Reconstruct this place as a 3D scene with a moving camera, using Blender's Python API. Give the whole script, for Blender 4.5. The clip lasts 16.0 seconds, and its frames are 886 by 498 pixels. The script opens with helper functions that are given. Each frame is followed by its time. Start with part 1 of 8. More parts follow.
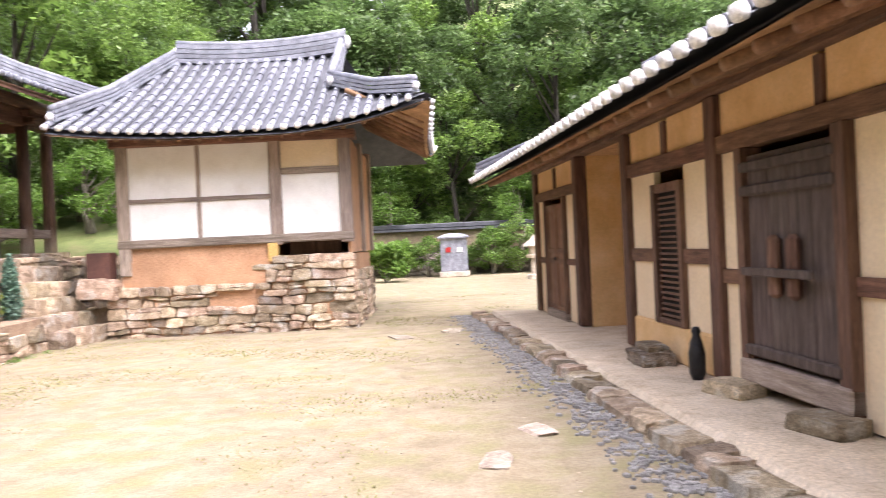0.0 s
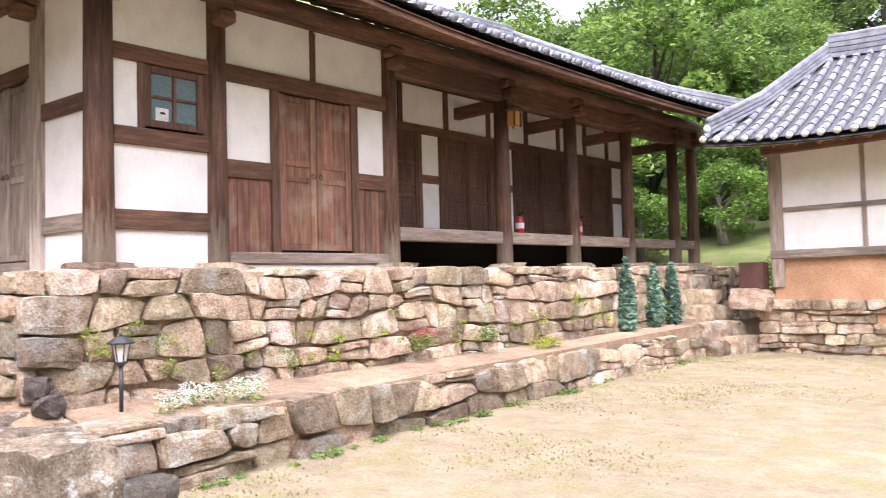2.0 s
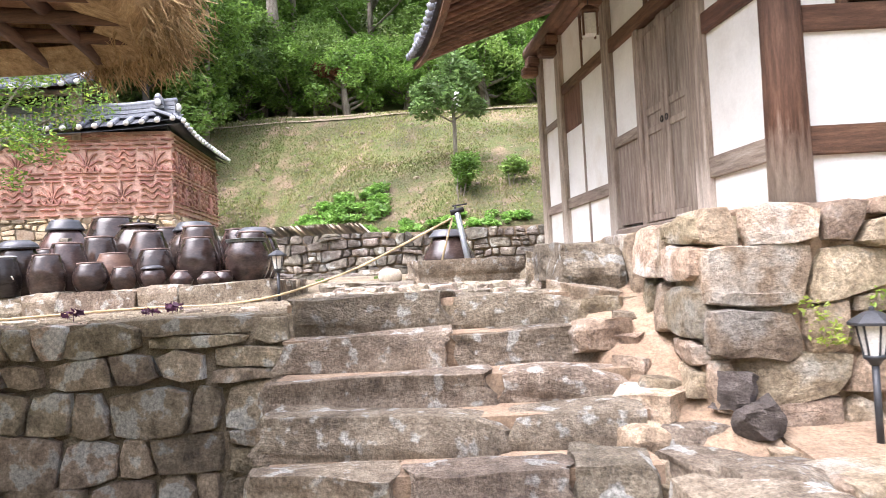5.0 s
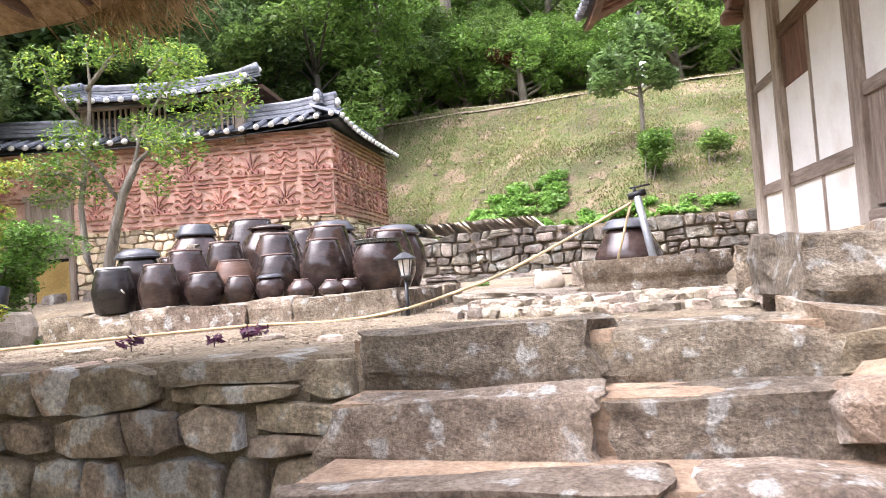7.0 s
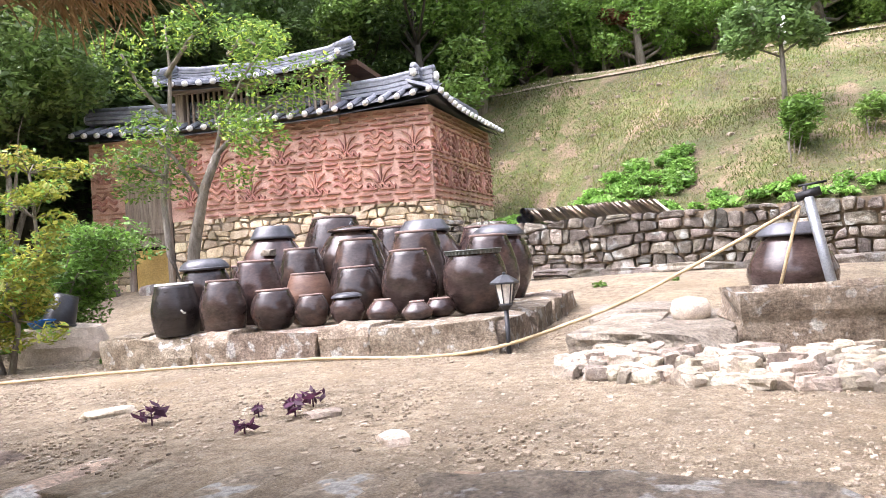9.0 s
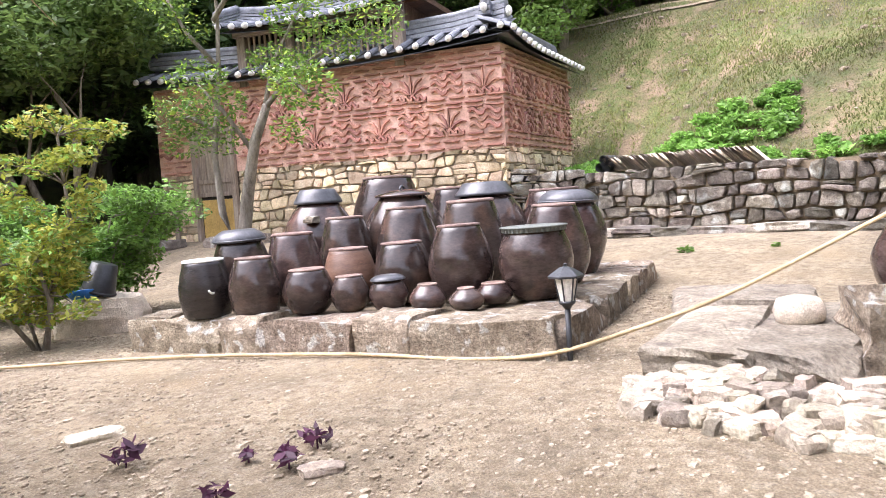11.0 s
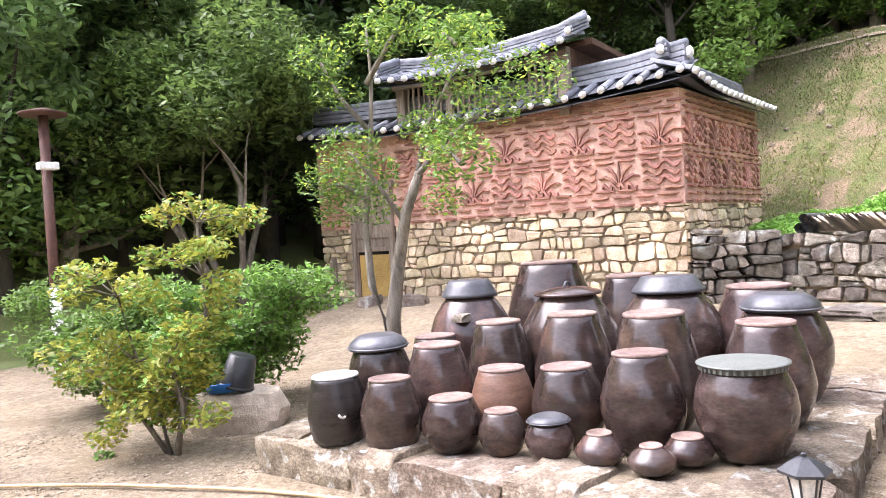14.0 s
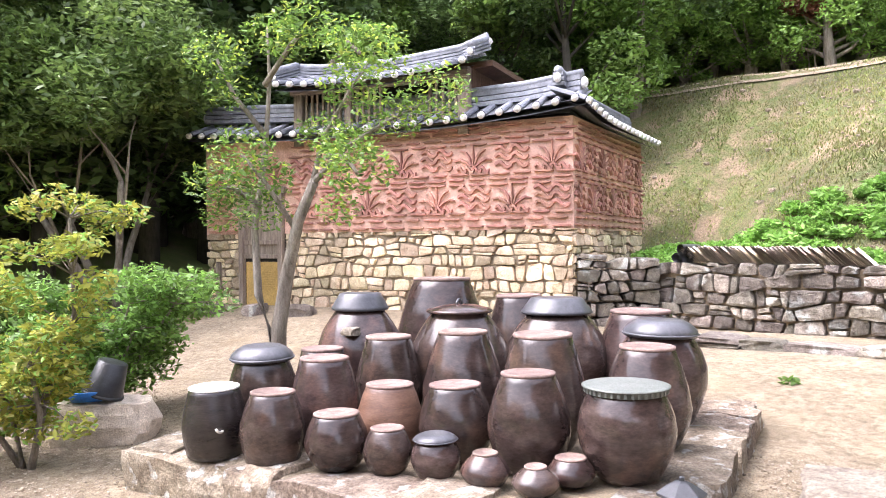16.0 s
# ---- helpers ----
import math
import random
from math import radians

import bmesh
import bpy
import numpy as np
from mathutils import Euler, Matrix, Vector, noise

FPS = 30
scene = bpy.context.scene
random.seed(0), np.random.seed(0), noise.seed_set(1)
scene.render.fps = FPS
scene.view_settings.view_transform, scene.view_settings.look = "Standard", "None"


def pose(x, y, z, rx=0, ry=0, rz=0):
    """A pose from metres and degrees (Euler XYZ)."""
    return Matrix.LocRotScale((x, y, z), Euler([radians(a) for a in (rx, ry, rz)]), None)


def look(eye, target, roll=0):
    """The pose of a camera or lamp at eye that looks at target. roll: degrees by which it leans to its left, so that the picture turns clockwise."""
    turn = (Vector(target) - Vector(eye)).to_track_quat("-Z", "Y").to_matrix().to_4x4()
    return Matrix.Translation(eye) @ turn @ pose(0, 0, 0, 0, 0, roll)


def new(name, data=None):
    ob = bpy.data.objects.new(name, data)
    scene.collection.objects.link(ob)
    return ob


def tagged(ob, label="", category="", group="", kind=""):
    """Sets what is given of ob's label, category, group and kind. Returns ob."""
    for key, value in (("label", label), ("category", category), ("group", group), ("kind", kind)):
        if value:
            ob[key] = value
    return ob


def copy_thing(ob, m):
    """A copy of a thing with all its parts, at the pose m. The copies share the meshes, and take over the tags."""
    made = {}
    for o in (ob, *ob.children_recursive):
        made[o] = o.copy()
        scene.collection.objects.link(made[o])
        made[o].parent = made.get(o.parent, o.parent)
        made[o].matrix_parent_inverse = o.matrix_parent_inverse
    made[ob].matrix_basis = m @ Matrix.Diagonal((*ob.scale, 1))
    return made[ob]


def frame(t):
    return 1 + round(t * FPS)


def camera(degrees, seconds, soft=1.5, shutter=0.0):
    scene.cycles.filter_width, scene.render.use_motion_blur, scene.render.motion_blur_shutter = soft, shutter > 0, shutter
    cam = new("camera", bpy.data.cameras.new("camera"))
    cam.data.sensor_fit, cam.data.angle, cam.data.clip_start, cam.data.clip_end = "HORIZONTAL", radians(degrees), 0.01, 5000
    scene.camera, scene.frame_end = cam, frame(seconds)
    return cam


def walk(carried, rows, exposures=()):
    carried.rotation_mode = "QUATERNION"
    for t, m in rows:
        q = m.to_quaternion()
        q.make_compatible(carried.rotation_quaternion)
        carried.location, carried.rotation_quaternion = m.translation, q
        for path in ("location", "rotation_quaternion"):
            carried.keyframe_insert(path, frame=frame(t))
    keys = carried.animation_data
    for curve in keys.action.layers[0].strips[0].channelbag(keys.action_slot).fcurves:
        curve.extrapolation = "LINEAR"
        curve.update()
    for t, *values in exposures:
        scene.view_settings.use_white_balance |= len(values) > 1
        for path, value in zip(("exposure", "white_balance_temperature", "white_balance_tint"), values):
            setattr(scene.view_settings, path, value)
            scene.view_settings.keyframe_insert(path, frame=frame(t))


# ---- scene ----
cam = camera(61.9, 16.0, soft=0.75, shutter=0.18)
METRES, EYE, TILT, LEAN, TURN = 9.2, 1.50, 0.0, 0.0, 0.0
ROWS = [
    (0.0, 0.0, 0.0, 0.0, -0.02, -0.42, 2.66),
    (0.5, -0.0332, -0.0117, 0.0018, 14.36, -0.01, 2.35),
    (1.0, -0.0611, -0.0145, 0.0006, 26.83, 0.32, 1.92),
    (1.5, -0.0875, -0.003, -0.0015, 36.42, 0.78, 0.97),
    (2.0, -0.118, 0.0088, -0.0092, 43.9, 2.54, 1.5),
    (2.5, -0.1583, 0.025, -0.0145, 53.18, 4.2, 2.31),
    (3.0, -0.1974, 0.0459, -0.0159, 63.58, 4.17, 2.15),
    (3.5, -0.2436, 0.0565, -0.0205, 71.11, 3.67, 2.3),
    (4.0, -0.29, 0.0602, -0.0185, 79.02, 3.48, 3.01),
    (4.5, -0.3342, 0.0698, -0.0167, 86.0, 3.06, 3.27),
    (5.0, -0.3794, 0.0699, -0.0209, 91.11, 2.19, 2.88),
    (5.2, -0.3999, 0.07, -0.0187, 92.68, 2.06, 2.87),
    (7.3, -0.5953, 0.0872, -0.0078, 108.64, 2.71, 4.15),
    (7.5, -0.6084, 0.084, 0.0006, 110.35, 2.69, 4.27),
    (8.0, -0.639, 0.074, 0.0075, 113.18, 2.37, 4.61),
    (8.2, -0.6531, 0.0684, 0.0194, 113.6, 2.27, 4.58),
    (10.3, -0.7589, 0.0443, 0.0488, 117.64, -3.77, 3.94),
    (10.5, -0.7675, 0.0441, 0.0573, 119.02, -3.89, 4.13),
    (11.0, -0.7908, 0.0354, 0.0644, 120.91, -3.96, 3.87),
    (11.5, -0.8151, 0.0268, 0.0783, 121.9, -3.22, 3.79),
    (12.0, -0.8423, 0.0208, 0.088, 124.01, -1.79, 4.73),
    (12.5, -0.85, 0.0134, 0.0953, 126.31, -0.67, 5.04),
    (13.0, -0.8651, -0.0171, 0.095, 128.8, -1.15, 5.64),
    (13.5, -0.875, -0.0346, 0.1134, 131.65, -1.34, 5.05),
    (14.0, -0.881, -0.024, 0.1197, 133.44, -0.86, 3.6),
    (14.5, -0.8833, -0.0283, 0.1209, 131.35, -0.1, 2.24),
    (15.0, -0.8819, -0.0354, 0.1213, 128.85, 0.52, 0.96),
    (15.5, -0.8857, -0.0336, 0.1217, 126.49, 0.99, 0.55),
    (16.0, -0.885, -0.0319, 0.1201, 124.95, -0.13, 0.42),
]
walk(cam, [(t, pose(0, 0, EYE, TILT, LEAN, TURN) @ pose(METRES * x, METRES * y, METRES * z, 90 + pitch, roll, yaw)) for t, x, y, z, yaw, pitch, roll in ROWS],
     exposures=((0.0, 2.22, 6300, 24), (1.0, 2.02, 6200, 23), (2.5, 2.1, 6200, 24), (5.0, 2.26, 6100, 19), (8.0, 2.36, 6120, 22), (11.0, 2.26, 6100, 20), (13.0, 2.42, 6120, 22), (16.0, 2.56, 6120, 22)))

# ---- light ----
world = bpy.data.worlds.new("world")
scene.world = world
world.use_nodes = True
wn = world.node_tree
sky = wn.nodes.new("ShaderNodeTexSky")
sky.sky_type = "NISHITA"
sky.sun_disc = False
sky.sun_elevation, sky.sun_rotation = radians(62), radians(142)
sky.dust_density, sky.air_density = 4.0, 1.2
soft_sky = wn.nodes.new("ShaderNodeHueSaturation")
soft_sky.inputs["Saturation"].default_value = 0.3
wn.links.new(sky.outputs[0], soft_sky.inputs["Color"])
wn.links.new(soft_sky.outputs[0], wn.nodes["Background"].inputs[0])
wn.nodes["Background"].inputs[1].default_value = 0.15
sun = new("sun", bpy.data.lights.new("sun", "SUN"))
sun.data.energy, sun.data.angle, sun.data.color = 0.85, radians(55), (1.0, 0.96, 0.9)
# sunlight falls from behind the first view, high up
sun.matrix_basis = look((0, 0, 26), (-8.5, 11.0, 0))


# ---- materials ----
def material(name, cols, scale=3.0, rough=0.8, bump=0.3, bscale=25.0, stretch=(1, 1, 1), rnd=0.0, metal=0.0,
             big=0.35, grain=0.3, spots=None, leaf=False, foot=None, local=False, spec=0.5, bdist=0.02):
    """Noise-graded colours in metres, a second large-scale tone, fine relief; rnd: how far single pieces differ."""
    m = bpy.data.materials.new(name)
    m.use_nodes = True
    t = m.node_tree
    N, L = t.nodes, t.links
    b = N["Principled BSDF"]
    b.inputs["Roughness"].default_value, b.inputs["Metallic"].default_value = rough, metal
    b.inputs["Specular IOR Level"].default_value = spec
    if local:
        where = N.new("ShaderNodeTexCoord").outputs["Object"]
    else:
        where = N.new("ShaderNodeNewGeometry").outputs["Position"]
    mp = N.new("ShaderNodeMapping")
    mp.inputs["Scale"].default_value = stretch
    L.new(where, mp.inputs[0])
    n1 = N.new("ShaderNodeTexNoise")
    n1.inputs["Scale"].default_value, n1.inputs["Detail"].default_value = scale, 8
    n1.inputs["Roughness"].default_value = 0.65
    L.new(mp.outputs[0], n1.inputs["Vector"])
    ramp = N.new("ShaderNodeValToRGB")
    e = ramp.color_ramp.elements
    for i, c in enumerate(cols):
        p = 0.28 + 0.44 * i / max(1, len(cols) - 1)
        el = e[i] if i < 2 else e.new(p)
        el.position, el.color = p, (*c, 1)
    L.new(n1.outputs[0], ramp.inputs[0])
    col = ramp.outputs[0]
    if spots:
        c, sc, lo, hi = spots
        n3 = N.new("ShaderNodeTexNoise")
        n3.inputs["Scale"].default_value, n3.inputs["Detail"].default_value = sc, 5
        L.new(where, n3.inputs["Vector"])
        mr = N.new("ShaderNodeMapRange")
        mr.inputs[1].default_value, mr.inputs[2].default_value = lo, hi
        L.new(n3.outputs[0], mr.inputs[0])
        mx = N.new("ShaderNodeMix")
        mx.data_type = "RGBA"
        L.new(mr.outputs[0], mx.inputs["Factor"])
        L.new(col, mx.inputs["A"])
        mx.inputs["B"].default_value = (*c, 1)
        col = mx.outputs["Result"]
    if foot:
        c, z0, z1 = foot
        xyz = N.new("ShaderNodeSeparateXYZ")
        L.new(where, xyz.inputs[0])
        wav = N.new("ShaderNodeMath")
        wav.operation = "MULTIPLY_ADD"
        L.new(n1.outputs[0], wav.inputs[0])
        wav.inputs[1].default_value = -0.9
        L.new(xyz.outputs[2], wav.inputs[2])
        mr = N.new("ShaderNodeMapRange")
        mr.inputs[1].default_value, mr.inputs[2].default_value = z1 - 0.45, z0 - 0.45
        L.new(wav.outputs[0], mr.inputs[0])
        mx = N.new("ShaderNodeMix")
        mx.data_type = "RGBA"
        L.new(mr.outputs[0], mx.inputs["Factor"])
        L.new(col, mx.inputs["A"])
        mx.inputs["B"].default_value = (*c, 1)
        col = mx.outputs["Result"]
    n2 = N.new("ShaderNodeTexNoise")
    n2.inputs["Scale"].default_value, n2.inputs["Detail"].default_value = scale * 0.17, 3
    L.new(where, n2.inputs["Vector"])
    tone = N.new("ShaderNodeMapRange")
    tone.inputs[1].default_value, tone.inputs[2].default_value = 0.3, 0.7
    tone.inputs[3].default_value, tone.inputs[4].default_value = 1 - big, 1 + big * 0.6
    L.new(n2.outputs[0], tone.inputs[0])
    val = tone.outputs[0]
    if grain and not leaf:
        n4 = N.new("ShaderNodeTexNoise")
        n4.inputs["Scale"].default_value, n4.inputs["Detail"].default_value = max(scale * 7, 30), 6
        n4.inputs["Roughness"].default_value = 0.75
        L.new(mp.outputs[0], n4.inputs["Vector"])
        gr = N.new("ShaderNodeMapRange")
        gr.inputs[1].default_value, gr.inputs[2].default_value = 0.32, 0.68
        gr.inputs[3].default_value, gr.inputs[4].default_value = 1 - grain, 1 + grain
        L.new(n4.outputs[0], gr.inputs[0])
        mg = N.new("ShaderNodeMath")
        mg.operation = "MULTIPLY"
        L.new(val, mg.inputs[0])
        L.new(gr.outputs[0], mg.inputs[1])
        val = mg.outputs[0]
    if rnd or leaf:
        r = N.new("ShaderNodeNewGeometry").outputs["Random Per Island"] if leaf else N.new("ShaderNodeObjectInfo").outputs["Random"]
        mr2 = N.new("ShaderNodeMapRange")
        k = 0.8 if leaf else rnd
        mr2.inputs[3].default_value, mr2.inputs[4].default_value = 1 - k * 0.55, 1 + k * 0.55
        L.new(r, mr2.inputs[0])
        mul = N.new("ShaderNodeMath")
        mul.operation = "MULTIPLY"
        L.new(val, mul.inputs[0])
        L.new(mr2.outputs[0], mul.inputs[1])
        val = mul.outputs[0]
        if rnd:
            hs0 = N.new("ShaderNodeMapRange")
            hs0.inputs[3].default_value, hs0.inputs[4].default_value = 0.5 - 0.025 * rnd, 0.5 + 0.02 * rnd
            wv = N.new("ShaderNodeTexWhiteNoise")
            wv.noise_dimensions = "1D"
            L.new(r, wv.inputs["W"])
            L.new(wv.outputs[0], hs0.inputs[0])
    hsv = N.new("ShaderNodeHueSaturation")
    L.new(col, hsv.inputs["Color"])
    L.new(val, hsv.inputs["Value"])
    if rnd and not leaf:
        L.new(hs0.outputs[0], hsv.inputs["Hue"])
    L.new(hsv.outputs[0], b.inputs["Base Color"])
    if bump:
        nb = N.new("ShaderNodeTexNoise")
        nb.inputs["Scale"].default_value, nb.inputs["Detail"].default_value = bscale, 8
        nb.inputs["Roughness"].default_value = 0.7
        L.new(mp.outputs[0], nb.inputs["Vector"])
        bp = N.new("ShaderNodeBump")
        bp.inputs["Strength"].default_value, bp.inputs["Distance"].default_value = bump, bdist
        L.new(nb.outputs[0], bp.inputs["Height"])
        L.new(bp.outputs[0], b.inputs["Normal"])
    if leaf:
        tr = N.new("ShaderNodeBsdfTranslucent")
        L.new(hsv.outputs[0], tr.inputs[0])
        ms = N.new("ShaderNodeMixShader")
        ms.inputs[0].default_value = 0.45
        L.new(b.outputs[0], ms.inputs[1])
        L.new(tr.outputs[0], ms.inputs[2])
        L.new(ms.outputs[0], N["Material Output"].inputs[0])
    return m


m_sand = material("dry_sandy_earth", [(0.186, 0.147, 0.088), (0.262, 0.214, 0.139), (0.315, 0.271, 0.190)], 3.5, 0.95, 0.8, 30, big=0.15, grain=0.22,
                  spots=((0.225, 0.2, 0.1), 2.6, 0.48, 0.66))
m_gravel_soil = material("gravelly_soil", [(0.145, 0.108, 0.068), (0.285, 0.226, 0.150), (0.385, 0.325, 0.240)], 14, 0.95, 1.0, 60, big=0.25, grain=0.55,
                         spots=((0.27, 0.205, 0.125), 1.1, 0.55, 0.75), bdist=0.03)
m_red_soil = material("packed_red_earth", [(0.225, 0.150, 0.096), (0.335, 0.236, 0.158), (0.410, 0.310, 0.220)], 6, 0.95, 0.9, 34, grain=0.4)
m_stone = material("warm_field_stone", [(0.200, 0.148, 0.100), (0.380, 0.288, 0.192), (0.520, 0.412, 0.288), (0.570, 0.500, 0.410)], 7, 0.92, 1.0, 34, grain=0.5, rnd=0.75,
                   spots=((0.56, 0.51, 0.43), 3.5, 0.54, 0.66), bdist=0.05)
m_stone_grey = material("weathered_grey_stone", [(0.110, 0.092, 0.075), (0.235, 0.203, 0.165), (0.400, 0.360, 0.300)], 9, 0.92, 1.0, 34, grain=0.5, rnd=1.0,
                        spots=((0.42, 0.42, 0.38), 3.5, 0.58, 0.66), bdist=0.05)
m_stone_dark = material("dark_mossy_stone", [(0.125, 0.1, 0.073), (0.40, 0.32, 0.228), (0.70, 0.59, 0.44)], 6, 0.92, 1.0, 34, grain=0.5, rnd=0.7,
                        spots=((0.56, 0.54, 0.49), 6.0, 0.55, 0.6), bdist=0.06)
m_step = material("worn_step_stone", [(0.125, 0.096, 0.068), (0.266, 0.208, 0.150), (0.405, 0.330, 0.246), (0.515, 0.440, 0.345)], 8, 0.92, 1.0, 40, grain=0.55, rnd=0.5,
                  spots=((0.58, 0.56, 0.51), 9.0, 0.57, 0.64), bdist=0.06)
m_stone_yellow = material("cream_rubble_stone", [(0.400, 0.290, 0.175), (0.600, 0.480, 0.325), (0.730, 0.630, 0.470)], 6, 0.9, 0.8, 28, rnd=0.75, grain=0.35)
m_mortar = material("pale_mortar", [(0.22, 0.175, 0.125), (0.36, 0.30, 0.22)], 8, 0.95, 0.5, 40)
m_earth_core = material("dark_earth_core", [(0.170, 0.136, 0.093), (0.340, 0.255, 0.170)], 6, 0.95, 0.5, 30)
m_plaster = material("white_lime_plaster", [(0.7, 0.68, 0.64), (0.8, 0.785, 0.75), (0.84, 0.83, 0.8)], 2.2, 0.9, 0.15, 35, big=0.06, grain=0.05,
                     spots=((0.6, 0.53, 0.43), 0.9, 0.62, 0.85))
m_ochre = material("ochre_clay_plaster", [(0.58, 0.36, 0.15), (0.7, 0.46, 0.22), (0.76, 0.54, 0.3)], 2.0, 0.92, 0.2, 30, big=0.15, grain=0.1)
m_cream = material("cream_clay_plaster", [(0.71, 0.555, 0.36), (0.79, 0.655, 0.46)], 2.0, 0.92, 0.2, 30, big=0.12, grain=0.1)
m_clay_red = material("bare_red_clay", [(0.4, 0.22, 0.12), (0.53, 0.32, 0.19)], 3.0, 0.95, 0.4, 25)
m_wood = material("dark_weathered_timber", [(0.046, 0.023, 0.014), (0.123, 0.062, 0.039), (0.218, 0.122, 0.079)], 3.2, 0.75, 0.5, 20, stretch=(7, 7, 0.7), big=0.35, rnd=0.3)
m_post = material("post_timber_with_worn_foot", [(0.046, 0.023, 0.014), (0.123, 0.062, 0.039), (0.218, 0.122, 0.079)], 3.2, 0.75, 0.5, 20, stretch=(7, 7, 0.7), big=0.35, rnd=0.3, foot=((0.5, 0.43, 0.36), 1.7, 2.3))
m_wood_h = material("dark_weathered_beam", [(0.053, 0.026, 0.015), (0.135, 0.066, 0.039), (0.24, 0.128, 0.075)], 3.2, 0.75, 0.5, 20, stretch=(0.8, 0.8, 8), big=0.35, rnd=0.3)
m_wood_grey = material("grey_weathered_timber", [(0.15, 0.112, 0.088), (0.3, 0.237, 0.188), (0.463, 0.388, 0.325)], 3.2, 0.85, 0.5, 20, stretch=(7, 7, 0.7), big=0.3, rnd=0.3)
m_post_grey = material("grey_post_with_worn_foot", [(0.15, 0.112, 0.088), (0.3, 0.237, 0.188), (0.463, 0.388, 0.325)], 3.2, 0.85, 0.5, 20, stretch=(7, 7, 0.7), big=0.3, rnd=0.3, foot=((0.56, 0.49, 0.42), 1.7, 2.4))
m_wood_door = material("brown_plank_door", [(0.078, 0.037, 0.022), (0.186, 0.09, 0.053), (0.31, 0.171, 0.105)], 3.4, 0.7, 0.6, 22, stretch=(9, 9, 0.6), big=0.35, rnd=0.45, spots=((0.27, 0.185, 0.135), 2.2, 0.55, 0.72))
m_wood_grey_h = material("grey_weathered_beam", [(0.14, 0.105, 0.08), (0.27, 0.215, 0.17), (0.4, 0.335, 0.28)], 3.2, 0.85, 0.5, 20, stretch=(0.8, 0.8, 8), big=0.3, rnd=0.3)
m_soffit = material("ochre_soffit_boards", [(0.320, 0.192, 0.096), (0.576, 0.352, 0.176)], 4.0, 0.85, 0.3, 22)
m_rafter = material("ochre_brown_rafter", [(0.11, 0.055, 0.028), (0.24, 0.13, 0.068), (0.36, 0.215, 0.12)], 3.2, 0.8, 0.4, 20, big=0.3, rnd=0.35)
m_tile = material("grey_clay_roof_tile", [(0.12, 0.126, 0.15), (0.204, 0.214, 0.246), (0.3, 0.312, 0.348)], 5, 0.6, 0.4, 30, rnd=0.35, big=0.2)
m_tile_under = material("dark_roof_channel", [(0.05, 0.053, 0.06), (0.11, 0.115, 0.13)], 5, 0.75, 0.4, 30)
m_lime = material("white_lime_cap", [(0.62, 0.61, 0.6), (0.8, 0.79, 0.77)], 6, 0.9, 0.3, 40)
m_brick = material("terracotta_brick", [(0.27, 0.13, 0.098), (0.42, 0.21, 0.16), (0.53, 0.29, 0.222)], 6, 0.92, 0.6, 34, rnd=0.45)
m_pink = material("pink_clay_mortar", [(0.47, 0.275, 0.21), (0.61, 0.38, 0.302), (0.69, 0.46, 0.378)], 5, 0.95, 0.6, 34, big=0.3, grain=0.3)
m_glass = material("blue_grey_window_glass", [(0.13, 0.19, 0.22), (0.16, 0.22, 0.25)], 1, 0.06, 0, big=0.05)
m_iron = material("black_iron", [(0.018, 0.018, 0.02), (0.04, 0.04, 0.043)], 12, 0.5, 0.3, 60, metal=0.6)
m_lamp_black = material("black_lamp_plastic", [(0.02, 0.022, 0.026), (0.04, 0.042, 0.048)], 9, 0.45, 0.1, 50)
m_lamp_glass = material("frosted_lamp_glass", [(0.62, 0.6, 0.55), (0.72, 0.7, 0.66)], 9, 0.3, 0, big=0.1)
m_thatch = material("rice_straw_thatch", [(0.192, 0.120, 0.054), (0.480, 0.324, 0.156), (0.696, 0.528, 0.300)], 6, 0.95, 0.8, 40, stretch=(3, 3, 1))
m_rope = material("pale_straw_rope", [(0.5, 0.37, 0.2), (0.66, 0.52, 0.32)], 30, 0.9, 0.5, 120)
m_grass = material("sparse_hill_grass", [(0.190, 0.142, 0.080), (0.150, 0.132, 0.058), (0.105, 0.122, 0.036), (0.070, 0.105, 0.022)], 3.5, 0.95, 1.0, 12, big=0.4, grain=0.55, bdist=0.08,
                   spots=((0.24, 0.175, 0.11), 1.3, 0.53, 0.64))
m_forest_floor = material("forest_floor", [(0.095, 0.114, 0.038), (0.152, 0.190, 0.057), (0.228, 0.190, 0.095)], 1.5, 0.95, 0.6, 10)
m_leaf = material("fresh_green_leaves", [(0.084, 0.158, 0.028), (0.144, 0.257, 0.047), (0.212, 0.347, 0.066)], 1.2, 0.55, 0, leaf=True, big=0.3)
m_evergreen = material("evergreen_leaves", [(0.05, 0.09, 0.026), (0.115, 0.18, 0.048), (0.21, 0.29, 0.075)], 1.6, 0.4, 0, leaf=True, big=0.45)
m_leaf_dark = material("deep_green_leaves", [(0.06, 0.108, 0.036), (0.135, 0.22, 0.07), (0.23, 0.345, 0.112)], 0.8, 0.5, 0, leaf=True, big=0.35)
m_leaf_mid = material("mid_green_leaves", [(0.096, 0.173, 0.038), (0.182, 0.295, 0.067), (0.288, 0.427, 0.096)], 0.8, 0.5, 0, leaf=True, big=0.35)
m_leaf_yellow = material("yellow_green_leaves", [(0.179, 0.287, 0.037), (0.335, 0.443, 0.061), (0.470, 0.548, 0.124)], 2.0, 0.55, 0, leaf=True, big=0.3)
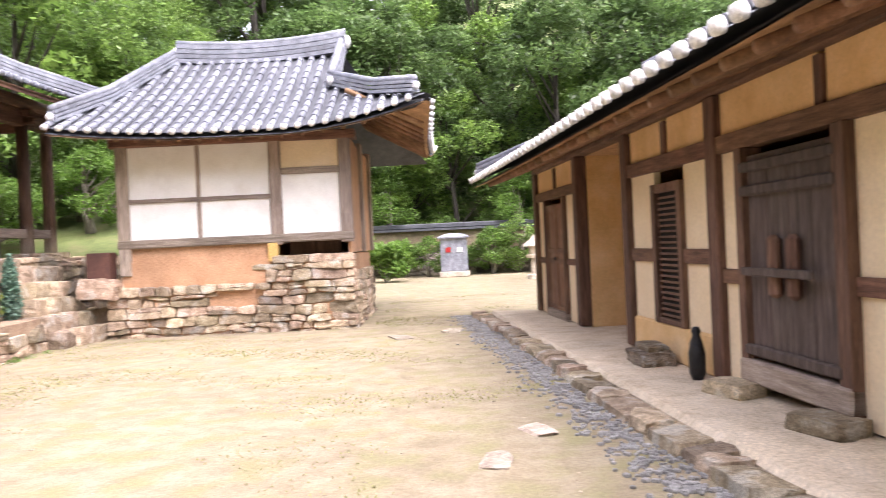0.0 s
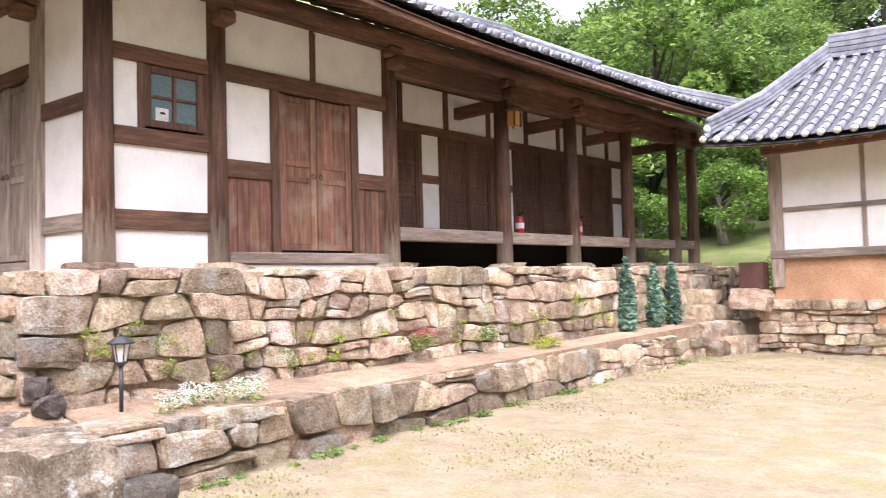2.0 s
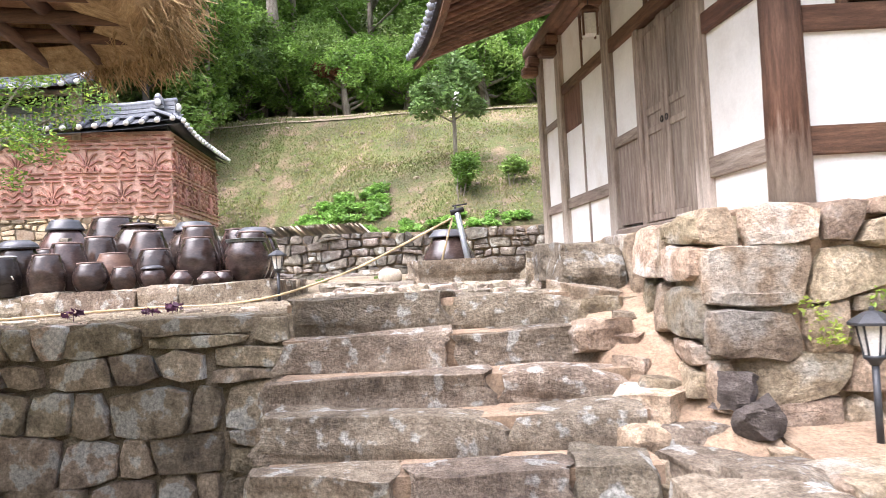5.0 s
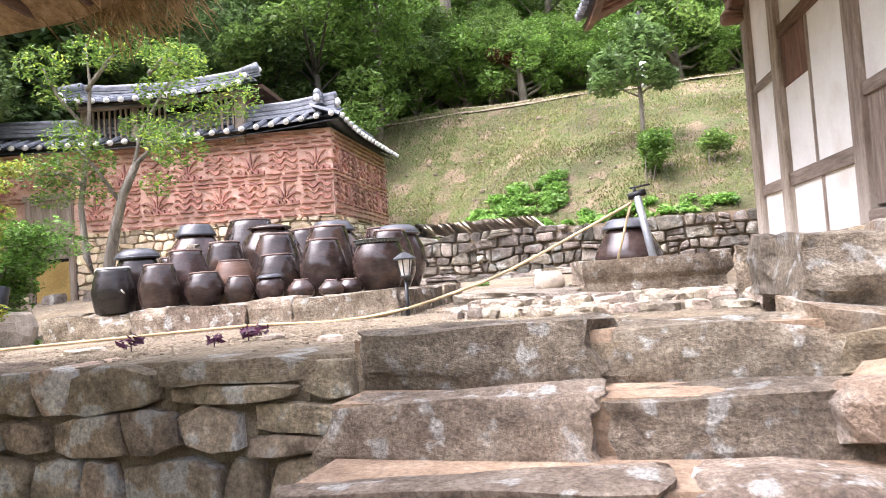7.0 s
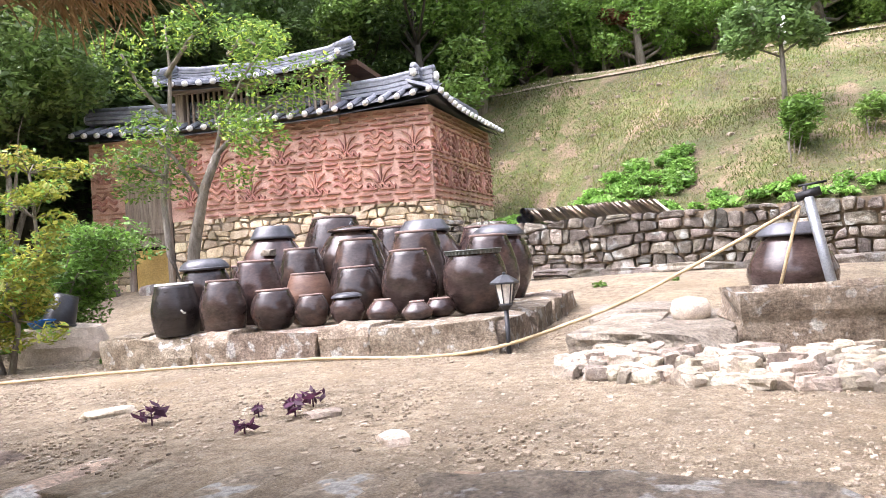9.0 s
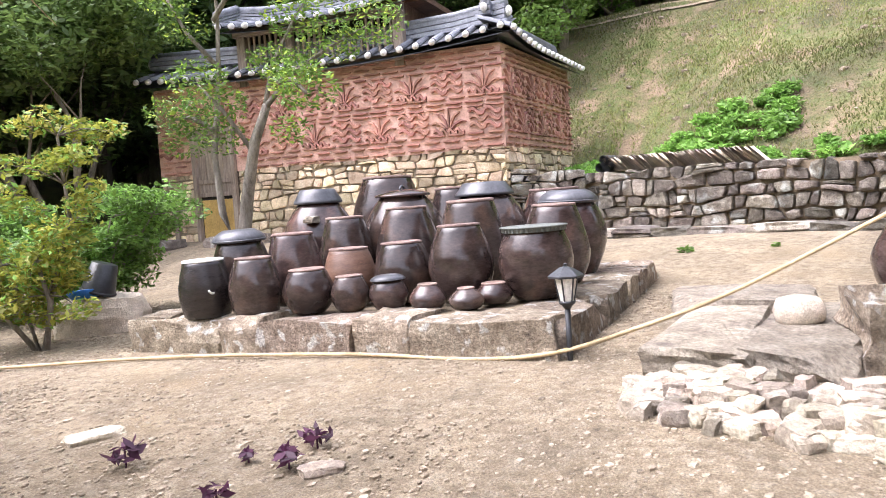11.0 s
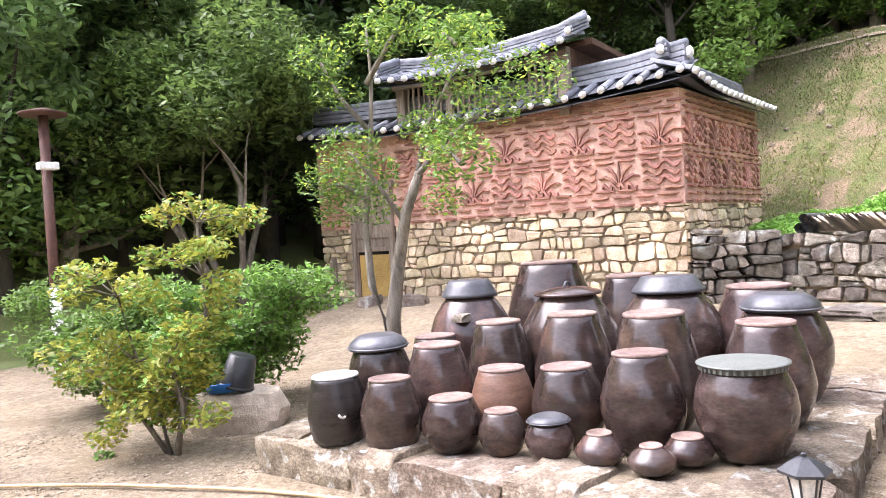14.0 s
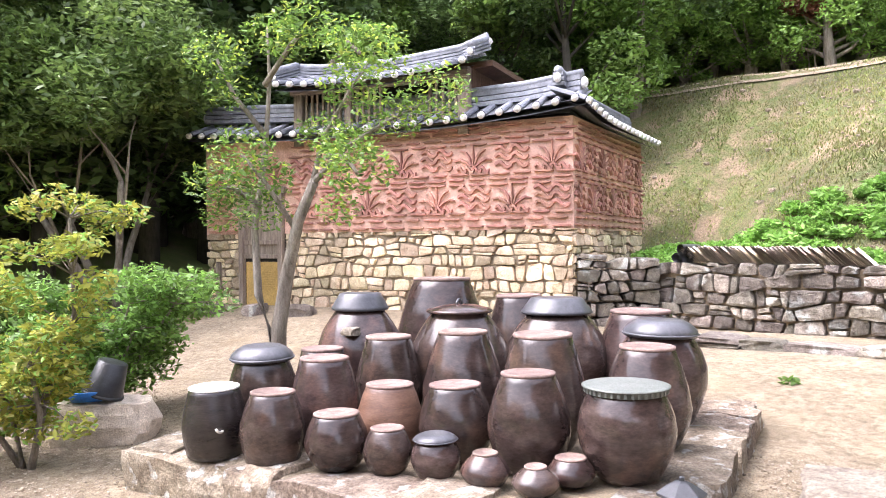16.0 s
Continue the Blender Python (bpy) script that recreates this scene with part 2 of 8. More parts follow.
m_leaf_gold = material("golden_green_leaves", [(0.23, 0.28, 0.045), (0.35, 0.37, 0.06), (0.42, 0.36, 0.08)], 2.0, 0.55, 0, leaf=True, big=0.3)
m_leaf_red = material("rust_red_leaves", [(0.13, 0.05, 0.03), (0.22, 0.09, 0.05)], 2.0, 0.6, 0, leaf=True)
m_leaf_purple = material("purple_leaves", [(0.05, 0.015, 0.04), (0.11, 0.035, 0.075)], 9, 0.55, 0, leaf=True)
m_cypress = material("blue_green_needles", [(0.13, 0.24, 0.175), (0.24, 0.39, 0.295), (0.36, 0.52, 0.41)], 6, 0.8, 0, leaf=True)
m_flower_white = material("white_petals", [(0.7, 0.72, 0.68), (0.82, 0.82, 0.8)], 20, 0.7, 0)
m_flower_red = material("crimson_petals", [(0.5, 0.03, 0.08), (0.65, 0.06, 0.13)], 20, 0.6, 0)
m_flower_yellow = material("yellow_petals", [(0.6, 0.42, 0.03), (0.75, 0.55, 0.06)], 20, 0.6, 0)
m_bark = material("grey_brown_bark", [(0.1, 0.085, 0.065), (0.22, 0.19, 0.155), (0.32, 0.29, 0.25)], 6, 0.9, 0.8, 20, stretch=(3, 3, 0.8))
m_bark_dark = material("dark_bark", [(0.04, 0.035, 0.028), (0.1, 0.085, 0.07)], 5, 0.9, 0.8, 18, stretch=(3, 3, 0.8))
m_jar = material("brown_glazed_onggi", [(0.022, 0.015, 0.0135), (0.046, 0.031, 0.0275), (0.085, 0.06, 0.052)], 4.5, 0.13, 0.14, 16, stretch=(1, 1, 2.2), rnd=0.45, big=0.35, bdist=0.006, grain=0.32, spots=((0.1, 0.06, 0.046), 5.0, 0.54, 0.72))
m_jar_black = material("black_glazed_onggi", [(0.012, 0.01, 0.01), (0.03, 0.024, 0.022)], 5, 0.25, 0.2, 18, stretch=(1, 1, 5), bdist=0.008)
m_jar_red = material("reddish_matt_onggi", [(0.085, 0.04, 0.028), (0.155, 0.078, 0.052), (0.21, 0.115, 0.08)], 6, 0.42, 0.3, 20, stretch=(1, 1, 4), rnd=0.3, bdist=0.008)
m_jar_rim = material("bare_clay_rim", [(0.115, 0.072, 0.058), (0.2, 0.135, 0.112), (0.27, 0.2, 0.165)], 14, 0.8, 0.3, 40, rnd=0.3)
m_jar_lid = material("dark_slate_lid", [(0.046, 0.049, 0.058), (0.108, 0.108, 0.119)], 5, 0.35, 0.2, 20, rnd=0.3, bdist=0.008)
m_basin_lid = material("dull_green_grey_lid", [(0.1, 0.112, 0.1), (0.17, 0.182, 0.165)], 10, 0.5, 0.2, 40)
m_granite = material("pale_granite", [(0.385, 0.319, 0.251), (0.589, 0.506, 0.408), (0.714, 0.638, 0.533)], 14, 0.92, 0.8, 60)
m_flag = material("pale_flagstone", [(0.230, 0.185, 0.132), (0.400, 0.340, 0.262), (0.530, 0.480, 0.405)], 7, 0.9, 0.9, 30, rnd=0.8, grain=0.4)
m_gravel = material("blue_grey_gravel", [(0.22, 0.215, 0.21), (0.36, 0.355, 0.345), (0.52, 0.51, 0.49)], 30, 0.9, 1.0, 60, rnd=0.5)
m_bucket = material("black_plastic_bucket", [(0.014, 0.015, 0.018), (0.03, 0.032, 0.037)], 8, 0.4, 0.1, 40)
m_blue = material("blue_plastic", [(0.01, 0.12, 0.42), (0.02, 0.17, 0.52)], 8, 0.4, 0)
m_red = material("red_enamel", [(0.42, 0.02, 0.02), (0.5, 0.04, 0.035)], 8, 0.35, 0)
m_steel = material("galvanised_steel", [(0.34, 0.37, 0.4), (0.5, 0.53, 0.56)], 12, 0.45, 0.2, 40, metal=0.5)
m_white_paint = material("white_paint", [(0.74, 0.74, 0.72), (0.82, 0.82, 0.8)], 6, 0.6, 0.1, 40)
m_rust = material("rust_brown_steel", [(0.06, 0.025, 0.018), (0.12, 0.05, 0.035)], 8, 0.7, 0.3, 40)
m_yellow_door = material("ochre_painted_board", [(0.5, 0.32, 0.09), (0.6, 0.4, 0.14)], 4, 0.7, 0.2, 30)
m_wood_black = material("smoke_dark_planks", [(0.032, 0.022, 0.018), (0.075, 0.052, 0.044), (0.135, 0.1, 0.086)], 3.2, 0.75, 0.5, 20, stretch=(7, 7, 0.7), big=0.35, rnd=0.3)
m_platform = material("pale_trodden_platform", [(0.47, 0.375, 0.255), (0.6, 0.5, 0.365), (0.68, 0.585, 0.455)], 4, 0.95, 0.5, 30, big=0.2)
m_weed = material("lush_weed_leaves", [(0.13, 0.27, 0.045), (0.21, 0.39, 0.075), (0.3, 0.5, 0.115)], 1.2, 0.5, 0, leaf=True, big=0.25)
# near-black colour standing in for deep shade in hollows; also the notice's print
m_dark = material("hollow_shade_and_print", [(0.012, 0.01, 0.008), (0.02, 0.016, 0.012)], 2, 0.95, 0)
m_lantern_glow = material("amber_lantern_paper", [(0.5, 0.24, 0.07), (0.62, 0.33, 0.12)], 9, 0.7, 0)


# ---- building blocks ----
def thing(name, x, y, z, label="", category="", group="", kind="", rz=0):
    ob = new(name)
    ob.empty_display_size = 0.1
    ob.matrix_basis = pose(x, y, z, 0, 0, rz)
    return tagged(ob, label, category, group, kind)


def adopt(ob, parent):
    """Parent ob and leave it where it stands."""
    if parent is not None:
        ob.parent = parent
        if parent.parent is None and parent.type == "EMPTY":
            ob.matrix_parent_inverse = parent.matrix_basis.inverted()
    return ob


def to_mesh(name, bm, mat, smooth=False):
    me = bpy.data.meshes.new(name)
    bmesh.ops.recalc_face_normals(bm, faces=bm.faces)
    bm.to_mesh(me)
    bm.free()
    if smooth:
        me.polygons.foreach_set("use_smooth", [True] * len(me.polygons))
    me.materials.append(mat)
    return me


def part(name, bm, mat, parent=None, label="", smooth=False):
    ob = new(name, to_mesh(name, bm, mat, smooth))
    if label:
        ob["label"] = label
    return adopt(ob, parent)


def piece(name, me, m, parent):
    ob = new(name, me)
    ob.matrix_basis = m
    return adopt(ob, parent)


def block(bm, lo, hi, m=None, bev=0.0):
    """A box from lo to hi, through the matrix m, with bevelled edges."""
    a, b = Vector(lo), Vector(hi)
    r = bmesh.ops.create_cube(bm, size=1, matrix=Matrix.LocRotScale((a + b) / 2, None, b - a))
    vs = r["verts"]
    if bev:
        es = list({e for v in vs for e in v.link_edges})
        r2 = bmesh.ops.bevel(bm, geom=es, offset=bev, segments=1, affect="EDGES")
        vs = list({v for f in r2["faces"] for v in f.verts} | {v for v in vs if v.is_valid})
    if m is not None:
        bmesh.ops.transform(bm, matrix=m, verts=vs)
    return vs


def tube(bm, pts, radii, seg=8, cap=True):
    """A round bar along pts."""
    rings = []
    n = len(pts)
    for i, p in enumerate(pts):
        p = Vector(p)
        d = (Vector(pts[min(i + 1, n - 1)]) - Vector(pts[max(i - 1, 0)])).normalized()
        u = d.orthogonal().normalized() if abs(d.z) > 0.95 else d.cross(Vector((0, 0, 1))).normalized()
        w = d.cross(u)
        r = radii[i] if isinstance(radii, (list, tuple)) else radii
        rings.append([bm.verts.new(p + r * (math.cos(a) * u + math.sin(a) * w)) for a in [2 * math.pi * k / seg for k in range(seg)]])
    for a, b in zip(rings, rings[1:]):
        for k in range(seg):
            bm.faces.new((a[k], a[(k + 1) % seg], b[(k + 1) % seg], b[k]))
    if cap:
        bm.faces.new(rings[0])
        bm.faces.new(rings[-1])


def lathe(bm, prof, seg=28, m=None):
    """A turned body: prof is a list of (radius, height)."""
    rings = []
    for r, z in prof:
        rings.append([bm.verts.new((r * math.cos(2 * math.pi * k / seg), r * math.sin(2 * math.pi * k / seg), z)) for k in range(seg)])
    for a, b in zip(rings, rings[1:]):
        for k in range(seg):
            bm.faces.new((a[k], a[(k + 1) % seg], b[(k + 1) % seg], b[k]))
    bm.faces.new(rings[0])
    bm.faces.new(rings[-1])
    if m is not None:
        bmesh.ops.transform(bm, matrix=m, verts=[v for r in rings for v in r])


def smoothstep(a, b, x):
    t = min(1, max(0, (x - a) / (b - a)))
    return t * t * (3 - 2 * t)


class Wall:
    """A vertical plane: u along it, n out of it, z up."""

    def __init__(self, x, y, dx, dy):
        k = math.hypot(dx, dy)
        self.o, self.d = Vector((x, y)), Vector((dx / k, dy / k))
        self.n = Vector((self.d.y, -self.d.x))
        self.m = Matrix(((self.d.x, self.n.x, 0, x), (self.d.y, self.n.y, 0, y), (0, 0, 1, 0), (0, 0, 0, 1)))

    def at(self, u, n, z):
        p = self.o + self.d * u + self.n * n
        return Vector((p.x, p.y, z))

    def box(self, name, mat, parent, u0, u1, n0, n1, z0, z1, bev=0.006, label=""):
        bm = bmesh.new()
        block(bm, (u0, n0, z0), (u1, n1, z1), self.m, bev)
        return part(name, bm, mat, parent, label)


# stones: a dozen worn blocks that the walls share
def stone_mesh(name, mat, seed, rough=0.1, cuts=2, squareness=0.86, smooth=False):
    rng = random.Random(seed)
    bm = bmesh.new()
    bmesh.ops.create_cube(bm, size=1)
    bmesh.ops.subdivide_edges(bm, edges=bm.edges[:], cuts=cuts, use_grid_fill=True)
    off = Vector((rng.uniform(0, 50), rng.uniform(0, 50), rng.uniform(0, 50)))
    for v in bm.verts:
        c = v.co.copy()
        s = c.normalized() * 0.62
        v.co = c.lerp(s, 1 - squareness) + rough * noise.noise_vector(c * 1.7 + off) + 0.04 * noise.noise_vector(c * 4.3 + off)
    # chip a few corners off
    for k in range(3):
        n = Vector((rng.uniform(-1, 1), rng.uniform(-1, 1), rng.uniform(-1, 1))).normalized()
        for v in bm.verts:
            e = v.co.dot(n) - 0.6
            if e > 0:
                v.co -= n * e
    return to_mesh(name, bm, mat, smooth)


def rubble_face(parent, w, u0, u1, zb, zt, mat, seed, sw=0.32, sh=0.2, depth=0.3, gap=0.009, jut=0.02, bulge=0.022, most=300, wild=1.0):
    """Roughly coursed stones on the plane w: each an uneven block with chamfered edges and a bulged, chipped face."""
    rng = random.Random(seed)
    bounds = [0.0]
    while bounds[-1] < 3.2:
        bounds.append(bounds[-1] + sh * rng.uniform(0.65, 1.4))

    def level(i, u):
        wob = 0.0 if i == 0 else wild * sh * (0.42 * noise.noise((u * 0.9 / sw * 0.4, i * 7.1, seed)) + 0.3 * noise.noise((u / sw, i * 3.7, seed + 4)))
        z = zb(u) + bounds[i] + wob
        top = zt(u)
        return top if z > top - 0.38 * sh else z

    cells = []
    for i in range(len(bounds) - 1):
        u, lean = u0, 0.0
        while u < u1 - 0.01:
            k = sw * rng.choice((rng.uniform(0.4, 0.8), rng.uniform(0.7, 1.3), rng.uniform(1.2, 1.9)))
            v = u1 if u + k > u1 - 0.3 * sw else u + k
            lean2 = 0.0 if v == u1 else rng.uniform(-0.16, 0.16) * sh * wild * wild
            lo0, lo1, hi0, hi1 = level(i, u + 0.001), level(i, v - 0.001), level(i + 1, u + 0.001), level(i + 1, v - 0.001)
            if min(hi0 - lo0, hi1 - lo1) > 0.03:
                a, b, c, d = (u - lean, lo0), (v - lean2, lo1), (v + lean2, hi1), (u + lean, hi0)
                r = rng.random()
                if r < 0.16 * wild and k > sw * 0.7:
                    f = rng.uniform(0.35, 0.65)
                    e, g = (a[0] + (d[0] - a[0]) * f, a[1] + (d[1] - a[1]) * f), (b[0] + (c[0] - b[0]) * f, b[1] + (c[1] - b[1]) * (f + rng.uniform(-0.12, 0.12)))
                    cells += [[a, b, g, e], [e, g, c, d]]
                elif r < 0.3 * wild * wild and k > sw * 0.6:
                    x = d[0] + (c[0] - d[0]) * rng.uniform(0.2, 0.8)
                    cells.append([a, b, (c[0], c[1] - 0.15 * sh), (x, (c[1] + d[1]) / 2 + 0.03 * sh), (d[0], d[1] - 0.12 * sh)])
                else:
                    cells.append([a, b, c, d])
            u, lean = v, lean2
    made = 0
    for poly in cells:
        if made >= most:
            continue
        area = sum(p[0] * q[1] - q[0] * p[1] for p, q in zip(poly, poly[1:] + poly[:1])) / 2
        if abs(area) < 0.06 * sw * sh:
            continue
        cx, cz = sum(p[0] for p in poly) / len(poly), sum(p[1] for p in poly) / len(poly)
        ring = []
        for p, q in zip(poly, poly[1:] + poly[:1]):
            n = max(1, int(math.hypot(q[0] - p[0], q[1] - p[1]) / (0.45 * sh)))
            for i in range(n):
                ring.append((p[0] + (q[0] - p[0]) * i / n, p[1] + (q[1] - p[1]) * i / n))
        ring = [(x + 0.07 * sw * noise.noise((x * 14, y * 14, seed)), y + 0.07 * sw * noise.noise((x * 14, y * 14, seed + 9))) for x, y in ring]
        # round the corners, then leave a joint
        m = len(ring)
        ring = [((ring[i - 1][0] + 5 * ring[i][0] + ring[(i + 1) % m][0]) / 7, (ring[i - 1][1] + 5 * ring[i][1] + ring[(i + 1) % m][1]) / 7) for i in range(m)]
        out = rng.uniform(-jut, jut)
        tiltu, tiltz = rng.uniform(-0.16, 0.16), rng.uniform(-0.2, 0.12)
        bm = bmesh.new()
        rows = []
        for f, dn in ((0.0, -depth), (0.0, -0.8 * bulge), (0.055, 0.5 * bulge), (0.42, 0.85 * bulge)):
            row = []
            for x, y in ring:
                r = math.hypot(x - cx, y - cz)
                k = max(0.15, (1 - f) * (1 - gap / max(r, 0.02) * 0.6))
                x2, z2 = cx + (x - cx) * k, cz + (y - cz) * k
                e = 0.0 if dn == -depth else (noise.noise((x2 * 11, z2 * 11, seed)) * 0.8 * bulge + tiltu * (x2 - cx) + tiltz * (z2 - cz) + out)
                row.append(bm.verts.new((x2, dn + e, z2)))
            rows.append(row)
        for p, q in zip(rows, rows[1:]):
            for i in range(m):
                bm.faces.new((p[i], p[(i + 1) % m], q[(i + 1) % m], q[i]))
        bm.faces.new(rows[-1])
        piece("stone", to_mesh("stone", bm, mat), w.m, parent)
        made += 1
    return made


def stone_set(name, mat, n=10, **kw):
    return [stone_mesh(name, mat, 31 * i + len(name), **kw) for i in range(n)]


S_WARM = stone_set("stone", m_stone)
S_GREY = stone_set("stone", m_stone_grey)
S_STEP = stone_set("stone", m_step, squareness=0.92, rough=0.11, cuts=5)
S_FLAG = stone_set("stone", m_flag, squareness=0.66, rough=0.15, cuts=3)


def stone_face(parent, w, u0, u1, zb, zt, sizes, seed, sw=0.32, sh=0.2, depth=0.3, gap=0.012, jut=0.03, most=300, batter=0.0):
    """Courses of stones on the plane w from u0 to u1; zb and zt give bottom and top at u."""
    rng = random.Random(seed)
    made = 0
    z = 0.0
    while True:
        h = sh * rng.uniform(0.75, 1.3)
        u = u0 + rng.uniform(-0.1, 0)
        any_left = False
        while u < u1:
            k = sw * rng.uniform(0.55, 1.65)
            um = min(max(u + k / 2, u0), u1)
            lo, hi = zb(um), zt(um)
            a = lo + z + rng.uniform(-0.02, 0.02)
            if a < hi - 0.05:
                any_left = True
                hh = min(h * rng.uniform(0.85, 1.2), hi - a)
                if hi - (a + hh) < 0.07:
                    hh = hi - a + rng.uniform(-0.02, 0.015)
                if made < most:
                    split = rng.random() < 0.12 and hh > 0.16
                    for j in range(2 if split else 1):
                        hj = hh / 2 if split else hh
                        m = Matrix.Translation(w.at(u + k / 2, -depth / 2 + rng.uniform(-jut, jut) - batter * (a - lo), a + hj * (j + 0.5)))
                        m = m @ w.m.to_3x3().to_4x4() @ pose(0, 0, 0, rng.uniform(-3, 3), rng.uniform(-4, 4), rng.uniform(-4, 4))
                        m = m @ Matrix.Diagonal((k * 1.06 - gap, depth, hj * 1.08 - gap, 1))
                        piece("stone", rng.choice(sizes), m, parent)
                        made += 1
            u += k
        z += h
        if not any_left or z > 3:
            break
    return made
# ---- ground ----
def wall_line(y):
    """Where the dry-stone wall below the hill stands."""
    return -19.45 + 0.17 * (y + 4.0)


def ground_height(x, y):
    """Yard, upper court, and the hill that climbs to the west."""
    east = 0.0
    if y > 37:
        east = 0.4 * (y - 37)
    if x > 12:
        east = max(east, 0.35 * (x - 12))
    if y < -14:
        east = max(east, 0.3 * (-14 - y))
    if x > -8.12:
        return east
    h = 1.13 - 0.1 * smoothstep(-1, -6, y) + 0.05 * smoothstep(-9, -14, x) + (0.22 + 0.25 * smoothstep(-3, -9, y)) * smoothstep(-13.5, -17, x)
    edge = wall_line(y) - 0.75 if y > -4.6 else -19.9 - 2.6 * smoothstep(-11.8, -13.0, y)
    if x < edge:
        if x > -28:
            shelf = 2.7 * smoothstep(-1.5, -4.4, y)     # a nearly level strip beside the storehouse
            up = 2.25 + 0.1 * min(edge - x, shelf)
            if edge - x > shelf:
                up += (edge - shelf - x) * (6.9 - 2.25 - 0.1 * shelf) / (edge - shelf + 28)
        else:
            up = 6.9 + 0.03 * min(-28 - x, 2) + 0.55 * max(-30 - x, 0)
        h = max(h, up + 0.12 * noise.noise((x * 0.5, y * 0.5, 0)))
    if y < -14:
        h = max(h, 1.35 + 0.45 * (-14 - y))
    if y > 17:
        h = max(h, 1.2 + 0.28 * (y - 17))
    return h


def axis(lo, hi, cuts):
    """Grid lines: far steps outside, 0.4 m inside, plus given cuts."""
    a = [-400, -250, -160, -100, -70] + [lo + 0.45 * i for i in range(int((hi - lo) / 0.45) + 1)] + [70, 100, 160, 250, 400]
    return sorted(set(round(v, 3) for v in a + cuts))


def build_ground():
    xs, ys = axis(-50, 30, [-8.125, -8.115]), axis(-40, 50, [])
    vs, fs, mats = [], [], []
    for x in xs:
        for y in ys:
            vs.append((x, y, ground_height(x, y) + 0.012 * noise.noise((x * 1.3, y * 1.3, 3))))
    n = len(ys)
    for i in range(len(xs) - 1):
        for j in range(n - 1):
            fs.append((i * n + j, (i + 1) * n + j, (i + 1) * n + j + 1, i * n + j + 1))
            x, y = (xs[i] + xs[i + 1]) / 2, (ys[j] + ys[j + 1]) / 2
            k = 0
            if x < -8.12:
                k = 1
                if (y > -4.6 and x < wall_line(y) - 0.5) or (y <= -4.6 and x < -19.9):
                    k = 2
                    if x < -30.5:
                        k = 3
                if y < -12.6 or y > 18:
                    k = 3
            if y > 36.5 or x > 12 or y < -14:
                k = 3
            mats.append(k)
    me = bpy.data.meshes.new("ground")
    me.from_pydata(vs, [], fs)
    for m in (m_sand, m_gravel_soil, m_grass, m_forest_floor):
        me.materials.append(m)
    me.polygons.foreach_set("material_index", mats)
    me.polygons.foreach_set("use_smooth", [True] * len(mats))
    tagged(new("ground", me), "dry sandy yard, gravelly upper court and grassy hill", "ground", kind="structure")


build_ground()

# ---- house terrace in two tiers ----
TOP = 1.6
terrace = thing("terrace", -7.5, 8, 0, "rough fieldstone terrace with a lower planting tier", "terrace", kind="structure")
bm = bmesh.new()
# upper tier body, a wall line slightly oblique to the house
up0, up1 = (-7.02, 1.8), (-7.62, 17.6)
vs = [bm.verts.new((x, y, z)) for z in (0.0, TOP - 0.05) for x, y in ((up0[0] - 0.06, up0[1] + 0.06), (up1[0] - 0.06, up1[1]), (-15.8, up1[1]), (-15.8, up0[1] + 0.06))]
for f in ((0, 1, 2, 3), (4, 5, 6, 7), (0, 1, 5, 4), (1, 2, 6, 5), (2, 3, 7, 6), (3, 0, 4, 7)):
    bm.faces.new([vs[i] for i in f])
part("terrace_fill", bm, m_red_soil, terrace, "packed earth")
bm = bmesh.new()
lo0, lo1 = (-6.12, 2.0), (-6.85, 13.6)
vs = [bm.verts.new((x, y, z)) for z in (-0.1, 0.46) for x, y in ((lo0[0] - 0.06, lo0[1] + 0.06), (lo1[0] - 0.06, lo1[1]), (up1[0] - 0.3, lo1[1]), (up0[0] - 0.3, lo0[1] + 0.06))]
for v in vs[4:]:
    v.co.z += 0.1 if v.co.x < -6.9 else 0
for f in ((0, 1, 2, 3), (4, 5, 6, 7), (0, 1, 5, 4), (1, 2, 6, 5), (2, 3, 7, 6), (3, 0, 4, 7)):
    bm.faces.new([vs[i] for i in f])
part("bed_fill", bm, m_red_soil, terrace, "packed earth bed")
w_up = Wall(up0[0], up0[1], up1[0] - up0[0], up1[1] - up0[1])
w_lo = Wall(lo0[0], lo0[1], lo1[0] - lo0[0], lo1[1] - lo0[1])
upper_wall = thing("stone_wall_1", -7.2, 6, 0.5, "upper terrace wall of tan fieldstones", "wall", kind="structure")
rubble_face(upper_wall, w_up, 0, 15.7, lambda u: 0.42, lambda u: TOP, m_stone, 11, sw=0.34, sh=0.21, depth=0.4, jut=0.03, wild=1.3)
lower_wall = thing("stone_wall_2", -6.4, 6, 0, "low retaining wall of tan fieldstones", "wall", kind="structure")
rubble_face(lower_wall, w_lo, 0, 11.6, lambda u: -0.06, lambda u: 0.5 - 0.004 * u, m_stone, 12, sw=0.4, sh=0.21, depth=0.4, jut=0.04, wild=1.3)
w_lo_end = Wall(-7.0, 2.0, 0.9, 0.0)
rubble_face(lower_wall, w_lo_end, 0, 0.85, lambda u: -0.06, lambda u: 0.5, m_stone, 14, sw=0.36, sh=0.22, depth=0.4)
w_up_end = Wall(-15.8, 1.78, 1, 0)
side_wall = thing("stone_wall_3", -9, 1.8, 0.6, "side terrace wall of large tan stones", "wall", kind="structure")
rubble_face(side_wall, w_up_end, 0.2, 8.75, lambda u: 0.45 if u > 7.6 else 1.05, lambda u: TOP - 0.05, m_stone, 13, sw=0.42, sh=0.24, depth=0.4, jut=0.03)

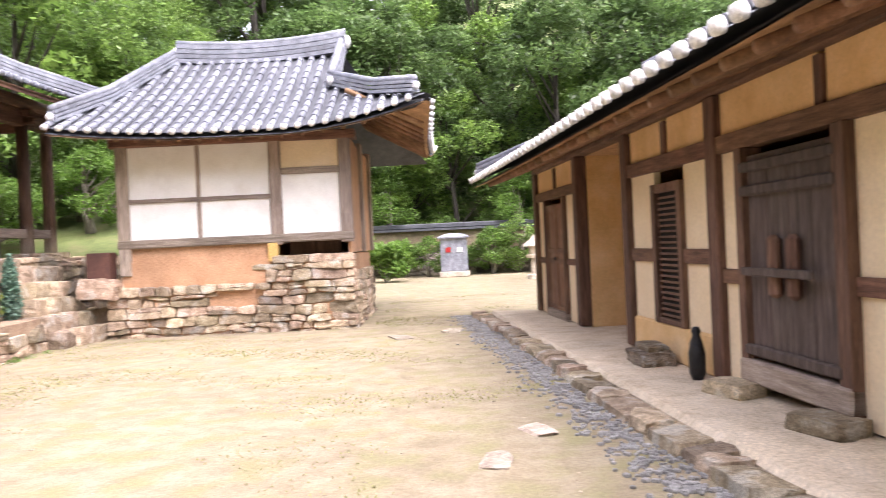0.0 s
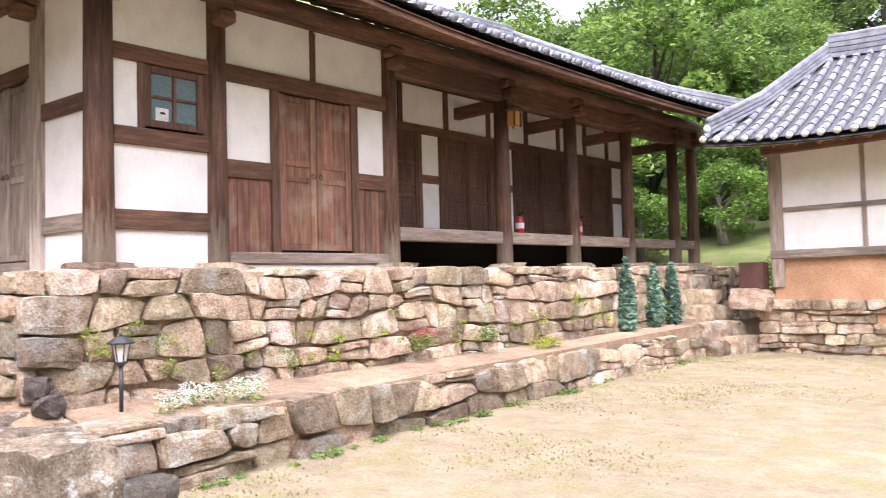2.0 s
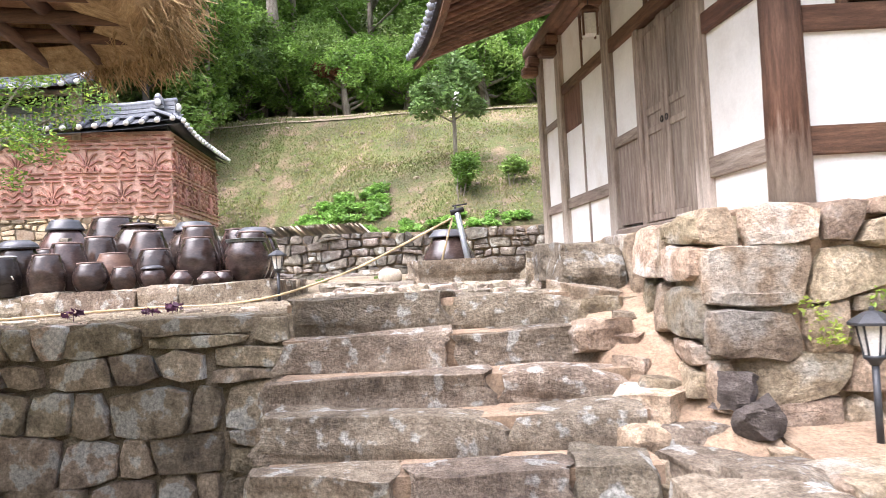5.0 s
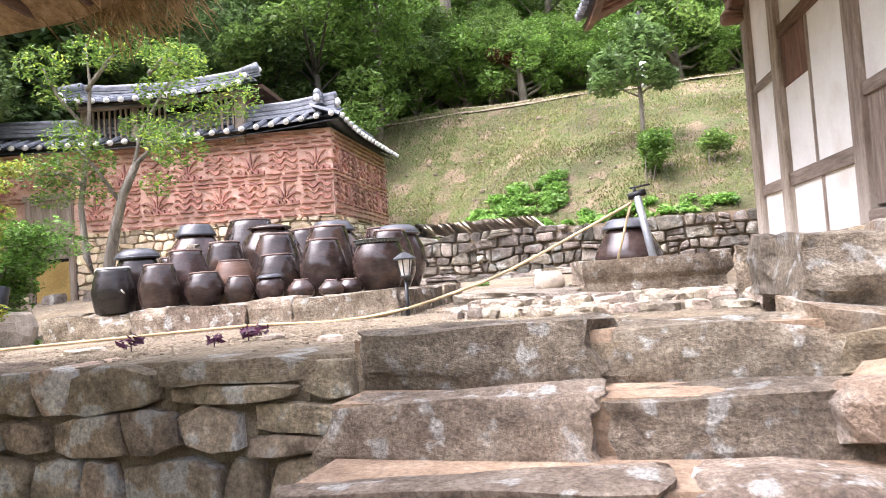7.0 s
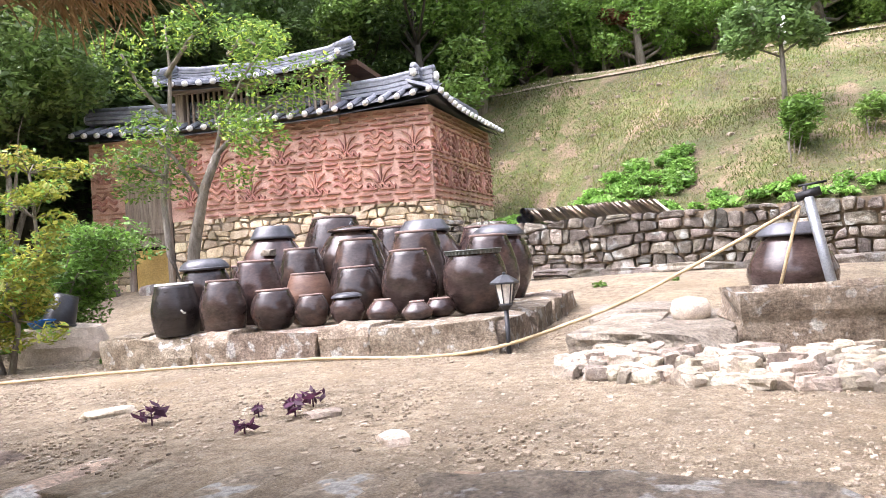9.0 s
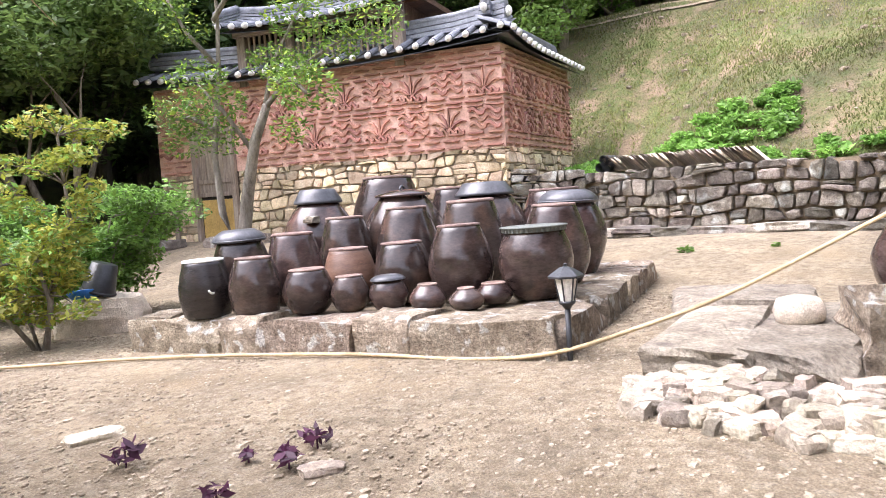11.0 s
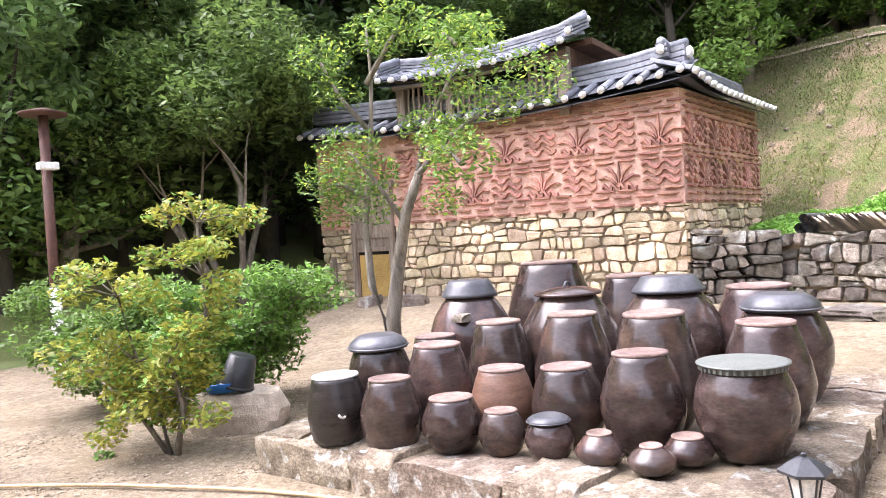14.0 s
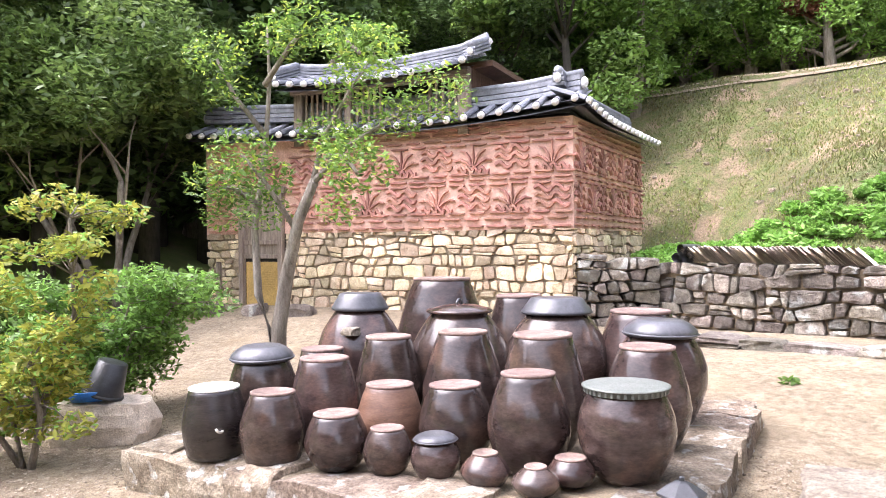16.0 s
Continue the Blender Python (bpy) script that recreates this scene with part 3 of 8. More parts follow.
# ---- steps ----
steps = thing("stone_steps", -7, 0.5, 0, "worn broad stone steps with packed red earth treads", "steps", kind="structure")
STEPS = ((-8.08, 1.2, -0.47, 1.45), (-7.72, 1.0, -0.42, 1.5), (-7.32, 0.81, -0.4, 1.5), (-6.95, 0.66, -0.33, 1.5), (-6.56, 0.5, -0.3, 1.45), (-6.15, 0.34, -0.25, 1.4), (-5.75, 0.17, -0.2, 1.3))
rs = random.Random(5)
for i, (x, z, y0, y1) in enumerate(STEPS):
    back = STEPS[i - 1][0] if i else -8.25
    bm = bmesh.new()
    block(bm, (back - 0.2, y0 + 0.03, -0.05), (x - 0.07, y1 + 0.02, z - 0.022))
    part("tread", bm, m_red_soil, steps, "packed red earth")
    y = y0
    while y < y1 - 0.15:
        k = min(rs.uniform(0.65, 1.3), y1 - y)
        if y1 - (y + k) < 0.3:
            k = y1 - y
        rise = z - (STEPS[i + 1][1] if i + 1 < len(STEPS) else 0.0)
        deep = rs.uniform(0.26, 0.4)
        m = pose(x - deep / 2 + rs.uniform(-0.03, 0.045), y + k / 2, z - rise / 2 - 0.03 + rs.uniform(-0.02, 0.012), rs.uniform(-2.5, 2.5), rs.uniform(-3, 3), rs.uniform(-4, 4))
        piece("stone", rs.choice(S_STEP), m @ Matrix.Diagonal((deep, k * 0.97, rise + 0.07, 1)), steps)
        y += k
# trodden earth bank between the step ends and the terrace corner
bm = bmesh.new()
rows = []
for i in range(15):
    x = -8.6 + 0.2 * i
    zz = 1.15 * smoothstep(-5.7, -8.5, x) - 0.08
    rows.append([bm.verts.new((x, 1.32 + 0.12 * j, zz + 0.07 * noise.noise((x * 3, j, 2)) + 0.035 * j - (0.12 if j == 0 else 0))) for j in range(7)])
for a, b in zip(rows, rows[1:]):
    for j in range(6):
        bm.faces.new((a[j], a[j + 1], b[j + 1], b[j]))
part("earth_bank", bm, m_red_soil, steps, "trodden earth bank", smooth=True)
rb_ = random.Random(8)
for i in range(16):
    x = -8.3 + 0.16 * i + rb_.uniform(-0.05, 0.05)
    zz = 1.15 * smoothstep(-5.7, -8.5, x) - 0.05
    k = rb_.uniform(0.16, 0.4)
    piece("stone", rb_.choice(S_WARM), pose(x, 1.5 + rb_.uniform(-0.1, 0.2), zz + 0.02, rb_.uniform(-9, 9), rb_.uniform(-12, 12), rb_.uniform(0, 360)) @ Matrix.Diagonal((k, k * 0.8, k * 0.55, 1)), steps)
# retaining wall beside the steps, holding up the court
court_wall = thing("stone_wall_4", -8.1, -2.5, 0, "retaining wall of dark lichened squared stones", "wall", kind="structure")
w_court = Wall(-8.05, -9.0, 0, 1)
rubble_face(court_wall, w_court, 0.0, 8.6, lambda u: -0.05, lambda u: 1.14 - 0.004 * abs(8.6 - u), m_stone_dark, 21, sw=0.38, sh=0.25, depth=0.45, gap=0.009, jut=0.02, bulge=0.014)


# ---- tiled roofs ----
def tile_mesh(name, mat, r=0.065, length=0.3, end=False):
    """A half-round cover tile along +y, its lower end at the origin."""
    bm = bmesh.new()
    seg = 6
    rings = []
    for y, k in ((0.0, 1.0), (length, 0.82)):
        rings.append([bm.verts.new((r * k * math.cos(a), y, r * k * math.sin(a) * 1.1)) for a in [math.pi * i / seg for i in range(seg + 1)]])
    for i in range(seg):
        bm.faces.new((rings[0][i], rings[0][i + 1], rings[1][i + 1], rings[1][i]))
    bm.faces.new(rings[0])
    return to_mesh(name, bm, mat, False)


T_COVER = tile_mesh("tile", m_tile)


def cap_mesh(mat, r=0.054):
    bm = bmesh.new()
    lathe(bm, [(r * 0.55, -0.02), (r, -0.012), (r * 1.03, 0.03), (r * 0.95, 0.06)], 10, pose(0, 0, r * 0.25, 90))
    return to_mesh("tile_end", bm, mat, True)


CAP_WHITE, CAP_GREY = cap_mesh(m_lime), cap_mesh(m_tile)
CAP_BIG = cap_mesh(m_lime, 0.059)


class Slope:
    """One roof slope: s along the eave (metres), d inward; the eave lifts towards its ends."""

    def __init__(self, x, y, dx, dy, length, z, pitch, lift=(0.3, 0.3), curve=0.03, out=(0.0, 0.0), flip=1):
        k = math.hypot(dx, dy)
        self.o, self.e = Vector((x, y)), Vector((dx / k, dy / k))
        self.i = Vector((-self.e.y, self.e.x)) * flip
        self.length, self.z, self.pitch, self.lift, self.curve, self.out = length, z, pitch, lift, curve, out

    def at(self, s, d, up=0.0):
        a, b = max(0, 1 - s / (0.42 * self.length)), max(0, 1 - (self.length - s) / (0.42 * self.length))
        fade = max(0.0, 1 - d / 3.5)
        bulge = (self.out[0] * a ** 2 + self.out[1] * b ** 2) * fade
        p = self.o + self.e * s + self.i * (d - bulge)
        z = self.z + (self.lift[0] * a ** 2 + self.lift[1] * b ** 2) * fade + self.pitch * d + self.curve * d * d + up
        return Vector((p.x, p.y, z))


def tile_slope(parent, sl, dmax, step=0.28, tile=0.3, caps=CAP_WHITE, singles=300, thick=0.1):
    """Channel sheet, cover tiles in rows (single pieces first, the rest joined), and capped row ends."""
    ns, nd = max(4, int(sl.length / 0.28)), 8
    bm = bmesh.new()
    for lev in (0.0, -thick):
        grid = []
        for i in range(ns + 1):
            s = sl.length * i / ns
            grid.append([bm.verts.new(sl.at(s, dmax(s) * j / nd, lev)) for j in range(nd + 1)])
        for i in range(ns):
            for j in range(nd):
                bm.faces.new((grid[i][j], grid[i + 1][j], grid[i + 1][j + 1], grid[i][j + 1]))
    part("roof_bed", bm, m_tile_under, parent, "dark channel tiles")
    made, rest = 0, bmesh.new()
    cnt = int(sl.length / step)
    for i in range(cnt + 1):
        s = (sl.length - cnt * step) / 2 + i * step
        dm = dmax(s)
        if dm < 0.15:
            continue
        n = max(1, int(dm / tile))
        p0, p1 = sl.at(s, -0.03, 0.02), sl.at(s, 0.2, 0.02)
        if caps:
            yv = (p1 - p0).normalized()
            zv = yv.cross(Vector((sl.e.x, sl.e.y, 0))).normalized()
            zv = zv if zv.z > 0 else -zv
            m = Matrix((yv.cross(zv), yv, zv)).transposed().to_4x4()
            m.translation = p0
            piece("tile_end", caps, m, parent)
        for j in range(n):
            a, b = sl.at(s, dm * j / n, 0.025), sl.at(s, dm * (j + 1) / n, 0.015)
            yv = (b - a).normalized()
            xv = Vector((sl.e.x, sl.e.y, 0))
            zv = xv.cross(yv).normalized()
            if zv.z < 0:
                xv, zv = -xv, -zv
            m = Matrix((xv, yv, zv)).transposed().to_4x4()
            m.translation = a
            m = m @ Matrix.Diagonal((1, (b - a).length * 1.1 / 0.3, 1, 1))
            if made < singles:
                piece("tile", T_COVER, m, parent)
                made += 1
            else:
                k = len(rest.verts)
                rest.from_mesh(T_COVER)
                rest.verts.ensure_lookup_table()
                bmesh.ops.transform(rest, matrix=m, verts=rest.verts[k:])
    if len(rest.verts):
        tagged(part("tile_rows", rest, m_tile, parent, "grey half-round cover tiles"), kind="stuff")
    else:
        rest.free()


def ridge(parent, pts, w=0.2, h=0.26, layers=3, cap=True, white=True):
    """Stacked ridge tiles along pts, in thin layers, with a rounded top and lime-plastered ends."""
    for k in range(layers):
        bm = bmesh.new()
        ww, z0, z1 = w * (1 - 0.08 * k), h * k / layers + 0.004, h * (k + 1) / layers - 0.012
        rows = []
        for i, p in enumerate(pts):
            d = (Vector(pts[min(i + 1, len(pts) - 1)]) - Vector(pts[max(i - 1, 0)]))
            d.z = 0
            q = d.normalized().cross(Vector((0, 0, 1))) * ww / 2
            p = Vector(p)
            rows.append([bm.verts.new(p + q * s + Vector((0, 0, z))) for s, z in ((-1, z0), (1, z0), (1, z1), (-1, z1))])
        for a, b in zip(rows, rows[1:]):
            for j in range(4):
                bm.faces.new((a[j], a[(j + 1) % 4], b[(j + 1) % 4], b[j]))
        bm.faces.new(rows[0])
        bm.faces.new(rows[-1])
        part("ridge_course", bm, m_tile, parent)
    bm = bmesh.new()
    tube(bm, [Vector(p) + Vector((0, 0, h + 0.02)) for p in pts], 0.07, 8)
    part("ridge_top", bm, m_tile, parent, smooth=True)
    if white:
        for p, q in ((pts[0], pts[1]), (pts[-1], pts[-2])):
            d = (Vector(p) - Vector(q)).normalized()
            bm = bmesh.new()
            bmesh.ops.create_icosphere(bm, subdivisions=2, radius=1, matrix=Matrix.LocRotScale(Vector(p) + d * 0.03 + Vector((0, 0, h * 0.5)), None, (w * 0.32, w * 0.32, h * 0.36)))
            part("ridge_end", bm, m_lime, parent, "white lime-plastered ridge end", smooth=True)


def rafters(parent, sl, s0, s1, step, inner, r=0.05, drop=0.16, mat=None):
    """Round rafters under the eave, from the wall plate out to the edge."""
    n = int((s1 - s0) / step)
    for i in range(n + 1):
        s = s0 + step * i
        bm = bmesh.new()
        a, b = sl.at(s, 0.1, -drop), sl.at(s, inner, -drop)
        tube(bm, [a, a.lerp(b, 0.5), b], [r * 0.85, r, r], 8)
        part("rafter", bm, mat or m_wood_h, parent, smooth=True)


def curve_between(a, b, n=8, sag=0.0):
    a, b = Vector(a), Vector(b)
    return [a.lerp(b, i / n) - Vector((0, 0, sag * 4 * (i / n) * (1 - i / n))) for i in range(n + 1)]


# ---- doors and windows ----
def panel_door(parent, w, u0, u1, z0, z1, n, leaves=2, mat=None, name="door"):
    """Board door leaves: stiles, rails at two heights, upright boards, iron rings."""
    mat = mat or m_wood_door
    k = (u1 - u0) / leaves
    for j in range(leaves):
        a, b = u0 + j * k + 0.006, u0 + (j + 1) * k - 0.006
        leaf = w.box(name, mat, parent, a, b, n, n + 0.025, z0, z1, label="weathered brown board door leaf")
        s = min(0.09, k * 0.16)
        for q0, q1 in ((a, a + s), (b - s, b)):
            w.box("stile", mat, leaf, q0, q1, n + 0.025, n + 0.055, z0, z1)
        h = z1 - z0
        for f in (0.0, 0.44, 0.54, 0.955):
            w.box("rail", mat, leaf, a + s, b - s, n + 0.025, n + 0.05, z0 + f * h, z0 + f * h + 0.075)
        nb = 2
        for q in range(nb):
            c0 = a + s + (b - a - 2 * s) * q / nb + 0.004
            c1 = a + s + (b - a - 2 * s) * (q + 1) / nb - 0.004
            w.box("board", mat, leaf, c0, c1, n + 0.025, n + 0.034, z0 + 0.08, z1 - 0.05, bev=0.003)
        e = b if j == 0 else a
        bm = bmesh.new()
        c = w.at(e + (-0.05 if j == 0 else 0.05), n + 0.065, z0 + 0.5 * h)
        tube(bm, [c + Vector((0, 0, -0.03)) + 0.03 * Vector((math.cos(t) * w.d.x, math.cos(t) * w.d.y, math.sin(t))) for t in [i * math.pi / 5 for i in range(11)]], 0.006, 5)
        part("ring_handle", bm, m_iron, leaf, "black iron ring handle")


def four_pane_window(parent, w, u0, u1, z0, z1, n):
    win = w.box("window", m_glass, parent, u0 + 0.02, u1 - 0.02, n - 0.03, n - 0.015, z0 + 0.02, z1 - 0.02, bev=0, label="small four-pane window with blue-grey glass")
    for a, b, c, d in ((u0 - 0.05, u0 + 0.03, z0 - 0.05, z1 + 0.05), (u1 - 0.03, u1 + 0.05, z0 - 0.05, z1 + 0.05), (u0 + 0.03, u1 - 0.03, z0 - 0.05, z0 + 0.03), (u0 + 0.03, u1 - 0.03, z1 - 0.03, z1 + 0.05),
                       ((u0 + u1) / 2 - 0.018, (u0 + u1) / 2 + 0.018, z0 + 0.03, z1 - 0.03)):
        w.box("window_frame", m_wood, win, a, b, n - 0.03, n + 0.02, c, d)
    for a, b in ((u0 + 0.03, (u0 + u1) / 2 - 0.018), ((u0 + u1) / 2 + 0.018, u1 - 0.03)):
        w.box("window_bar", m_wood, win, a, b, n - 0.03, n + 0.015, (z0 + z1) / 2 - 0.015, (z0 + z1) / 2 + 0.015)
    return win


def louvre_door(parent, w, u0, u1, z0, z1, n, mat=None):
    mat = mat or m_wood
    back = w.box("shutter", mat, parent, u0, u1, n, n + 0.02, z0, z1, label="dark slatted lattice door leaf")
    for a, b in ((u0, u0 + 0.05), (u1 - 0.05, u1)):
        w.box("stile", mat, back, a, b, n + 0.02, n + 0.05, z0, z1)
    for z in (z0, z0 + (z1 - z0) * 0.3, z0 + (z1 - z0) * 0.66, z1 - 0.05):
        w.box("rail", mat, back, u0 + 0.05, u1 - 0.05, n + 0.02, n + 0.045, z, z + 0.05)
    k = 16
    for i in range(k):
        z = z0 + 0.08 + (z1 - z0 - 0.16) * i / k
        w.box("slat", mat, back, u0 + 0.05, u1 - 0.05, n + 0.021, n + 0.034, z, z + 0.03, bev=0.002)


# ---- main house ----
house = thing("main_house", -11, 9, TOP, "long timber-framed house with white plaster and tiled roof", "house")
F = Wall(-8.93, 0.0, 0, 1)      # front: u is y
E_ = Wall(-8.93, 3.08, -6.37, -0.88)
E_.n = -E_.n                     # outward
E_.m = Matrix(((E_.d.x, E_.n.x, 0, E_.o.x), (E_.d.y, E_.n.y, 0, E_.o.y), (0, 0, 1, 0), (0, 0, 0, 1)))
POSTS = (3.12, 4.46, 7.17, 9.75, 11.8, 13.85, 15.9, 16.85)
for i, y in enumerate(POSTS):
    bm = bmesh.new()
    r = 0.15 if i == 0 else 0.13
    c = F.at(y, 0, 0)
    tube(bm, [(c.x, c.y, TOP + 0.06), (c.x, c.y, TOP + 1.2), (c.x, c.y, 4.75)], [r * 1.08, r, r * 0.95], 12)
    part("post", bm, m_post, house, "dark round timber post with pale worn foot", smooth=True)
    piece("plinth_stone", S_WARM[i % 10], pose(c.x + 0.05, c.y, TOP + 0.02, 0, 0, 13 * i) @ Matrix.Diagonal((0.6, 0.6, 0.16, 1)), house)
# bay with the small window
for z0, z1 in ((2.06, 2.27), (2.97, 3.16), (3.88, 4.05)):
    F.box("beam", m_wood_h, house, 3.25, 4.34, -0.08, 0.07, z0, z1)
for a, b, z0, z1 in ((3.2, 4.4, TOP + 0.02, 2.06), (3.2, 4.4, 2.27, 2.97), (3.2, 3.52, 3.16, 3.88), (3.2, 4.4, 4.05, 4.75)):
    F.box("wall_panel", m_plaster, house, a, b, -0.06, 0.02, z0, z1, bev=0, label="white lime plaster panel")
F.box("jamb", m_wood, house, 3.52, 3.6, -0.07, 0.05, 3.16, 3.88)
F.box("jamb", m_wood, house, 4.28, 4.36, -0.07, 0.05, 3.16, 3.88)
w1 = four_pane_window(house, F, 3.64, 4.24, 3.24, 3.82, 0.02)
F.box("paper_notice", m_white_paint, w1, 3.73, 3.88, 0.006, 0.009, 3.27, 3.42, bev=0, label="small white paper notice")
F.box("notice_print", m_dark, w1, 3.78, 3.84, 0.0095, 0.011, 3.35, 3.375, bev=0)
# black box behind the panes paints the unlit room
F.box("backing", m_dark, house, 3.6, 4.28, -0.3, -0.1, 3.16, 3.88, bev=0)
# bay with the double door
F.box("lintel", m_wood_h, house, 4.55, 7.08, -0.09, 0.08, 3.86, 4.06)
for a, b in ((4.55, 5.8), (5.88, 7.08)):
    F.box("wall_panel", m_plaster, house, a, b, -0.06, 0.02, 4.06, 4.75, bev=0, label="white lime plaster panel")
F.box("strut", m_wood, house, 5.8, 5.88, -0.07, 0.05, 4.06, 4.72)
for a, b in ((4.56, 5.18), (6.56, 7.08)):
    F.box("wall_panel", m_plaster, house, a, b, -0.06, 0.02, 2.93, 3.86, bev=0, label="white lime plaster panel")
    F.box("rail", m_wood_h, house, a, b, -0.07, 0.06, 2.72, 2.93)
    n = 4
    for q in range(n):
        F.box("board", m_wood_door, house, a + (b - a) * q / n + 0.003, a + (b - a) * (q + 1) / n - 0.003, -0.03, 0.02 + 0.004 * (q % 2), 1.82, 2.72, bev=0.004)
for a, b in ((5.18, 5.3), (6.44, 6.56)):
    F.box("jamb", m_wood, house, a, b, -0.08, 0.07, 1.82, 3.86)
panel_door(house, F, 5.3, 6.44, 1.86, 3.84, -0.01)
F.box("threshold", m_wood_grey_h, house, 4.58, 7.06, -0.1, 0.1, 1.68, 1.83, bev=0.02, label="pale worn timber sill")
F.box("plaster_foot", m_plaster, house, 4.6, 7.04, -0.05, 0.06, TOP + 0.0, 1.68, bev=0.01)
# open floor bays: raised boards, recessed wall behind
R_ = Wall(-9.95, 0.0, 0, 1)
for a, b in zip(POSTS[2:], POSTS[3:]):
    F.box("floor_beam", m_wood_grey_h, house, a + 0.12, b - 0.12, -0.06, 0.08, 2.02, 2.22, bev=0.015)
    nb = 5
    for q in range(nb):
        F.box("floor_board", m_wood_grey, house, a + 0.1, b - 0.1, -1.0 + 0.19 * q, -1.0 + 0.19 * q + 0.183, 2.17, 2.21, bev=0.003)
    F.box("architrave", m_wood_h, house, a, b, -0.1, 0.1, 4.42, 4.75, bev=0.02)
for y in POSTS[2:7]:
    bm = bmesh.new()
    block(bm, (-10.0, y - 0.07, 4.3), (-8.95, y + 0.07, 4.5))
    part("tie_beam", bm, m_wood_h, house)
R_.box("lintel", m_wood_h, house, 7.2, 15.7, -0.05, 0.05, 3.93, 4.08)
R_.box("sill", m_wood_h, house, 7.2, 15.7, -0.05, 0.06, 2.22, 2.33)
# black sheet painting the shade beneath the raised floor, no real wall
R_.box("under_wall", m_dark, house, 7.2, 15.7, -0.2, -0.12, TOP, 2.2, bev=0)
for a, b in ((7.3, 8.3), (8.4, 9.4), (9.5, 10.55), (10.65, 11.7), (11.8, 12.8), (12.9, 13.8), (13.9, 14.7), (14.8, 15.55)):
    R_.box("wall_panel", m_plaster, house, a, b, -0.05, 0.0, 4.08, 4.75, bev=0, label="white lime plaster panel")
    R_.box("strut", m_wood, house, b, b + 0.1, -0.05, 0.04, 4.08, 4.74)
for a, b in ((7.32, 8.02), (8.04, 8.72), (9.45, 10.0), (10.02, 10.58), (11.45, 12.2), (12.22, 12.98), (13.42, 14.1), (14.12, 14.8)):
    louvre_door(house, R_, a, b, 2.33, 3.93, -0.02)
for a, b in ((8.82, 9.25), (11.05, 11.3), (13.05, 13.3), (14.9, 15.4)):
    for z0, z1 in ((2.33, 3.1), (3.24, 3.93)):
        R_.box("wall_panel", m_plaster, house, a, b, -0.05, 0.0, z0, z1, bev=0, label="white lime plaster panel")
    R_.box("rail", m_wood_h, house, a, b, -0.05, 0.03, 3.1, 3.24)
for a, b in ((8.72, 8.82), (9.25, 9.45), (10.58, 11.05), (11.3, 11.45), (12.98, 13.05), (13.3, 13.42), (14.8, 14.9), (15.4, 15.65)):
    R_.box("jamb", m_wood, house, a, b, -0.05, 0.045, 2.33, 3.93)
# end bay beyond the doors stays open to the garden
F.box("architrave", m_wood_h, house, 3.12, 7.17, -0.1, 0.1, 4.75, 4.98, bev=0.02)
F.box("architrave", m_wood_h, house, 7.17, 16.95, -0.1, 0.1, 4.75, 4.98, bev=0.02)
# cross wall that closes the room behind the double door
bm = bmesh.new()
block(bm, (-14.9, 7.1, TOP), (-9.0, 7.2, 4.75))
part("cross_wall", bm, m_plaster, house)
bm = bmesh.new()
block(bm, (-15.2, 2.6, TOP), (-15.0, 15.7, 4.75))
part("back_wall", bm, m_plaster, house)
bm = bmesh.new()
block(bm, (-15.0, 15.55, TOP), (-10.01, 15.65, 4.75))
part("cross_wall", bm, m_plaster, house)
bm = bmesh.new()
block(bm, (-15.2, 3.1, 4.98), (-9.0, 16.9, 5.05))
part("ceiling", bm, m_soffit, house)

# end wall of the house
EP = (1.12, 3.4, 5.42, 6.5)
for u in EP:
    bm = bmesh.new()
    c = E_.at(u, 0, 0)
    block(bm, (u - 0.11, -0.1, TOP + 0.04), (u + 0.11, 0.09, 4.8), E_.m, 0.015)
    part("post", bm, m_post_grey, house, "greyed square timber post")
E_.box("beam", m_wood_h, house, 0.13, 1.02, -0.08, 0.06, 3.32, 3.5)
E_.box("beam", m_wood_grey_h, house, 0.13, 1.02, -0.08, 0.06, 2.05, 2.23)
for z0, z1 in ((TOP + 0.02, 2.05), (2.23, 3.32), (3.5, 4.75)):
    E_.box("wall_panel", m_plaster, house, 0.1, 1.04, -0.06, 0.015, z0, z1, bev=0, label="white lime plaster panel")
E_.box("lintel", m_wood_h, house, 1.23, 3.3, -0.08, 0.07, 3.86, 4.02)
for a, b in ((1.23, 2.2), (2.28, 3.3)):
    E_.box("wall_panel", m_plaster, house, a, b, -0.06, 0.015, 4.02, 4.75, bev=0, label="white lime plaster panel")
E_.box("strut", m_wood, house, 2.2, 2.28, -0.06, 0.04, 4.02, 4.72)
E_.box("wall_panel", m_plaster, house, 2.58, 3.3, -0.06, 0.015, 2.84, 3.86, bev=0, label="white lime plaster panel")
E_.box("rail", m_wood_grey_h, house, 2.58, 3.3, -0.07, 0.05, 2.72, 2.84)
for q in range(3):
    E_.box("board", m_wood_grey, house, 2.58 + 0.24 * q + 0.003, 2.58 + 0.24 * (q + 1) - 0.003, -0.03, 0.02, 1.8, 2.72, bev=0.004)
E_.box("jamb", m_wood_grey, house, 1.23, 1.36, -0.07, 0.06, 1.74, 3.86)
E_.box("jamb", m_wood_grey, house, 2.46, 2.58, -0.07, 0.06, 1.74, 3.86)
panel_door(house, E_, 1.36, 2.46, 1.78, 3.84, -0.02, mat=m_wood_grey)
E_.box("threshold", m_wood_grey_h, house, 1.23, 3.3, -0.1, 0.1, 1.62, 1.76, bev=0.015)
E_.box("lintel", m_wood_h, house, 3.5, 5.32, -0.08, 0.06, 3.86, 4.0)
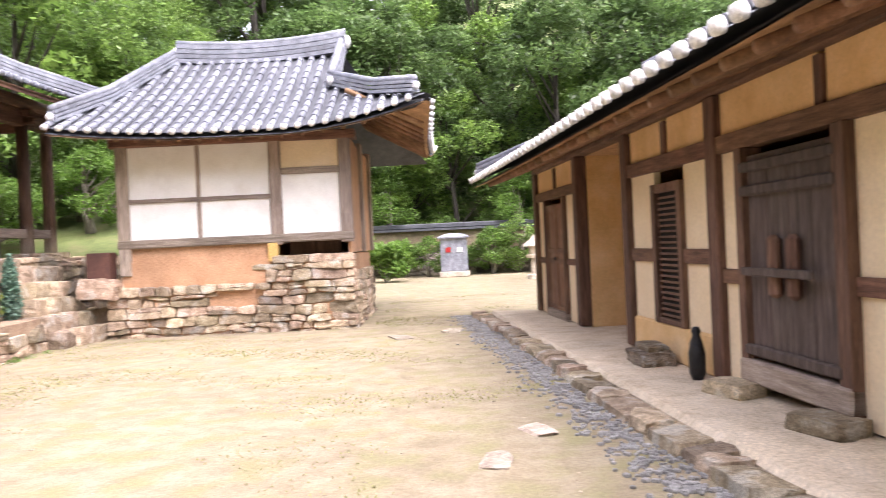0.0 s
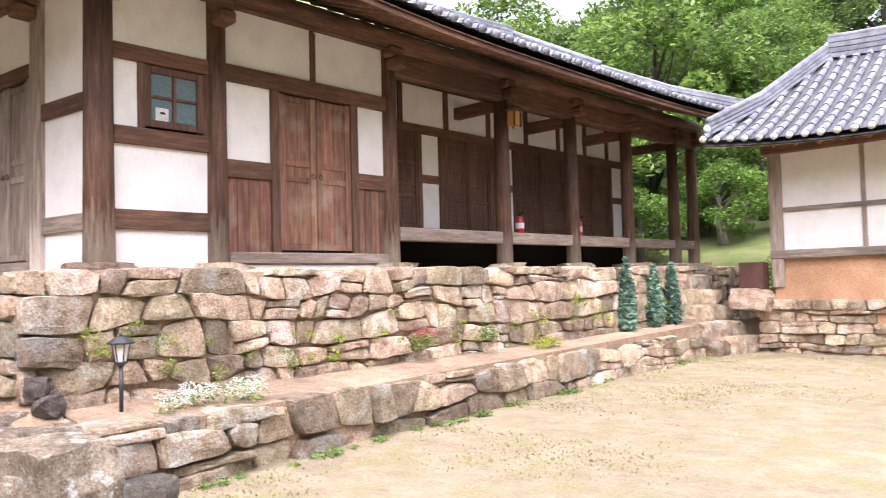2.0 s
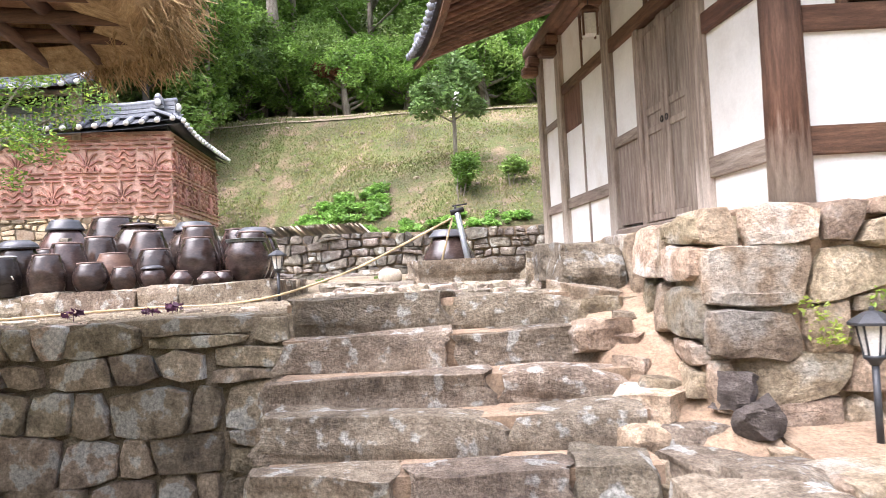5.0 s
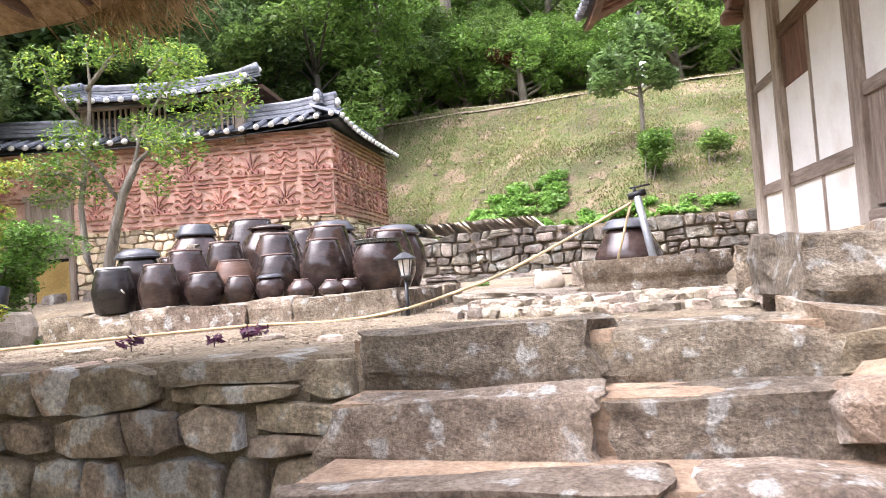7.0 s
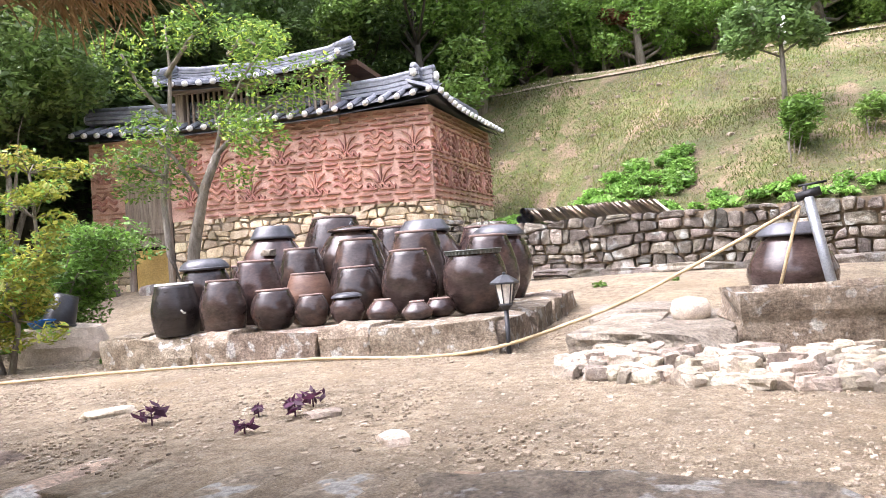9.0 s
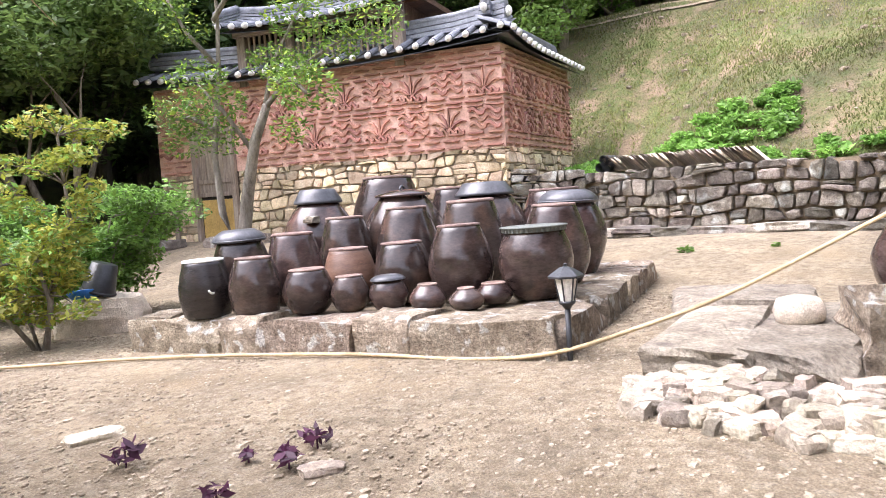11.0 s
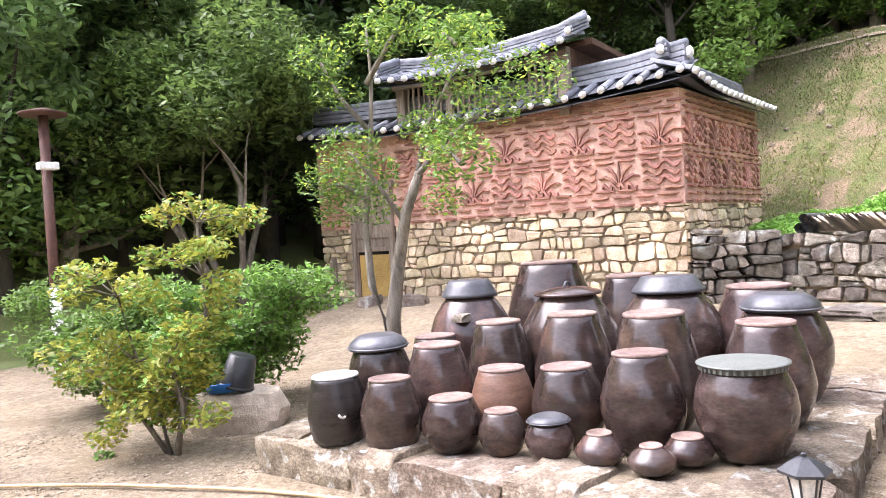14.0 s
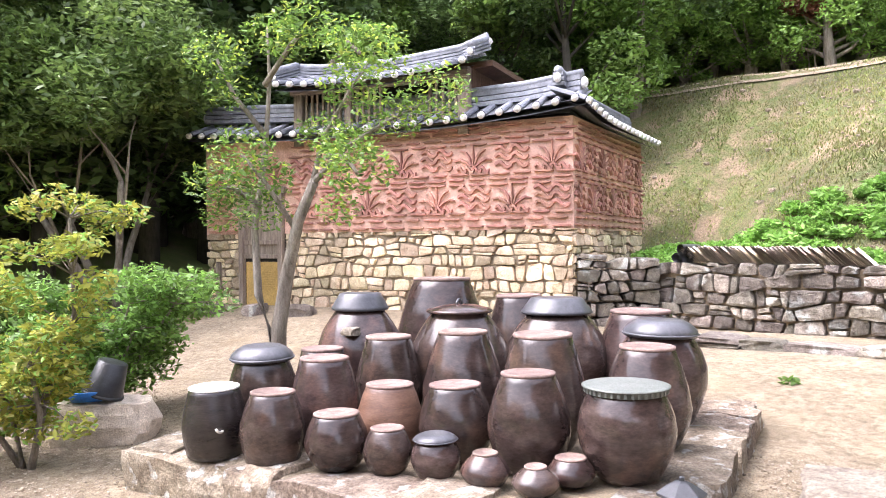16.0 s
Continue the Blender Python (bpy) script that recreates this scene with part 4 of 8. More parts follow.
for a, b, z0, z1 in ((3.5, 4.4, 4.0, 4.75), (4.46, 5.32, 4.0, 4.75), (3.5, 4.5, 2.35, 3.86), (4.56, 5.32, 2.35, 3.3), (3.5, 4.4, TOP, 2.2), (4.46, 5.32, TOP, 2.2)):
    E_.box("wall_panel", m_plaster, house, a, b, -0.06, 0.015, z0, z1, bev=0, label="white lime plaster panel")
E_.box("strut", m_wood_grey, house, 4.5, 4.56, -0.06, 0.03, 2.35, 3.86)
E_.box("strut", m_wood_grey, house, 4.4, 4.46, -0.06, 0.03, TOP, 2.2)
E_.box("strut", m_wood_h, house, 4.4, 4.46, -0.06, 0.03, 4.0, 4.75)
E_.box("beam", m_wood_grey_h, house, 3.5, 5.32, -0.07, 0.05, 2.2, 2.35)
E_.box("vent", m_wood, house, 4.56, 5.32, -0.05, 0.03, 3.3, 3.86, label="dark timber vent shutter")
for z0, z1 in ((TOP, 2.2), (2.33, 3.5), (3.6, 4.75)):
    E_.box("wall_panel", m_plaster, house, 5.52, 6.4, -0.06, 0.015, z0, z1, bev=0, label="white lime plaster panel")
for z0, z1 in ((2.2, 2.33), (3.5, 3.6)):
    E_.box("beam", m_wood_grey_h, house, 5.52, 6.4, -0.07, 0.05, z0, z1)
E_.box("wall_plate", m_wood_h, house, -0.1, 6.6, -0.1, 0.1, 4.75, 4.98, bev=0.02)
for w, us in ((F, POSTS), (E_, EP)):
    for u in us:
        w.box("bracket", m_wood_h, house, u - 0.1, u + 0.1, 0.08, 0.34, 4.46, 4.62, bev=0.03)
        w.box("bracket", m_wood_h, house, u - 0.13, u + 0.13, 0.06, 0.26, 4.62, 4.78, bev=0.03)
for w, a, b in ((F, 3.0, 17.0), (E_, -0.2, 6.8)):
    bm = bmesh.new()
    tube(bm, [w.at(a, 0.12, 4.92), w.at((a + b) / 2, 0.12, 4.9), w.at(b, 0.12, 4.92)], 0.13, 10)
    part("purlin", bm, m_wood_h, house, "round eave purlin", smooth=True)

# roof of the main house
bm = bmesh.new()
block(bm, (-12.2, 4.0, 5.1), (-12.0, 15.0, 5.3), None, 0.02)
roof = part("roof", bm, m_wood_h, house, "grey tiled hip-and-gable roof with upturned eaves")
front_slope = Slope(-7.3, 1.1, 0, 1, 16.7, 4.68, 0.36, lift=(0.58, 0.2), curve=0.022, out=(0.15, 0.1))
end_slope = Slope(-7.15, 1.2, -10.2, -1.2, 9.1, 4.74, 0.36, lift=(0.55, 0.38), curve=0.022, out=(0.15, 0.1), flip=-1)
tile_slope(roof, front_slope, lambda s: min(5.0, s * 0.98 + 0.1, (16.7 - s) * 0.98 + 0.1), caps=CAP_GREY, singles=120, thick=0.12)
tile_slope(roof, end_slope, lambda s: min(3.6, s * 0.9 + 0.1, (9.1 - s) * 0.9 + 0.1), caps=CAP_GREY, singles=0, thick=0.12)
rafters(roof, front_slope, 1.6, 15.3, 0.3, 2.2)
rafters(roof, end_slope, 1.2, 8.2, 0.28, 2.3, r=0.055)
for sl in (front_slope, end_slope):
    bm = bmesh.new()
    n = 40
    rows = [[bm.verts.new(sl.at(sl.length * i / n, d, z)) for d, z in ((0.03, -0.2), (0.13, -0.2), (0.13, -0.1), (0.03, -0.1))] for i in range(n + 1)]
    for a, b in zip(rows, rows[1:]):
        for j in range(4):
            bm.faces.new((a[j], a[(j + 1) % 4], b[(j + 1) % 4], b[j]))
    part("eave_board", bm, m_wood_h, roof)
    bm = bmesh.new()
    rows = [[bm.verts.new(sl.at(sl.length * i / n, d * max(0.03, min(1.0, sl.length * i / n / 2.5, (sl.length - sl.length * i / n) / 2.5)), -0.14)) for d in (0.02, 1.0, 2.3)] for i in range(n + 1)]
    for a, b in zip(rows, rows[1:]):
        for j in range(2):
            bm.faces.new((a[j], a[j + 1], b[j + 1], b[j]))
    part("soffit", bm, m_wood_h, roof, "dark soffit boards")
ridge(roof, [front_slope.at(16.6, 0.2, 0.1), front_slope.at(15.0, 1.7, 0.1), front_slope.at(12.9, 3.6, 0.12)], 0.22, 0.25)
ridge(roof, [front_slope.at(13.3, 2.5, 0.1), front_slope.at(13.3, 5.0, 0.15)], 0.22, 0.35)
ridge(roof, curve_between(front_slope.at(4.0, 5.0, 0.1), front_slope.at(13.3, 5.0, 0.2), 8, 0.15), 0.28, 0.4, 4)
ridge(roof, [front_slope.at(0.1, 0.2, 0.1), front_slope.at(2.0, 2.0, 0.1), front_slope.at(3.8, 3.7, 0.1)], 0.22, 0.25)
ridge(roof, [end_slope.at(8.95, 0.1, 0.06), end_slope.at(7.8, 1.1, 0.1), end_slope.at(6.0, 2.7, 0.1)], 0.22, 0.25)
# ---- white store pavilion ----
annex = thing("white_annex", -4, 15.5, 0, "small white-plastered timber annex on a fieldstone base", "building")
B = Wall(-6.05, 13.85, 1, 0)
bm = bmesh.new()
block(bm, (-6.0, 13.8, 0), (-1.75, 17.6, 1.4))
part("base_fill", bm, m_clay_red, annex, "bare red clay infill")
bm = bmesh.new()
block(bm, (-5.98, 13.84, 1.4), (-3.24, 17.5, 1.66))
part("clay_panel", bm, m_clay_red, annex, "bare red clay panel under the sill")
base_stones = thing("stone_base", -4, 13.8, 0, "rubble fieldstone base under the annex", "stone base", kind="structure")
rubble_face(base_stones, Wall(-6.3, 13.72, 1, 0), 0.0, 4.65, lambda u: -0.05, lambda u: (0.95 if u < 2.1 else 0.5) if u < 2.6 else 1.42, m_stone, 31, sw=0.4, sh=0.17, depth=0.4, jut=0.05)
rubble_face(base_stones, Wall(-1.66, 13.75, 0, 1), 0.0, 3.8, lambda u: -0.05, lambda u: 1.42, m_stone, 32, sw=0.32, sh=0.19, depth=0.4, most=90)
for i, (u, zb) in enumerate(((0.12, 0.95), (2.98, 1.42), (4.28, 1.42))):
    B.box("post", m_wood_grey, annex, u - 0.11, u + 0.11, -0.1, 0.1, zb + 0.2, 3.7, bev=0.02)
B.box("post_stub", m_yellow_door, annex, 2.8, 2.98, -0.05, 0.12, 1.32, 1.66, label="pale ochre timber block")
B.box("sill", m_wood_grey_h, annex, 0.0, 4.4, -0.12, 0.115, 1.66, 1.82, bev=0.02)
B.box("mid_rail", m_wood_grey_h, annex, 0.23, 2.87, -0.06, 0.06, 2.5, 2.58)
B.box("mid_strut", m_wood_grey, annex, 1.5, 1.57, -0.06, 0.055, 1.82, 3.55)
B.box("rail", m_wood_grey_h, annex, 3.09, 4.17, -0.06, 0.07, 2.93, 3.05)
B.box("wall_plate", m_wood_h, annex, -0.1, 4.5, -0.12, 0.115, 3.55, 3.72, bev=0.02)
for a, b, z0, z1 in ((0.23, 1.5, 1.82, 2.5), (1.57, 2.87, 1.82, 2.5), (0.23, 1.5, 2.58, 3.55), (1.57, 2.87, 2.58, 3.55), (3.09, 4.17, 1.82, 2.93)):
    B.box("wall_panel", m_plaster, annex, a, b, -0.05, 0.02, z0, z1, bev=0, label="white lime plaster panel")
B.box("wall_panel", m_cream, annex, 3.09, 4.17, -0.05, 0.02, 3.05, 3.55, bev=0, label="cream clay plaster panel")
S2 = Wall(-1.72, 13.85, 0, 1)
for u in (1.9, 3.7):
    S2.box("post", m_wood_grey, annex, u - 0.1, u + 0.1, -0.1, 0.08, 1.42, 3.7, bev=0.02)
S2.box("wall_panel", m_clay_red, annex, 0.1, 3.7, -0.06, 0.0, 1.42, 3.6, bev=0)
bm = bmesh.new()
block(bm, (-5.95, 17.4, 0), (-1.8, 17.5, 3.6))
part("back_wall", bm, m_plaster, annex)
bm = bmesh.new()
block(bm, (-6.0, 13.9, 0.9), (-5.92, 17.4, 3.6))
part("side_wall", bm, m_plaster, annex)
bm = bmesh.new()
block(bm, (-5.9, 13.9, 3.66), (-1.8, 17.5, 3.74))
part("ceiling", bm, m_soffit, annex)
B.box("boarding", m_wood, annex, 3.1, 4.1, -0.5, -0.4, 1.42, 1.7)
wr = B.box("roof", m_wood_h, annex, 0.2, 4.3, -2.0, -1.8, 3.8, 4.0, label="blue-grey tiled roof with curved ridge")
a_front = Slope(-6.75, 12.75, 1, 0, 6.55, 3.62, 0.5, lift=(0.18, 0.45), curve=0.035, out=(0.05, 0.15))
a_side = Slope(-0.2, 12.85, 0, 1, 6.6, 3.66, 0.5, lift=(0.45, 0.4), curve=0.035, out=(0.1, 0.1))


def annex_depth(s):
    d = min(3.35, 3.35 * (s + 0.12) / 1.25)
    if s > 4.75:
        d = min(d, 1.75, (6.55 - s) * 1.05 + 0.1)
    return d


tile_slope(wr, a_front, annex_depth, step=0.24, tile=0.26, caps=CAP_WHITE, singles=300)
tile_slope(wr, a_side, lambda s: min(1.7, s * 1.0 + 0.1, (6.6 - s) + 0.1), step=0.26, caps=CAP_WHITE, singles=0)
rafters(wr, a_front, 0.8, 5.8, 0.36, 1.3, r=0.05, drop=0.17, mat=m_rafter)
rafters(wr, a_side, 0.9, 5.6, 0.36, 1.5, r=0.05, drop=0.17, mat=m_rafter)
for sl in (a_front, a_side):
    bm = bmesh.new()
    n = 16
    rows = [[bm.verts.new(sl.at(sl.length * i / n, d * max(0.05, min(1.0, sl.length * i / n / 2.6, (sl.length - sl.length * i / n) / 2.6)), -0.135)) for d in (0.02, 0.8, 1.6)] for i in range(n + 1)]
    for p, q in zip(rows, rows[1:]):
        for j in range(2):
            bm.faces.new((p[j], p[j + 1], q[j + 1], q[j]))
    part("soffit", bm, m_soffit, wr, "ochre soffit boards")
ridge(wr, curve_between(a_front.at(1.2, 3.3, 0.0), a_front.at(4.85, 3.3, 0.1), 8, 0.12), 0.26, 0.42, 4)
ridge(wr, [a_front.at(4.75, 3.25, 0.1), a_front.at(4.75, 2.3, 0.06), a_front.at(4.72, 1.65, 0.08)], 0.22, 0.26)
ridge(wr, [a_front.at(6.4, 0.12, 0.06), a_front.at(5.6, 0.95, 0.05), a_front.at(4.8, 1.7, 0.06)], 0.2, 0.22)
ridge(wr, [a_front.at(0.05, 0.15, 0.05), a_front.at(0.5, 1.5, 0.02), a_front.at(1.15, 3.2, 0.05)], 0.2, 0.22)
bm = bmesh.new()
q = [a_front.at(4.7, 1.7, 0), a_front.at(4.7, 3.3, 0)]
r2 = q[1] + Vector((0, 0.1, 0.05))
q3 = Vector((q[0].x, 2 * r2.y - q[0].y, q[0].z))
bm.faces.new([bm.verts.new(v) for v in (q[0], r2, q3)])
part("gable", bm, m_tile_under, wr)
# back slope closes the roof
bm = bmesh.new()
bm.faces.new([bm.verts.new(v) for v in ((-6.7, 19.4, 3.6), (-0.3, 19.4, 3.6), (-2.0, 16.2, 5.75), (-5.5, 16.2, 5.6))])
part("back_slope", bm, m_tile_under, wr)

# ---- ochre storehouse ----
store = thing("ochre_storehouse", 4, 9, 0.1, "long ochre clay storehouse with plank doors and tiled eaves", "building")
O = Wall(2.8, 4.81, -0.89, 9.39)
O.n = -O.n
O.m = Matrix(((O.d.x, O.n.x, 0, O.o.x), (O.d.y, O.n.y, 0, O.o.y), (0, 0, 1, 0), (0, 0, 0, 1)))
O.box("plinth", m_platform, store, -6, 10.2, -4, 0.95, -0.1, 0.1, bev=0.05, label="packed earth platform")
kerb = thing("stone_kerb", 1.4, 9, 0, "low kerb of rough stones along the storehouse platform", "kerb", kind="structure")
stone_face(kerb, Wall(O.at(-5, 1.0, 0).x, O.at(-5, 1.0, 0).y, O.d.x, O.d.y), 0, 15.2, lambda u: -0.12, lambda u: 0.1, S_WARM, 41, sw=0.42, sh=0.3, depth=0.3)
for u in (-3.4, -1.2, 2.1, 4.48, 6.75, 9.6):
    O.box("post", m_wood, store, u - 0.1, u + 0.1, -0.1, 0.09, 0.12, 2.75, bev=0.015)
for a, b in ((-3.3, -1.3), (-1.1, 2.0), (2.2, 4.38), (6.85, 9.5)):
    O.box("top_beam", m_wood_h, store, a, b, -0.08, 0.07, 2.2, 2.36)
    k = (a + b) / 2
    for p, q in ((a, k - 0.05), (k + 0.05, b)):
        O.box("wall_panel", m_ochre, store, p, q, -0.06, 0.01, 2.36, 2.75, bev=0, label="ochre clay plaster panel")
    O.box("strut", m_wood, store, k - 0.05, k + 0.05, -0.06, 0.05, 2.36, 2.72)
# heavy plank door with a wooden bolt lock
for a, b in ((-1.1, 0.12), (1.62, 2.0)):
    for z0, z1 in ((0.12, 1.02), (1.15, 2.2)):
        O.box("wall_panel", m_cream, store, a, b, -0.06, 0.01, z0, z1, bev=0, label="cream clay plaster panel")
    O.box("rail", m_wood_h, store, a, b, -0.07, 0.05, 1.02, 1.15)
for a, b in ((0.12, 0.26), (1.5, 1.62)):
    O.box("jamb", m_wood, store, a, b, -0.1, 0.1, 0.2, 2.2)
door = O.box("door", m_wood_black, store, 0.28, 1.48, 0.0, 0.03, 0.42, 2.1, label="heavy dark plank door with wooden bolts")
for q in range(4):
    O.box("plank", m_wood_black, door, 0.28 + 0.3 * q + 0.004, 0.58 + 0.3 * q - 0.004, 0.03, 0.055, 0.42, 2.12, bev=0.006)
for z in (0.44, 1.78, 1.98):
    O.box("batten", m_wood_black, door, 0.22, 1.54, 0.056, 0.11, z, z + 0.09, bev=0.015)
for u in (0.75, 1.02):
    O.box("bolt_block", m_wood, door, u - 0.06, u + 0.06, 0.056, 0.15, 0.95, 1.45, bev=0.035, label="carved wooden bolt block")
O.box("bolt", m_wood_black, door, 0.4, 1.4, 0.15, 0.19, 1.12, 1.19, bev=0.01)
O.box("threshold", m_wood_grey_h, store, 0.12, 1.62, -0.1, 0.12, 0.2, 0.4, bev=0.02)
for u in (0.2, 1.5):
    piece("plinth_stone", S_WARM[2], pose(*O.at(u, 0.25, 0.14), 0, 0, 20) @ Matrix.Diagonal((0.3, 0.45, 0.16, 1)), store)
# slatted window bay
for a, b in ((2.2, 2.85), (3.65, 4.38)):
    for z0, z1 in ((0.5, 1.18), (1.33, 2.2)):
        O.box("wall_panel", m_cream, store, a, b, -0.06, 0.01, z0, z1, bev=0, label="cream clay plaster panel")
    O.box("rail", m_wood_h, store, a, b, -0.07, 0.05, 1.18, 1.33)
O.box("wall_panel", m_ochre, store, 2.2, 4.38, -0.06, 0.05, 0.1, 0.5, bev=0.02)
# black panel behind the slats: the dark inside is put into its colour
win = O.box("window", m_dark, store, 2.95, 3.55, -0.05, 0.0, 0.55, 1.95, bev=0, label="tall window with dark wooden slats")
for a, b in ((2.85, 2.95), (3.55, 3.65)):
    O.box("jamb", m_wood, win, a, b, -0.06, 0.07, 0.5, 2.05)
for z0, z1 in ((0.5, 0.56), (1.95, 2.05)):
    O.box("window_frame", m_wood, win, 2.95, 3.55, -0.06, 0.06, z0, z1)
for i in range(22):
    O.box("slat", m_wood, win, 2.95, 3.55, 0.0, 0.03, 0.58 + 0.062 * i, 0.605 + 0.062 * i, bev=0.003)
# recessed entry between the posts
for z0, z1 in ((0.1, 0.55), (0.65, 1.3), (1.4, 2.75)):
    O.box("wall_panel", m_ochre, store, 4.58, 6.65, -1.06, -1.0, z0, z1, bev=0, label="ochre clay plaster panel")
for z in (0.55, 1.3):
    O.box("rail", m_wood_h, store, 4.58, 6.65, -1.07, -0.95, z, z + 0.1)
for u in (4.5, 6.7):
    O.box("return_wall", m_ochre, store, u - 0.04, u + 0.04, -1.0, -0.1, 0.1, 2.75, bev=0)
O.box("side_door", m_wood, store, 4.62, 4.7, -0.95, -0.2, 0.15, 2.0, label="dark side door standing in the recess")
for a, b in ((6.85, 7.5), (8.9, 9.5)):
    for z0, z1 in ((0.12, 1.05), (1.15, 2.2)):
        O.box("wall_panel", m_cream, store, a, b, -0.06, 0.01, z0, z1, bev=0, label="cream clay plaster panel")
    O.box("rail", m_wood_h, store, a, b, -0.07, 0.05, 1.05, 1.15)
for a, b in ((7.5, 7.6), (8.8, 8.9)):
    O.box("jamb", m_wood, store, a, b, -0.08, 0.08, 0.12, 2.2)
panel_door(store, O, 7.6, 8.8, 0.25, 2.1, 0.0, mat=m_wood_door)
O.box("threshold", m_wood_grey_h, store, 7.5, 8.9, -0.08, 0.08, 0.1, 0.24)
for z0, z1 in ((0.12, 1.02), (1.15, 2.2)):
    O.box("wall_panel", m_cream, store, -3.3, -1.3, -0.06, 0.01, z0, z1, bev=0)
bm = bmesh.new()
block(bm, (-6, -4.0, 0.1), (9.6, -3.9, 2.75), O.m)
part("back_wall", bm, m_ochre, store)
for u in (-6.0, 9.5):
    O.box("end_wall", m_ochre, store, u - 0.05, u + 0.05, -3.95, -0.1, 0.1, 2.75, bev=0)
O.box("front_wall", m_ochre, store, -6, -3.5, -0.06, 0.01, 0.1, 2.75, bev=0)
O.box("ceiling", m_soffit, store, -6, 9.6, -4, -0.1, 2.75, 2.8, bev=0)
O.box("wall_plate", m_wood_h, store, -6, 9.7, -0.12, 0.1, 2.752, 2.93, bev=0.015)
sr = O.box("roof", m_wood_h, store, -5, 9, -2.1, -1.9, 3.3, 3.5, label="tiled roof with white-capped eave tiles")
o0 = O.at(-7, 1.05, 0)
s_front = Slope(o0.x, o0.y, O.d.x, O.d.y, 17.6, 2.72, 0.32, lift=(0.2, 0.0), curve=0.03, flip=-1, out=(0, 0.1))
tile_slope(sr, s_front, lambda s: min(3.4, (17.6 - s) * 1.0 + 0.1), step=0.27, caps=CAP_BIG, singles=200)
rafters(sr, s_front, 2.0, 16.4, 0.42, 1.35, r=0.055, drop=0.19, mat=m_rafter)
bm = bmesh.new()
n = 30
rows = [[bm.verts.new(s_front.at(17.6 * i / n, d * max(0.05, min(1.0, (17.6 - 17.6 * i / n) / 1.7)), -0.125)) for d in (0.02, 0.8, 1.6)] for i in range(n + 1)]
for p, q in zip(rows, rows[1:]):
    for j in range(2):
        bm.faces.new((p[j], p[j + 1], q[j + 1], q[j]))
part("soffit", bm, m_soffit, sr, "ochre soffit boards")
ridge(sr, [s_front.at(17.45, 0.12, 0.05), s_front.at(16.0, 1.5, 0.03), s_front.at(14.2, 3.3, 0.05)], 0.2, 0.22)
ridge(sr, curve_between(s_front.at(0, 3.4, 0.05), s_front.at(14.1, 3.4, 0.12), 8, 0.1), 0.26, 0.36, 4)
ridge(sr, [s_front.at(11.2, 1.2, 0.06), s_front.at(11.2, 3.3, 0.08)], 0.22, 0.3)
# gravel strip along the platform
rg = random.Random(9)
gm = [stone_mesh("pebble", m_gravel, 900 + i, cuts=1, squareness=0.4) for i in range(4)]
strip = bmesh.new()
for i in range(2600):
    u, nn = rg.uniform(-4, 10.5), 1.45 + 0.2 * rg.gauss(0, 0.7)
    p = O.at(u, nn, 0.0)
    k = len(strip.verts)
    strip.from_mesh(gm[i % 4])
    strip.verts.ensure_lookup_table()
    s = rg.uniform(0.02, 0.055)
    bmesh.ops.transform(strip, matrix=pose(p.x, p.y, 0.008, 0, 0, rg.uniform(0, 360)) @ Matrix.Diagonal((s, s * rg.uniform(0.6, 1), s * 0.6, 1)), verts=strip.verts[k:])
g_ob = part("gravel_strip", strip, m_gravel, None)
tagged(g_ob, "blue-grey gravel drip strip beside the kerb", "gravel", kind="stuff")

# ---- far boundary wall ----
far_wall = thing("boundary_wall", 0, 34, 0, "far low clay and stone wall with tiled cap", "wall", kind="structure")
W_far = Wall(-9, 35.6, 1, 0)
W_far.box("clay_wall", m_earth_core, far_wall, 0, 22, -0.4, 0, 1.15, 2.15, bev=0.02)
stone_face(far_wall, Wall(-9, 35.5, 1, 0), 0, 22, lambda u: 0.0, lambda u: 1.2, S_GREY, 51, sw=0.55, sh=0.32, depth=0.5)
bm = bmesh.new()
block(bm, (0, -0.65, 2.15), (22, 0.25, 2.25), W_far.m)
block(bm, (0, -0.4, 2.25), (22, 0.0, 2.5), W_far.m, 0.05)
part("cap", bm, m_tile_under, far_wall, "dark tile cap")

# ---- flowered brick storehouse ----
fb = thing("brick_storehouse", -19.5, -8.5, 1.4, "storehouse of patterned red brick over cream rubble stone", "building")
KA, KB = (-18.6, -5.15), (-17.3, -12.3)
K = Wall(KB[0], KB[1], KA[0] - KB[0], KA[1] - KB[1])
KL = math.hypot(KA[0] - KB[0], KA[1] - KB[1])
Kr = Wall(KA[0], KA[1], -3.95, -0.35)


def prism(bm, inset, z0, z1):
    """The storehouse's body; its plan is slightly askew."""
    cs = [K.at(inset, -inset, 0), K.at(KL - inset, -inset, 0), Kr.at(3.95, -inset, 0), K.at(0.4, -4.0, 0)]
    vs = [bm.verts.new((c.x, c.y, z)) for z in (z0, z1) for c in cs]
    for f in ((0, 1, 2, 3), (4, 5, 6, 7), (0, 1, 5, 4), (1, 2, 6, 5), (2, 3, 7, 6), (3, 0, 4, 7)):
        bm.faces.new([vs[i] for i in f])


